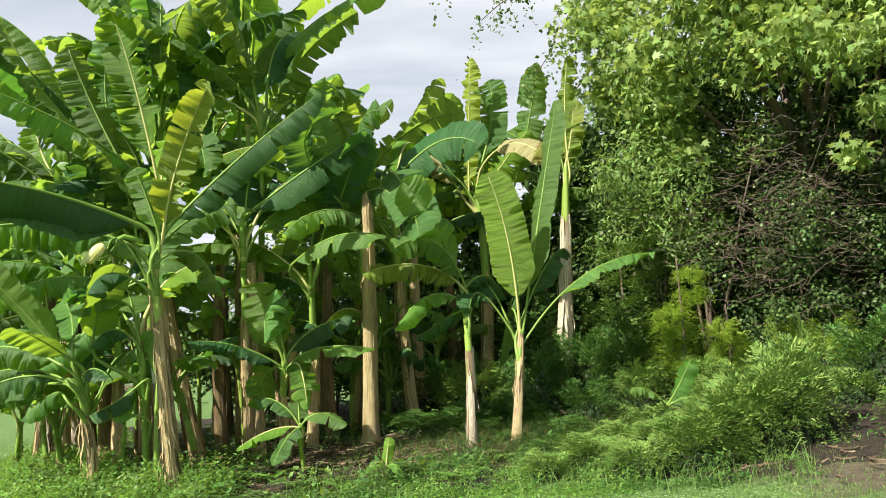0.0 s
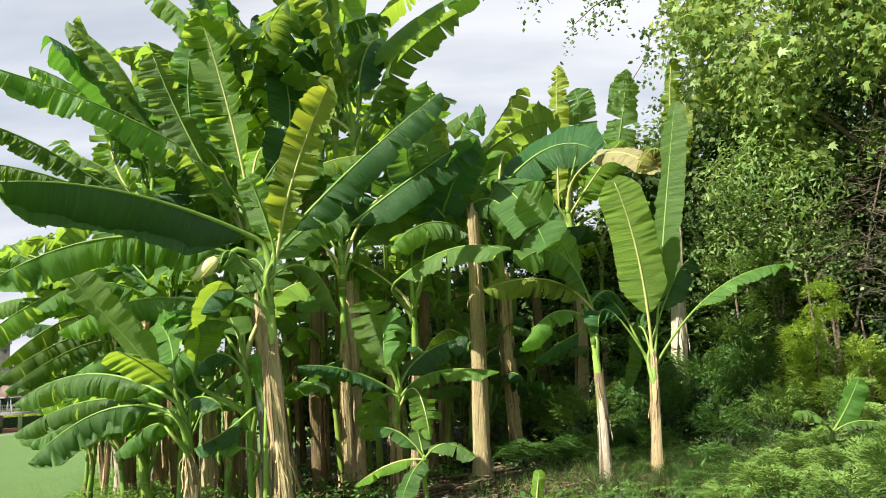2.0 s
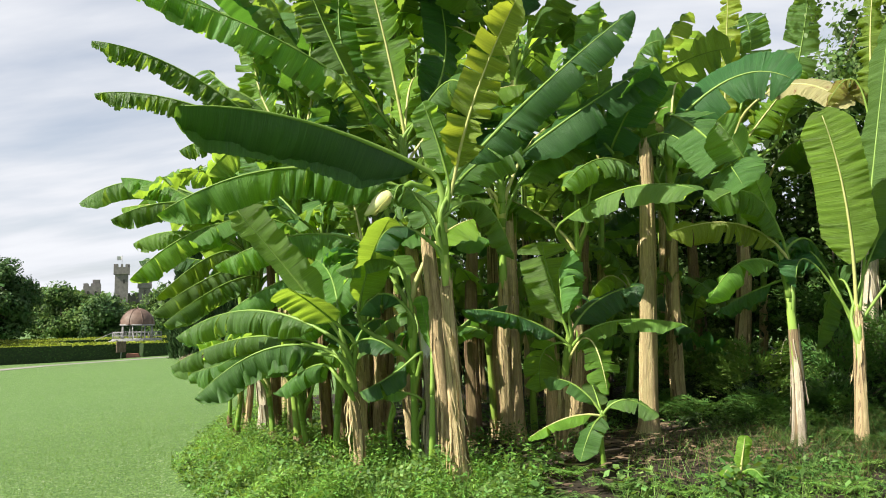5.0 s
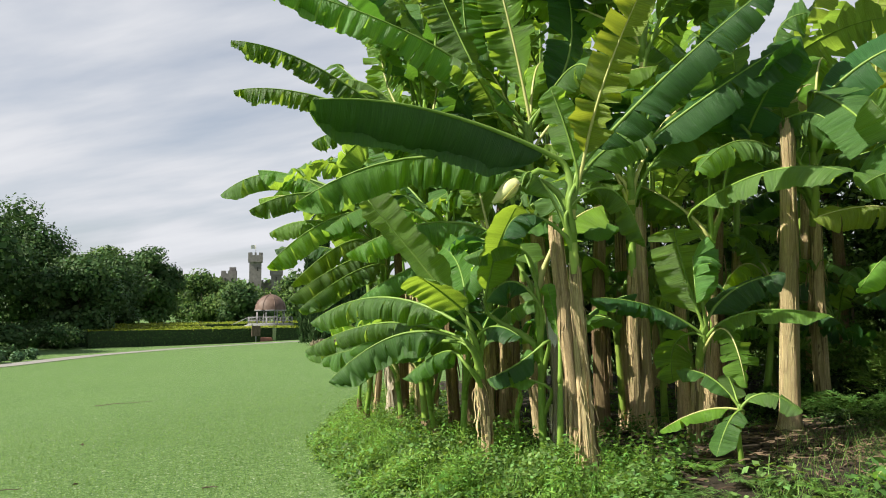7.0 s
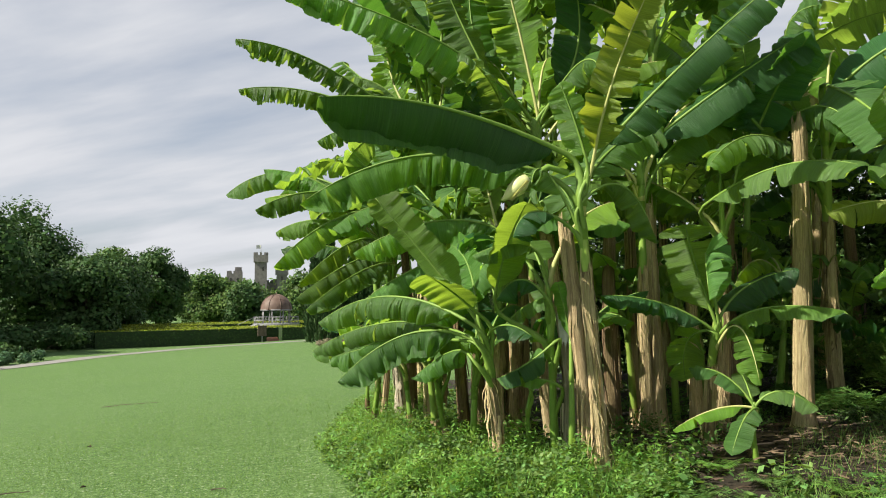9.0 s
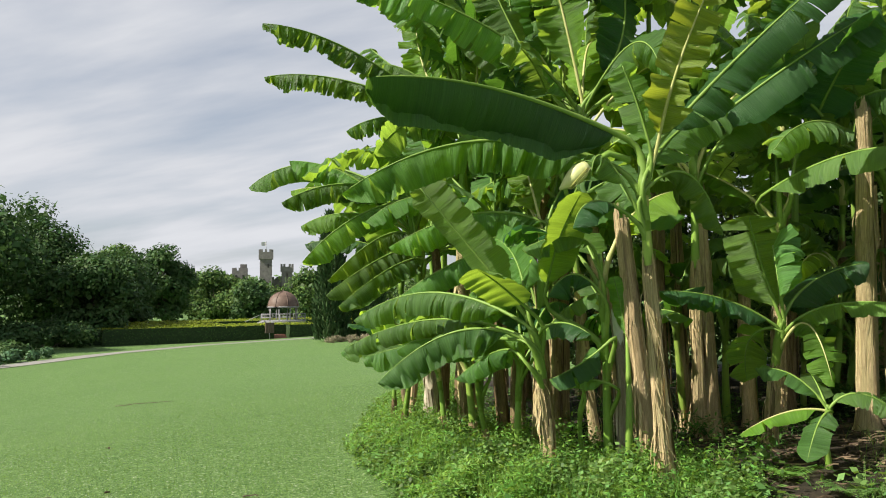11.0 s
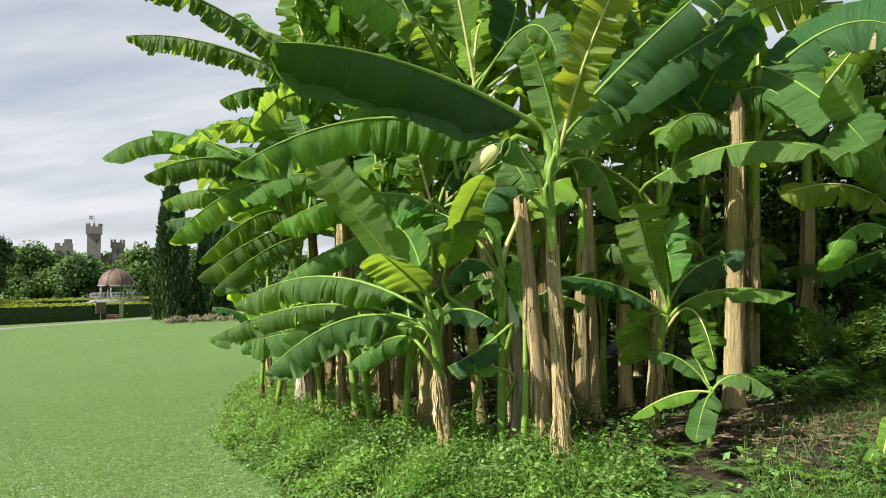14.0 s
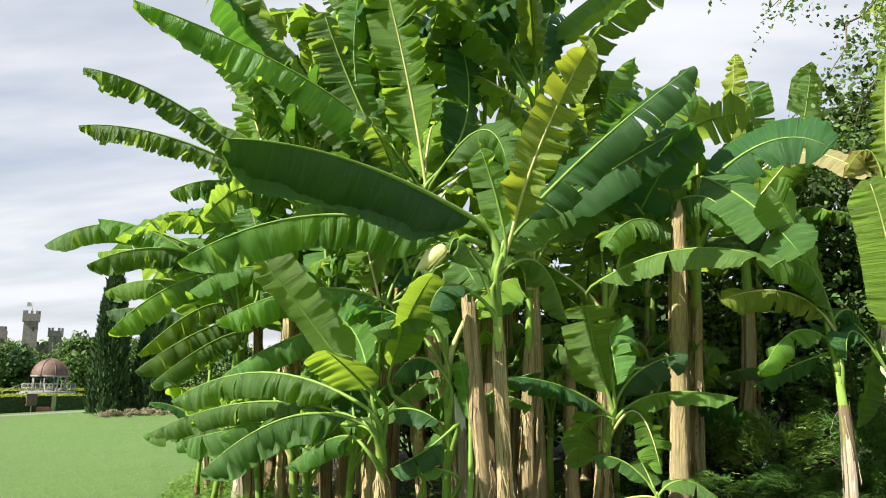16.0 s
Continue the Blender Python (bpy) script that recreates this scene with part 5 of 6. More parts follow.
mate.leaf((-2.78, 11.00, 3.05), (-3.12, 11.40, 3.62), (-3.32, 11.75, 4.22), (-0.25, -0.86, 0.44), 0.56, 24, 0.06, "mid", 0.1)
main.leaf((-3.31, 8.85, 2.26), (-3.59, 8.68, 2.37), (-3.73, 8.50, 2.14), (-0.39, 0.15, 0.91), 0.4, 50, 0.05, "dark", 0.15)
main.leaf((-3.27, 8.85, 2.35), (-3.50, 8.72, 2.74), (-3.59, 8.60, 2.54), (0.51, 0.01, 0.86), 0.36, 60, 0.1, "mid", 0.15)
main.leaf((-3.18, 8.85, 2.58), (-2.89, 9.22, 3.02), (-2.48, 9.60, 3.23), (0.02, -0.67, 0.75), 0.5, 20, 0.1, "mid", 0.1)
main.leaf((-3.20, 8.85, 2.44), (-2.84, 9.07, 2.61), (-2.57, 9.30, 2.11), (0.67, -0.56, 0.49), 0.35, 50, 0.1, "mid", 0.2)
low.leaf((-4.28, 9.35, 1.36), (-5.27, 9.68, 1.66), (-6.24, 10.00, 1.38), (-0.05, -0.19, 0.98), 0.48, 59, 0.12, "mid", 0.12)
low.leaf((-4.28, 9.35, 1.22), (-4.97, 9.32, 1.28), (-5.70, 9.30, 0.80), (-0.28, -0.04, 0.96), 0.52, 76, 0.1, "mid", 0.12)
low.leaf((-4.33, 9.35, 1.51), (-4.80, 9.12, 2.14), (-5.15, 8.90, 2.61), (-0.35, -0.75, -0.57), 0.48, 12, 0, "fresh", 0.1)
low.leaf((-4.16, 9.35, 1.41), (-4.41, 8.97, 1.70), (-4.54, 8.60, 1.84), (0.02, 0.49, 0.87), 0.46, 16, 0, "fresh", 0.2)
low.leaf((-4.13, 9.35, 1.31), (-3.90, 9.12, 1.38), (-3.65, 8.90, 1.29), (-0.08, -0.14, 0.99), 0.32, 30, 0.03, "dark", 0.15)
low.leaf((-4.33, 9.35, 1.22), (-5.36, 10.07, 1.16), (-6.45, 10.80, 0.92), (-0.21, -0.11, 0.97), 0.46, 69, 0.1, "mid", 0.15)
low.leaf((-4.33, 9.35, 1.26), (-5.53, 10.27, 1.37), (-6.89, 11.20, 0.99), (-0.29, -0.27, 0.92), 0.42, 59, 0.1, "mid", 0.15)
low.leaf((-4.26, 9.35, 1.51), (-4.43, 9.68, 1.97), (-4.70, 10.00, 2.20), (0.51, 0.76, -0.39), 0.36, 15, 0.05, "fresh", 0.15)
low.leaf((-4.33, 9.35, 1.07), (-4.62, 9.62, 1.09), (-5.09, 9.90, 0.80), (-0.31, 0.03, 0.95), 0.35, 64, 0.1, "mid", 0.2)
slim.leaf((-4.13, 9.55, 1.61), (-3.97, 9.38, 2.11), (-3.73, 9.20, 2.52), (-0.56, 0.66, 0.50), 0.42, 12, 0, "fresh", 0.12)
slim.leaf((-3.60, 9.55, 1.61), (-3.85, 9.48, 1.81), (-4.08, 9.40, 1.61), (0.10, -0.35, 0.93), 0.4, 45, 0.05, "dark", 0.15)
slim.leaf((-3.65, 9.55, 1.97), (-3.85, 9.43, 2.16), (-4.29, 9.30, 2.04), (0.10, 0.02, 0.99), 0.38, 35, 0.05, "mid", 0.2)
slim.leaf((-3.62, 9.55, 1.81), (-3.78, 9.78, 2.13), (-3.88, 10.00, 2.20), (0.09, -0.62, 0.78), 0.4, 10, 0.05, "fresh", 0.2)
slim.leaf((-3.54, 9.55, 1.21), (-3.79, 9.48, 1.01), (-4.06, 9.40, 0.87), (-0.52, -0.12, 0.85), 0.35, 40, 0.05, "dark", 0.2)
slim.leaf((-3.54, 9.55, 0.81), (-3.79, 9.48, 0.87), (-4.08, 9.40, 0.86), (0.13, -0.13, 0.98), 0.26, 30, 0.02, "mid", 0.15)
short.leaf((-2.04, 10.10, 1.35), (-2.22, 10.00, 1.94), (-2.31, 9.90, 2.33), (0.29, 0.92, 0.26), 0.56, 12, 0.03, "fresh", 0.1)
short.leaf((-2.02, 10.10, 1.38), (-2.13, 9.75, 2.03), (-2.13, 9.40, 1.60), (-0.94, 0.23, 0.25), 0.5, 45, 0.35, "mid", 0.15)
short.leaf((-2.07, 10.10, 1.30), (-2.55, 9.90, 1.57), (-3.11, 9.70, 1.65), (0.32, 0.00, 0.95), 0.42, 30, 0.02, "dark", 0.1)
short.leaf((-2.02, 10.10, 1.40), (-1.74, 10.25, 1.73), (-1.25, 10.40, 1.90), (-0.22, -0.64, 0.73), 0.44, 25, 0.03, "dark", 0.08)
short.leaf((-1.99, 10.10, 1.30), (-1.59, 10.00, 1.52), (-0.93, 9.90, 1.49), (-0.21, -0.19, 0.96), 0.38, 25, 0.03, "fresh", 0.08)
short.leaf((-1.99, 10.10, 1.24), (-1.82, 9.90, 1.31), (-1.70, 9.70, 0.82), (0.19, -0.65, 0.74), 0.36, 20, 0.55, "lime", 0.12)
short.leaf((-2.10, 10.10, 1.30), (-2.32, 10.20, 1.18), (-2.34, 10.30, 0.79), (-0.17, 0.88, 0.43), 0.4, 20, 0.05, "fresh", 0.15)
pup.leaf((-1.78, 9.60, 0.66), (-2.03, 9.65, 0.92), (-2.32, 9.70, 0.96), (0.41, -0.34, 0.85), 0.27, 25, 0.02, "mid", 0.1)
pup.leaf((-1.75, 9.60, 0.66), (-1.53, 9.60, 0.78), (-1.24, 9.60, 0.63), (0.05, -0.40, 0.91), 0.27, 25, 0.02, "mid", 0.08)
pup.leaf((-1.78, 9.60, 0.63), (-2.11, 9.55, 0.61), (-2.48, 9.50, 0.42), (-0.28, -0.06, 0.96), 0.22, 35, 0.03, "lime", 0.1)
pup.leaf((-1.75, 9.60, 0.63), (-1.88, 9.40, 0.54), (-2.00, 9.20, 0.27), (-0.41, -0.46, 0.79), 0.27, 15, 0.02, "mid", 0.1)
pup.leaf((-1.78, 9.60, 0.66), (-1.81, 9.75, 0.81), (-1.85, 9.90, 0.92), (0.25, -0.60, 0.76), 0.22, 15, 0.02, "mid", 0.15)
tall.leaf((-3.99, 11.00, 3.73), (-4.88, 10.10, 4.49), (-6.55, 9.20, 5.05), (0.57, -0.23, 0.79), 0.62, 68, 0.35, "mid", 0.06)
tall.leaf((-3.91, 11.00, 3.80), (-4.16, 10.80, 5.11), (-4.44, 10.60, 6.16), (0.23, 0.95, 0.21), 0.62, 15, 0.1, "lime", 0.12)
tall.leaf((-3.96, 11.00, 3.73), (-5.13, 10.75, 4.76), (-5.89, 10.50, 6.11), (0.66, 0.43, 0.62), 0.6, 25, 0.25, "mid", 0.12)
tall.leaf((-3.99, 11.00, 3.67), (-4.69, 11.25, 4.74), (-4.80, 11.50, 6.29), (0.46, -0.84, 0.30), 0.5, 10, 0.1, "fresh", 0.15)
tall.leaf((-3.86, 11.00, 3.80), (-3.43, 11.30, 4.97), (-3.93, 11.60, 6.57), (0.75, -0.64, 0.16), 0.6, 15, 0.1, "dark", 0.12)
tall.leaf((-4.02, 11.00, 3.60), (-4.69, 10.60, 3.63), (-5.47, 10.20, 3.00), (-0.33, -0.11, 0.94), 0.5, 63, 0.2, "mid", 0.12)
tall.leaf((-3.86, 11.00, 3.73), (-3.31, 10.60, 4.26), (-3.03, 10.20, 3.72), (-0.55, -0.58, 0.60), 0.5, 40, 0.2, "mid", 0.12)
tall.leaf((-4.03, 11.00, 3.40), (-4.68, 10.90, 4.69), (-5.09, 10.80, 5.71), (0.68, -0.69, 0.25), 0.6, 20, 0.12, "mid", 0.12)
torn.leaf((-5.61, 12.00, 3.82), (-6.78, 11.30, 4.72), (-7.69, 10.60, 4.96), (0.53, -0.09, 0.85), 0.5, 68, 0.6, "mid", 0.1)
torn.leaf((-5.61, 12.00, 3.82), (-6.94, 11.60, 4.43), (-8.01, 11.20, 4.49), (0.33, -0.24, 0.91), 0.5, 68, 0.7, "mid", 0.1)
torn.leaf((-5.54, 12.00, 3.89), (-6.58, 12.20, 4.76), (-7.01, 12.40, 5.14), (0.47, -0.52, 0.72), 0.5, 40, 0.4, "mid", 0.15)
torn.leaf((-5.62, 12.00, 3.97), (-6.24, 12.25, 5.01), (-6.23, 12.50, 6.56), (0.49, 0.87, -0.05), 0.6, 25, 0.5, "lime", 0.12)
torn.leaf((-5.47, 12.00, 3.82), (-6.10, 11.70, 3.89), (-6.54, 11.40, 3.41), (-0.56, 0.58, 0.59), 0.55, 20, 0.12, "mid", 0.12)
torn.leaf((-5.61, 12.00, 3.75), (-6.41, 11.80, 3.98), (-7.03, 11.60, 3.79), (0.09, -0.21, 0.97), 0.5, 68, 0.6, "mid", 0.12)
torn.leaf((-5.44, 12.00, 4.04), (-5.44, 12.30, 5.27), (-5.78, 12.60, 6.60), (0.92, -0.34, 0.20), 0.5, 30, 0.6, "lime", 0.12)
torn.leaf((-5.54, 12.00, 3.89), (-4.74, 11.75, 4.41), (-4.35, 11.50, 3.72), (-0.18, -0.68, 0.71), 0.5, 40, 0.3, "mid", 0.12)
outer.leaf((-6.66, 12.20, 3.08), (-7.97, 12.40, 3.54), (-9.06, 12.60, 3.28), (0.03, -0.30, 0.95), 0.52, 70, 0.15, "mid", 0.03)
outer.leaf((-6.58, 12.20, 3.00), (-7.27, 11.90, 3.15), (-7.97, 11.60, 2.89), (0.00, -0.19, 0.98), 0.52, 75, 0.1, "mid", 0.03)
outer.leaf((-6.50, 12.20, 2.57), (-7.39, 12.40, 2.81), (-8.19, 12.60, 2.67), (0.05, -0.02, 1.00), 0.5, 60, 0.1, "fresh", 0.05)
outer.leaf((-6.22, 12.20, 2.93), (-6.90, 11.70, 2.69), (-7.46, 11.20, 2.07), (-0.32, -0.36, 0.88), 0.55, 70, 0.12, "mid", 0.05)
outer.leaf((-6.35, 12.20, 2.43), (-6.61, 11.70, 2.39), (-7.11, 11.20, 1.83), (-0.28, -0.32, 0.90), 0.45, 70, 0.2, "mid", 0.05)
outer.leaf((-6.27, 12.20, 2.28), (-6.57, 11.60, 2.11), (-7.04, 11.00, 1.65), (-0.43, -0.19, 0.88), 0.5, 70, 0.15, "mid", 0.05)
outer.leaf((-6.20, 12.20, 2.14), (-6.37, 11.40, 1.97), (-6.69, 10.60, 1.52), (-0.48, -0.19, 0.86), 0.45, 70, 0.2, "mid", 0.05)
outer.leaf((-6.28, 12.20, 2.43), (-6.48, 12.10, 3.28), (-6.78, 12.00, 3.49), (0.06, 0.98, 0.21), 0.5, 20, 0.05, "mid", 0.1)
outer.leaf((-6.06, 12.20, 2.57), (-6.13, 12.40, 3.32), (-6.43, 12.60, 4.04), (0.17, 0.96, -0.22), 0.6, 15, 0.05, "mid", 0.1)
second.leaf((-4.25, 10.80, 2.38), (-5.04, 10.60, 2.53), (-5.99, 10.40, 2.17), (-0.03, -0.37, 0.93), 0.55, 63, 0.1, "mid", 0.05)
second.leaf((-4.34, 10.80, 2.26), (-4.79, 10.60, 1.71), (-5.33, 10.40, 1.25), (-0.69, -0.12, 0.72), 0.5, 63, 0.1, "mid", 0.1)
second.leaf((-4.34, 10.80, 2.32), (-5.29, 10.70, 2.01), (-5.98, 10.60, 1.59), (-0.36, -0.30, 0.89), 0.5, 63, 0.15, "mid", 0.1)
second.leaf((-4.37, 10.80, 2.44), (-4.56, 11.00, 3.08), (-4.78, 11.20, 3.70), (0.49, 0.86, -0.11), 0.5, 15, 0.1, "lime", 0.1)
second.leaf((-4.28, 10.80, 2.44), (-4.06, 11.00, 2.90), (-3.69, 11.20, 2.99), (-0.31, -0.58, 0.76), 0.5, 35, 0.1, "dark", 0.1)
cross.leaf((-0.76, 11.40, 3.78), (-0.06, 11.10, 4.30), (0.50, 10.80, 4.15), (-0.49, -0.78, 0.39), 0.66, 14, 0.02, "dark", 0.04)
cross.leaf((-0.76, 11.40, 3.98), (-0.51, 10.57, 3.49), (-0.35, 9.73, 2.80), (-0.33, -0.60, 0.73), 0.66, 12, 0.02, "mid", 0.03)
cross.leaf((-1.54, 11.40, 3.34), (-1.31, 11.00, 3.87), (-1.01, 10.60, 4.32), (0.01, 0.78, 0.63), 0.56, 20, 0.02, "dark", 0.08)
side.leaf((-2.09, 10.90, 2.62), (-1.41, 10.22, 2.90), (-0.81, 9.54, 2.76), (-0.46, -0.35, 0.82), 0.5, 25, 0.02, "mid", 0.05)
cross.leaf((-1.08, 11.40, 3.14), (-1.87, 10.85, 4.15), (-1.30, 10.30, 4.55), (0.87, -0.44, -0.21), 0.6, 20, 0.1, "dark", 0.1)
cross.leaf((-1.02, 11.40, 3.21), (-1.59, 10.80, 3.34), (-2.06, 10.20, 2.94), (0.11, -0.30, 0.95), 0.5, 45, 0.2, "mid", 0.1)
cross.leaf((-0.96, 11.40, 3.27), (-1.19, 11.15, 4.42), (-0.84, 10.90, 4.71), (-0.96, -0.28, -0.02), 0.55, 20, 0.15, "mid", 0.1)
cross.leaf((-1.33, 11.40, 3.33), (-1.60, 11.10, 4.18), (-1.58, 10.80, 5.18), (0.59, -0.79, -0.17), 0.55, 20, 0.2, "mid", 0.1)
cross.leaf((-1.40, 11.40, 3.40), (-0.89, 11.00, 3.65), (-0.61, 10.60, 3.16), (-0.19, -0.45, 0.87), 0.5, 45, 0.1, "mid", 0.1)
left_young.leaf((0.15, 10.40, 2.17), (-0.13, 10.15, 2.94), (-0.55, 9.90, 3.51), (0.47, -0.88, -0.08), 0.56, 18, 0.06, "fresh", 0.15)
left_young.leaf((0.23, 10.40, 2.14), (-0.16, 10.05, 2.76), (-0.70, 9.70, 2.63), (0.62, -0.32, 0.72), 0.46, 40, 0.08, "fresh", 0.1)
left_young.leaf((0.23, 10.40, 2.14), (-0.31, 10.15, 2.49), (-1.06, 9.90, 2.39), (0.34, -0.47, 0.81), 0.44, 35, 0.2, "yellow", 0.15)
left_young.leaf((0.15, 10.40, 2.05), (-0.28, 10.20, 2.11), (-0.67, 10.00, 1.70), (-0.30, -0.20, 0.93), 0.4, 45, 0.1, "fresh", 0.1)
left_young.leaf((0.17, 10.40, 2.17), (0.48, 10.60, 2.37), (0.75, 10.80, 2.06), (0.46, -0.44, 0.77), 0.4, 40, 0.1, "dark", 0.15)
left_young.leaf((0.17, 10.40, 1.93), (-0.14, 10.60, 1.79), (-0.46, 10.80, 1.58), (-0.44, 0.09, 0.89), 0.35, 35, 0.05, "dark", 0.15)
right_young.leaf((0.87, 10.40, 1.66), (0.76, 10.25, 2.75), (0.51, 10.10, 3.62), (-0.19, -0.96, -0.18), 0.54, 8, 0, "lime", 0.18)
right_young.leaf((0.91, 10.40, 1.66), (1.21, 10.65, 3.12), (1.56, 10.90, 4.78), (-0.83, -0.49, 0.25), 0.46, 12, 0, "mid", 0.2)
right_young.leaf((0.90, 10.40, 1.48), (1.74, 10.55, 2.33), (2.71, 10.70, 2.62), (-0.51, -0.13, 0.85), 0.42, 25, 0.05, "mid", 0.3)
right_young.leaf((0.83, 10.40, 1.62), (1.22, 10.60, 2.41), (1.52, 10.80, 2.72), (-0.70, -0.41, 0.59), 0.4, 35, 0.05, "dark", 0.25)
right_young.leaf((0.78, 10.40, 1.62), (0.38, 10.30, 2.13), (0.23, 10.20, 1.84), (0.46, -0.39, 0.79), 0.36, 40, 0.05, "dark", 0.3)
right_young.leaf((0.86, 10.40, 1.54), (0.79, 10.65, 1.92), (0.63, 10.90, 1.17), (-0.93, -0.34, 0.11), 0.36, 20, 0.05, "mid", 0.25)
right_young.leaf((0.82, 10.40, 1.48), (0.51, 10.60, 2.24), (0.30, 10.80, 2.07), (0.42, -0.53, 0.74), 0.4, 35, 0.05, "dark", 0.3)
pale.leaf((0.46, 13.90, 4.06), (0.50, 13.80, 5.30), (0.56, 13.70, 6.47), (-0.46, -0.89, -0.05), 0.42, 30, 0.3, "yellow", 0.05)
pale.leaf((0.66, 13.90, 4.00), (1.06, 13.75, 4.56), (1.51, 13.60, 5.11), (-0.57, -0.79, 0.23), 0.5, 30, 0.2, "lime", 0.1)
pale.leaf((0.80, 13.50, 4.62), (1.25, 12.95, 4.72), (1.66, 12.30, 4.22), (-0.15, -0.80, 0.55), 0.44, 12, 0.0, "cream", 0.15)
pale.leaf((0.36, 13.90, 4.01), (-0.21, 13.65, 4.68), (-0.60, 13.40, 4.24), (0.47, -0.62, 0.63), 0.5, 40, 0.2, "cream", 0.1)
pale.leaf((0.67, 13.90, 4.52), (0.93, 14.05, 5.51), (0.90, 14.20, 6.21), (-0.48, -0.85, 0.22), 0.6, 15, 0.2, "mid", 0.1)
pale.leaf((1.26, 13.90, 4.19), (1.55, 13.85, 5.28), (1.74, 13.80, 6.39), (-0.24, -0.97, 0.01), 0.55, 12, 0.1, "mid", 0.1)
pale.leaf((0.67, 13.90, 4.01), (1.02, 14.05, 4.76), (0.63, 14.20, 6.22), (0.69, -0.71, 0.11), 0.5, 20, 0.4, "mid", 0.1)
lone.leaf((1.95, 12.30, 4.10), (1.91, 12.25, 4.95), (1.99, 12.20, 5.89), (-0.52, -0.85, -0.04), 0.42, 30, 0.3, "yellow", 0.03)
lone.leaf((1.89, 12.30, 4.20), (1.99, 12.25, 4.63), (2.05, 12.20, 5.20), (-0.62, -0.79, 0.02), 0.4, 25, 0.2, "yellow", 0.05)
lone.leaf((1.86, 12.30, 4.11), (1.68, 12.30, 4.57), (1.36, 12.30, 4.22), (0.14, -0.72, 0.68), 0.3, 40, 0.3, "rust", 0.05)


# the bud that hangs from the main plant
def bud():
    a, b = np.array([-3.3, 8.85, 2.72]), np.array([-3.62, 8.66, 2.66])
    c = np.array([-3.84, 8.60, 2.47])
    stalk = tube([a, 0.5 * (a + b) + np.array([0, 0, 0.08]), b], [0.03, 0.028, 0.026], 8)
    part("flower_stalk", local(main.root, mesh("flower_stalk", stalk[0], stalk[1], GREEN_STEM, stalk[2])), main.root)
    us = np.linspace(0, 1, 12)
    v, f, uv = tube([b + (c - b) * u for u in us], [0.012 + 0.082 * math.sin(math.pi * min(1, u * 0.9 + 0.12)) ** 0.8 * (1 - 0.55 * u) for u in us], 14)
    part("flower_bud", local(main.root, mesh("flower_bud", v, f, BUD, uv)), main.root, "pale green banana flower bud")
    verts = [b + np.array([0.02, -0.02, -0.03]) + np.array([-0.05 * i + 0.02 * k, -0.03 - 0.05 * abs(k), -0.055 * i]) for i in range(4) for k in (-1, 0, 1)]
    part("bract", local(main.root, mesh("bract", verts, [(3 * i + k, 3 * i + k + 1, 3 * i + k + 4, 3 * i + k + 3) for i in range(3) for k in (0, 1)], LEAF["cream"], [(0.1 * i, 0.05 * k) for i in range(4) for k in range(3)])), main.root, "cream petal-like bract")


bud()


# ---- dead and sawn stems ----
def dead_stem(x, y, top, radius, label, dry, seed, hollow=True, flaps=6):
    base = np.array([x, y, ground_z(x, y) - 0.04])
    top = np.array(top)
    root = thing("dead_banana_plant", label, "banana plant", "leafless banana stems", at=base)
    h = top[2] - base[2]
    us = np.linspace(0, 1, max(8, int(h * 12)))
    rng = np.random.default_rng(seed)
    bend = rng.normal(0, 0.03, 3) * np.array([1, 1, 0])
    pts = [base + (top - base) * u + bend * math.sin(math.pi * u) for u in us]
    rad = [radius * (1 - 0.3 * u + 0.55 * math.exp(-u * h / 0.10)) for u in us]
    v, f, uv = tube(pts, rad, 20, False, 0.045, seed)
    if hollow:
        k = len(v)
        inner = [(p[0] * 0.62 + top[0] * 0.38, p[1] * 0.62 + top[1] * 0.38, p[2] - (0.0 if i < 20 else 0.16)) for p in (v[-20:],) for i, p in enumerate(p)]
        deep = [(q[0], q[1], q[2] - 0.18) for q in inner]
        v, uv = v + inner + deep, uv + uv[-20:] + uv[-20:]
        for a, b in ((k - 20, k), (k, k + 20)):
            f += [(a + i, a + (i + 1) % 20, b + (i + 1) % 20, b + i) for i in range(20)]
        f.append(tuple(range(k + 20, k + 40)))
    else:
        f.append(tuple(range(len(v) - 20, len(v))))
    stem = part("stem", local(root, mesh("stem", v, f, dry, uv)), root)
    strips = sheath_strips(lambda u: base + (top - base) * u + bend * math.sin(math.pi * u), lambda u: radius * (0.99 - 0.3 * u + 0.5 * math.exp(-u * h / 0.10)), rng, int(8 + 8 * h), base[2], 1.0, 0.55)
    for v, f, uv in strips:
        part("sheath", local(root, mesh("sheath", v, f, dry, uv)), stem)
    for _ in range(flaps):
        u, an = rng.uniform(0.15, 0.95), rng.uniform(0, 6.28)
        p0 = base + (top - base) * u
        long, wide = min(p0[2] - base[2], rng.uniform(0.15, 0.6)), rng.uniform(0.005, 0.018)
        out, sd = np.array([math.cos(an), math.sin(an), 0]), np.array([-math.sin(an), math.cos(an), 0])
        verts, uvs = [], []
        for i in range(8):
            s = i / 7
            q = p0 + out * (radius * (1.0 - 0.25 * u) + 0.022 * math.sin(2.2 * s)) - np.array([0, 0, long * s])
            for kk in (-1, 0, 1):
                verts.append(q + sd * wide * kk * (1 - 0.5 * s) + out * (0.01 if kk == 0 else 0))
                uvs.append((0.3 * kk * wide + an, long * s))
        part("loose_sheath", local(root, mesh("loose_sheath", verts, [(3 * i + kk, 3 * i + kk + 1, 3 * i + kk + 4, 3 * i + kk + 3) for i in range(7) for kk in (0, 1)], dry, uvs)), root)
    return root


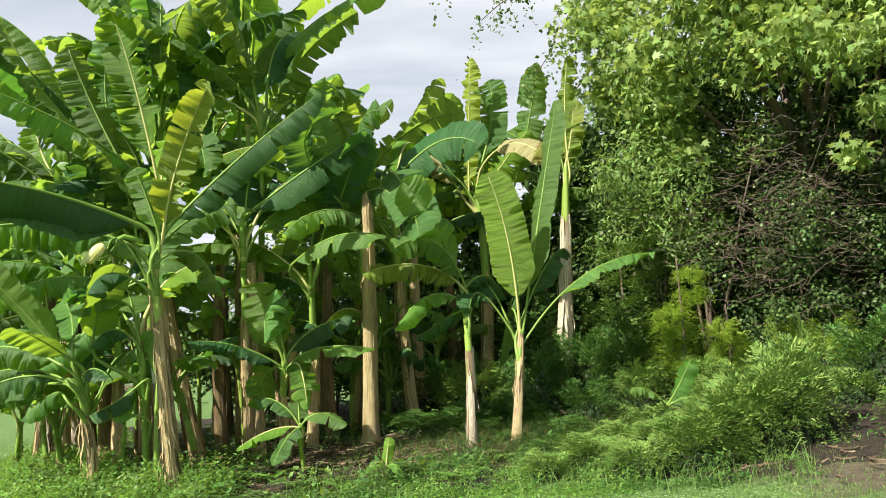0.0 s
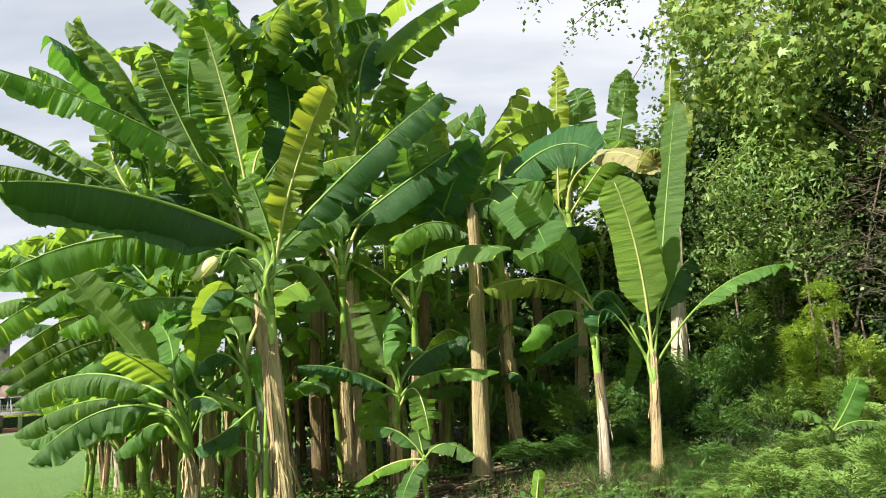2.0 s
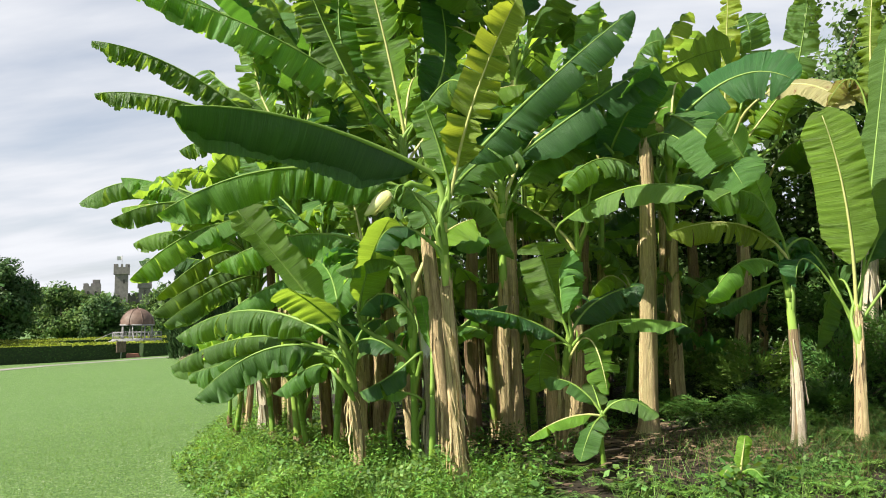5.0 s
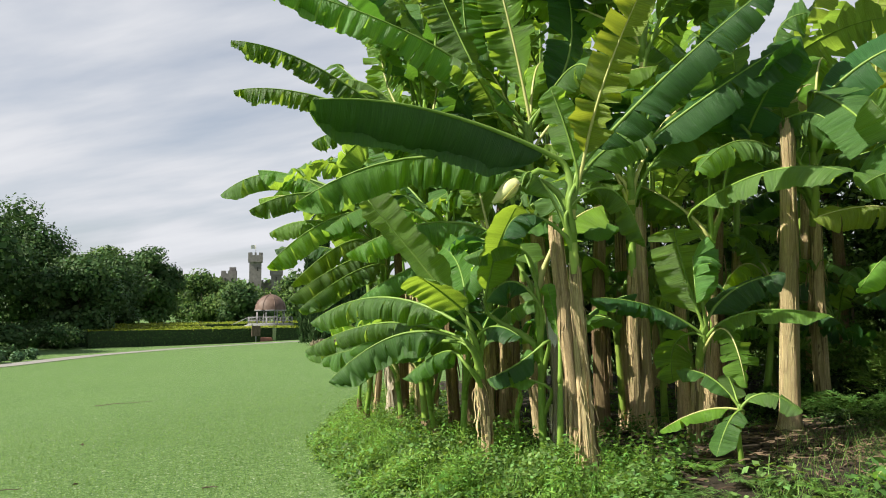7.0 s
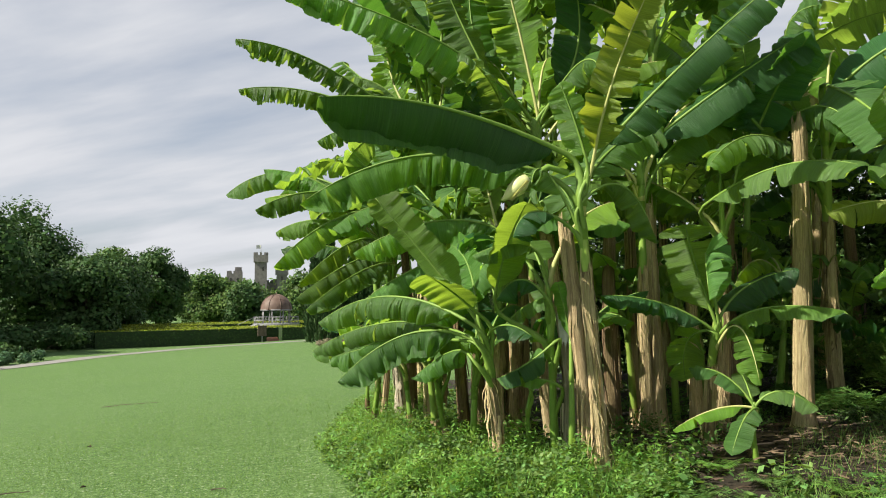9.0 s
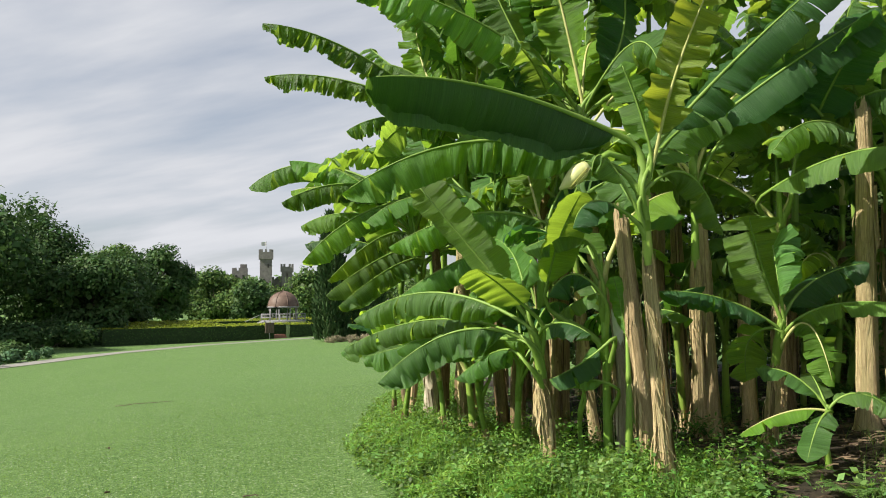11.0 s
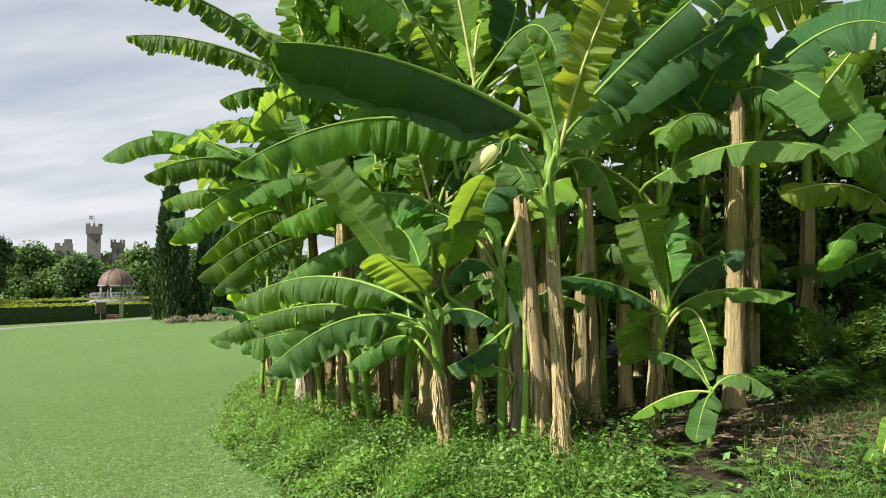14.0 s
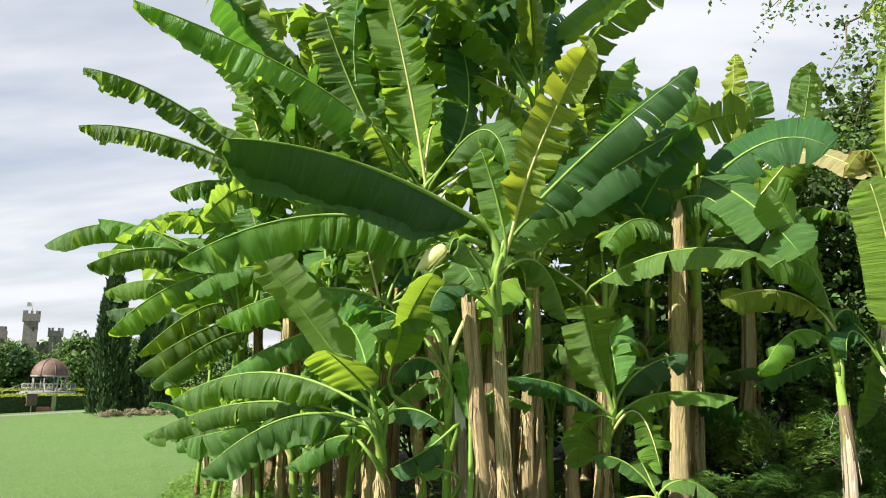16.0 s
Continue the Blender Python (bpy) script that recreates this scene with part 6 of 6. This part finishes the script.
dead_stem(-1.12, 11.32, (-1.08, 11.11, 3.5), 0.105, "tall straight banana stem sawn off flat with a hollow top", DRY, 1, True, 3)
dead_stem(-3.22, 9.74, (-3.42, 9.53, 2.31), 0.088, "thick dead banana stem beside the front plant", DRY, 2, True, 9)
split = dead_stem(-3.5, 10.1, (-3.52, 9.85, 1.42), 0.07, "short pale split stem with a white torn sheath", DRY_PALE, 3, True, 3)
curl = [(-3.505 + 0.05 * math.cos(a) + 0.02 * i / 7, 9.84 + 0.07 * math.sin(a) - 0.012 * math.sin(9 * a), 1.47 - 0.042 * i + 0.025 * math.sin(7 * a + i)) for i in range(8) for a in np.linspace(-2.9, -0.4, 7)]
part("torn_sheath", local(split, mesh("torn_sheath", curl, [(7 * i + k, 7 * i + k + 1, 7 * i + k + 8, 7 * i + k + 7) for i in range(7) for k in range(6)], WHITE_SHEATH, [(0.02 * k, 0.04 * i) for i in range(8) for k in range(7)])), split, "white torn sheath")
for k, (x, y, z, r, d) in enumerate([(-3.12, 11.35, 2.6, 0.09, DRY_DARK), (-2.62, 11.3, 2.7, 0.085, DRY), (-2.2, 11.75, 1.9, 0.08, DRY), (-5.75, 12.75, 1.25, 0.11, DRY_PALE), (-6.55, 13.65, 0.9, 0.12, DRY_PALE), (-1.75, 12.2, 2.6, 0.09, DRY_DARK), (-0.45, 13.6, 3.0, 0.1, DRY), (0.1, 14.8, 3.0, 0.1, DRY_DARK), (-4.8, 11.6, 1.5, 0.09, DRY_DARK)]):
    dead_stem(x, y, (x + 0.08 * math.sin(5 * k), y - 0.15, z), r, "dry brown leafless banana stem inside the clump", d, 10 + k, k % 2 == 0, 6)

# more leaves behind those, on the same plants
for p, n, size, lift in ((tall, 7, 2.3, (20, 80)), (torn, 7, 2.1, (10, 75)), (outer, 6, 1.8, (5, 70)), (second, 7, 1.7, (10, 75)), (cross, 3, 1.9, (35, 80)), (side, 4, 1.5, (30, 80)), (mate, 6, 1.7, (25, 80)), (slim, 2, 1.0, (20, 70)), (pale, 4, 1.6, (20, 75))):
    p.fan(n, size, ["mid", "mid", "dark", "fresh", "lime"], 0.12, lift, 3, 210, 90, 0.55)

# ---- the rest of the clump ----
KINDS = ["mid", "mid", "dark", "fresh", "mid", "lime"]
crowd = random.Random(21)


def fill(x, y, h, count, size, lift, width=0.58, dry=(0.45, 0.7)):
    p = Plant((x + crowd.uniform(-0.15, 0.15), y), (x + crowd.uniform(-0.25, 0.25), y - crowd.uniform(0, 0.4), h), crowd.uniform(0.055, 0.08) if h > 2.3 else crowd.uniform(0.04, 0.06), h * crowd.uniform(*dry), "banana plant within the dense clump" if h > 2.3 else "young banana sucker among the stems", dry=crowd.choice([DRY, DRY, DRY_DARK]), flaps=10 if h > 2.3 else 1, name="banana_plant" if h > 2.3 else "banana_sucker")
    p.fan(count, size, KINDS, crowd.choice([0.04, 0.1, 0.25]), lift, 1, width=width, droop=(0.1, 0.7) if h > 4 else (0.35, 0.95))


# tall ones
for x, y, h in [(-2.7, 11.7, 5.0), (-3.2, 12.9, 6.0), (-4.6, 13.0, 5.8), (-5.0, 14.4, 5.4), (-6.3, 14.6, 4.6), (-6.0, 16.6, 5.2), (-4.2, 15.4, 5.6), (-1.4, 13.6, 4.3), (-1.2, 15.8, 4.6), (-2.4, 16.6, 5.2), (-4.8, 17.6, 5.0), (0.0, 16.4, 4.4), (-5.6, 13.0, 4.7), (-4.2, 12.1, 5.2), (-5.7, 12.3, 5.1), (-2.9, 12.2, 5.4)]:
    fill(x, y, h, 7, 2.5, (25, 85), 0.66)
# middle height
for x, y, h in [(-7.0, 15.6, 3.6), (-7.6, 17.3, 3.4), (-8.2, 19.0, 3.2), (-5.0, 11.6, 2.7), (-6.9, 13.9, 2.3), (1.3, 15.6, 3.8), (-5.7, 13.3, 3.2), (-7.6, 15.2, 2.3), (-3.9, 11.3, 2.9), (-4.5, 12.0, 3.6), (-0.7, 14.6, 3.4), (-6.2, 12.9, 3.4), (-3.4, 16.6, 3.0), (-4.6, 16.4, 2.7), (-2.4, 17.6, 3.2), (-5.6, 16.0, 2.6), (-1.6, 14.6, 2.8)]:
    fill(x, y, h, 8, 1.8, (5, 75), 0.55)
# suckers between the stems
for x, y, h in [(-2.9, 11.8, 1.7), (-2.1, 12.4, 1.6), (-3.6, 12.1, 1.8), (-1.3, 12.6, 1.9), (-4.6, 12.4, 1.7), (-2.6, 13.2, 2.0), (-1.0, 13.6, 2.0), (-4.6, 10.6, 1.2), (-4.9, 10.9, 0.9), (-5.3, 11.3, 1.3), (-5.9, 12.1, 1.1), (-6.6, 12.9, 0.9), (-7.2, 14.2, 1.0), (-2.3, 12.0, 1.6), (-1.6, 12.7, 1.5), (-0.9, 12.9, 1.3), (-3.4, 11.0, 1.3), (-0.3, 14.0, 1.5)]:
    fill(x, y, h, 6, 1.0, (15, 75), 0.38, (0.0, 0.25))


# ---- weeds, grass and litter ----
def along_edge(n, rng, inward, start=0.0, stop=1.0):
    """Random places along the bed's front edge, and how far inside it each lies."""
    e = np.array(EDGE)
    seg = np.r_[0, np.cumsum(np.linalg.norm(np.diff(e, axis=0), axis=1))]
    t = seg[-1] * (start + (stop - start) * rng.random(n))
    x, y = np.interp(t, seg, e[:, 0]), np.interp(t, seg, e[:, 1])
    k = np.clip(np.searchsorted(seg, t) - 1, 0, len(e) - 2)
    d = e[k + 1] - e[k]
    d /= np.linalg.norm(d, axis=1)[:, None]
    w = inward[0] + (inward[1] - inward[0]) * rng.random(n) ** 1.1
    return x + d[:, 1] * w, y - d[:, 0] * w, w


def weed_patch(name, label, n, inward, tall, size, material, seed, shape="diamond", per=12, start=0.0, stop=1.0, lean=0.06):
    rng = np.random.default_rng(seed)
    x, y, w = along_edge(n, rng, inward, start, stop)
    bare = np.hypot((x + 0.9) / 1.3, (y - 10.4) / 1.1) < 1 + 0.25 * np.sin(4 * x)
    bare |= np.sin(4.1 * x + 1.7 * y + seed) * np.sin(3.3 * y - 1.9 * x + 2 * seed) + 0.5 * np.sin(9.1 * x - 6 * y) < -0.35 + 0.25 * rng.standard_normal(n)
    x, y, w, n = x[~bare], y[~bare], w[~bare], int((~bare).sum())
    z = np.array([ground_z(a, b) for a, b in zip(x, y)])
    clump = 0.42 + 0.5 * np.sin(3.1 * x + 0.9 * y + seed) * np.sin(3.7 * y - 0.6 * x) + 0.3 * np.sin(7.3 * x - 2.0 * y) + 0.35 * rng.random(n)
    high = tall * np.clip(clump, 0.08, 1.5) * np.clip(0.12 + (w - inward[0]) * 1.5, 0.08, 1)
    c = np.repeat(np.stack([x, y, z], 1), per, axis=0)
    u = rng.random(n * per) ** 0.7
    c[:, 2] += u * np.repeat(high, per) + 0.01
    c[:, :2] += rng.normal(0, lean, (n * per, 2)) * (0.5 + u)[:, None]
    v, f = scatter_leaves(c, 2.2, size, rng, shape)
    return tagged(new(name, cloud_mesh(name, v, f, material)), label, "weeds", kind="stuff")


weed_patch("weeds", "lush low green weeds round the edge of the bed", 4200, (-0.1, 1.5), 0.30, 0.05, WEED, 1, "diamond", 16, 0.385, 0.82, 0.06)
weed_patch("weeds", "feathery green weeds round the edge of the bed", 4200, (-0.1, 1.7), 0.40, 0.055, WEED_PALE, 5, "narrow", 18, 0.38, 0.82, 0.045)
weed_patch("weeds", "broad-leaved green weeds among the stems", 700, (0.0, 2.0), 0.24, 0.085, WEED, 2, "diamond", 8, 0.3, 0.85, 0.09)
weed_patch("weeds", "thin green undergrowth on the bank", 700, (0.0, 1.0), 0.14, 0.035, WEED_PALE, 3, "narrow", 18, 0.25, 0.34, 0.06)
weed_patch("weeds", "low feathery undergrowth between the mulch and the junipers", 2600, (0.2, 3.4), 0.15, 0.05, JUNIPER_SHADE, 7, "narrow", 14, 0.2, 0.36, 0.06)
weed_patch("weeds", "shaded undergrowth beneath the banana plants", 2400, (1.4, 5.5), 0.22, 0.07, JUNIPER_SHADE, 4, "narrow", 12, 0.0, 0.8)


def blades(name, label, x, y, tall, wide, material, seed, lean=0.4):
    rng = np.random.default_rng(seed)
    n = len(x)
    z = np.array([ground_z(a, b) for a, b in zip(x, y)])
    p = np.stack([x, y, z - 0.004], 1)
    an = rng.uniform(0, 2 * math.pi, n)
    s = np.stack([np.cos(an), np.sin(an), np.zeros(n)], 1) * wide * rng.uniform(0.6, 1.3, (n, 1))
    tip = p + np.stack([rng.normal(0, lean, n), rng.normal(0, lean, n), np.ones(n)], 1) * (tall * rng.uniform(0.5, 1.3, n))[:, None]
    verts = np.stack([p - s, p + s, tip], 1).reshape(-1, 3)
    return tagged(new(name, cloud_mesh(name, verts, np.arange(3 * n).reshape(n, 3), material)), label, "grass", kind="stuff")


gr = np.random.default_rng(12)
n = 230000
gx, gy = gr.uniform(-17, 9, n), 3.6 + 23 * gr.random(n) ** 1.4
fade = np.clip((26.6 - gy) / 14, 0, 1) * np.clip((gx + 17) / 6, 0, 1)
ok = np.array([bed_depth(a, b) < 0.35 for a, b in zip(gx, gy)]) & (gr.random(n) < fade) & (np.hypot((gx - 4.3) * 0.48, (gy - 6.9) * 0.85) > 0.75)
blades("lawn_grass", "short mown lawn grass blades", gx[ok], gy[ok], 0.03, 0.0045, BLADE, 5)
ex, ey, _ = along_edge(9000, gr, (0.35, 1.6), 0.39, 0.78)
blades("tall_grass", "longer grass blades at the foot of the plants", ex, ey, 0.26, 0.005, WEED_PALE, 6)
ex, ey, _ = along_edge(2400, gr, (0.0, 3.0), 0.2, 0.36)
blades("tall_grass", "fine dry-tipped grass on the bank", ex, ey, 0.2, 0.004, BLADE, 7)

ux, uy = gr.normal(1.0, 0.85, 7500), gr.normal(10.5, 0.85, 7500)
blades("tall_grass", "thin shaded grass and seedlings between the young plants and the junipers", ux, uy, 0.2, 0.005, WISP, 8, 1.0)
ux, uy = gr.normal(1.0, 0.8, 1500), gr.normal(10.2, 0.7, 1500)
blades("dry_grass", "thin brown dead grass between the young plants", ux, uy, 0.18, 0.004, DEAD_GRASS, 9, 1.0)
ux, uy = gr.uniform(2.4, 6.5, 2600), gr.uniform(6.0, 8.2, 2600)
blades("lawn_grass", "sparse worn grass on the bare earth", ux, uy, 0.045, 0.004, BLADE, 10)


def litter(name, x, y, spread, n, seed):
    """Dead sheath strips and leaf scraps lying on the mulch."""
    rng = np.random.default_rng(seed)
    verts, faces = [], []
    for _ in range(n):
        px, py = x + rng.normal(0, spread), y + rng.normal(0, spread * 0.8)
        an, long, wide = rng.uniform(0, 6.28), 0.05 + 0.36 * rng.random() ** 2, rng.uniform(0.006, 0.022)
        d, s = np.array([math.cos(an), math.sin(an)]), np.array([-math.sin(an), math.cos(an)])
        k = len(verts)
        lift = rng.uniform(0.01, 0.05)
        for i in range(4):
            u = i / 3 - 0.5
            q = np.array([px, py]) + d * long * u + s * 0.05 * math.sin(3 * u + an)
            h = ground_z(*q) + 0.02 + lift * (1 + math.cos(2.5 * u + an)) * 0.6
            w = wide * (1 - 1.4 * abs(u))
            verts += [(*(q + s * w), h), (*q, h + 0.012), (*(q - s * w), h)]
        faces += [(k + 3 * i + j, k + 3 * i + j + 1, k + 3 * i + j + 4, k + 3 * i + j + 3) for i in range(3) for j in (0, 1)]
    return tagged(new(name, mesh(name, verts, faces, LITTER)), "dead brown leaf strips scattered on the mulch", "leaf litter", kind="stuff")


litter("leaf_litter", -0.7, 10.35, 0.8, 520, 1)
litter("leaf_litter", -2.6, 10.6, 1.1, 320, 2)
litter("leaf_litter", 3.6, 7.4, 0.6, 40, 3)

# small yellow-green shoot in front of the mulch
shoot = Plant((-0.75, 8.75), (-0.74, 8.7, 0.32), 0.02, 0.0, "tiny bright yellow-green banana shoot by the lawn", flaps=0, name="banana_shoot", top=0.9)
shoot.leaf((-0.74, 8.70, 0.30), (-0.72, 8.68, 0.45), (-0.70, 8.66, 0.60), (-0.3, -0.95, 0.1), 0.13, 18, 0.0, "lime", 0.1)
shoot.leaf((-0.74, 8.70, 0.28), (-0.82, 8.62, 0.36), (-0.92, 8.52, 0.30), (0.1, -0.3, 0.95), 0.12, 25, 0.0, "lime", 0.1)
shoot.leaf((-0.74, 8.70, 0.28), (-0.66, 8.60, 0.34), (-0.60, 8.50, 0.26), (-0.1, -0.3, 0.95), 0.11, 25, 0.0, "fresh", 0.1)
# young shoot among the junipers on the bank
sprig = Plant((2.35, 9.55), (2.4, 9.5, 0.75), 0.025, 0.0, "young banana shoot among the junipers on the bank", flaps=0, name="banana_shoot", top=0.9)
sprig.leaf((2.42, 9.5, 0.76), (2.55, 9.45, 0.98), (2.68, 9.4, 1.26), (-0.7, -0.6, 0.3), 0.27, 25, 0.05, "fresh", 0.1)
sprig.leaf((2.38, 9.5, 0.76), (2.15, 9.4, 0.95), (1.95, 9.35, 0.92), (0.2, -0.4, 0.9), 0.2, 30, 0.1, "mid", 0.1)
sprig.leaf((2.42, 9.5, 0.74), (2.65, 9.4, 0.84), (2.9, 9.3, 0.78), (-0.1, -0.4, 0.9), 0.16, 30, 0.1, "mid", 0.1)


def curled_leaf(x, y, size, seed, label="curled dead brown leaf lying on the lawn"):
    rng = np.random.default_rng(seed)
    verts = []
    for i in range(6):
        u = i / 5 - 0.5
        for k in range(5):
            v = (k / 4 - 0.5) * (1 - 3.4 * u * u)
            verts.append((size * u, size * 0.7 * v, size * (0.15 + 1.3 * v * v * 0.9 + 0.25 * u * u) + rng.normal(0, 0.05 * size)))
    faces = [(5 * i + k, 5 * i + k + 1, 5 * i + k + 6, 5 * i + k + 5) for i in range(5) for k in range(4)]
    ob = new("fallen_leaf", mesh("fallen_leaf", verts, faces, LITTER))
    ob.location, ob.rotation_euler = (x, y, ground_z(x, y) + 0.005), (0, 0, rng.uniform(0, 6))
    tagged(ob, label, "leaf", "fallen leaves")


curled_leaf(-6.83, 11.7, 0.17, 1)
curled_leaf(-4.05, 8.25, 0.2, 2)
curled_leaf(-3.75, 8.35, 0.24, 3)
curled_leaf(-11.5, 12.6, 0.08, 4)
curled_leaf(-9.0, 9.6, 0.07, 5)


def stick(x, y, long, turn, seed):
    rng = np.random.default_rng(seed)
    v, f, uv = tube(branch_path((-long / 2, 0, 0.012), (long / 2, 0, 0.016), 0.01, rng, 7, 0.008), np.linspace(0.009, 0.004, 7), 6)
    ob = new("stick", mesh("stick", v, f, BARK, uv))
    ob.location, ob.rotation_euler = (x, y, ground_z(x, y)), (0, math.atan(-0.0736 * math.cos(turn)), turn)
    tagged(ob, "thin dark fallen stick on the lawn", "stick", "fallen sticks")


stick(-9.75, 9.3, 0.42, 0.6, 1)
stick(-16.3, 19.7, 1.5, 0.35, 2)
stick(-7.1, 9.4, 0.16, 0.3, 3)


def fern(x, y, size, seed, material):
    """A low plant of arching feathery fronds."""
    rng = np.random.default_rng(seed)
    root = thing("fern", "feathery bright green fern-like weed at the bed edge", "fern", "ferns at the bed edge", at=(x, y, ground_z(x, y)))
    for i in range(8):
        an = 2 * math.pi * i / 8 + rng.uniform(-0.3, 0.3)
        out, sd = np.array([math.cos(an), math.sin(an), 0]), np.array([-math.sin(an), math.cos(an), 0])
        long = size * rng.uniform(0.7, 1.2)
        verts, faces = [], []
        for k in range(22):
            u = 0.12 + 0.88 * k / 21
            c = out * long * u * 0.85 + np.array([0, 0, long * (0.95 * u - 0.75 * u * u)])
            w = long * 0.24 * math.sin(math.pi * min(1, 0.15 + 0.85 * u)) + 0.01
            for sg in (-1, 1):
                tip = c + sd * sg * w + out * 0.35 * w + np.array([0, 0, -0.12 * w + rng.normal(0, 0.006)])
                n0 = len(verts)
                mid = 0.5 * (c + tip)
                verts += [c, mid + out * 0.02 * long, tip, mid - out * 0.02 * long]
                faces.append((n0, n0 + 1, n0 + 2, n0 + 3))
        part("frond", mesh("frond", verts, faces, material), root)


fr = random.Random(3)
for i, (x, y) in enumerate([(-2.5, 9.2), (-2.1, 9.5), (-1.7, 9.0), (-2.8, 8.9), (-2.3, 8.7), (-3.6, 9.3), (-3.9, 9.0), (-4.8, 9.6), (-5.3, 10.4), (-1.2, 8.8), (-0.4, 9.2), (0.4, 9.4), (1.1, 9.7), (0.0, 8.6), (0.8, 8.9), (-5.9, 11.2), (-2.2, 8.4), (1.5, 10.4)]):
    fern(x, y, fr.uniform(0.26, 0.46), i, WEED_PALE if i % 2 else WEED)
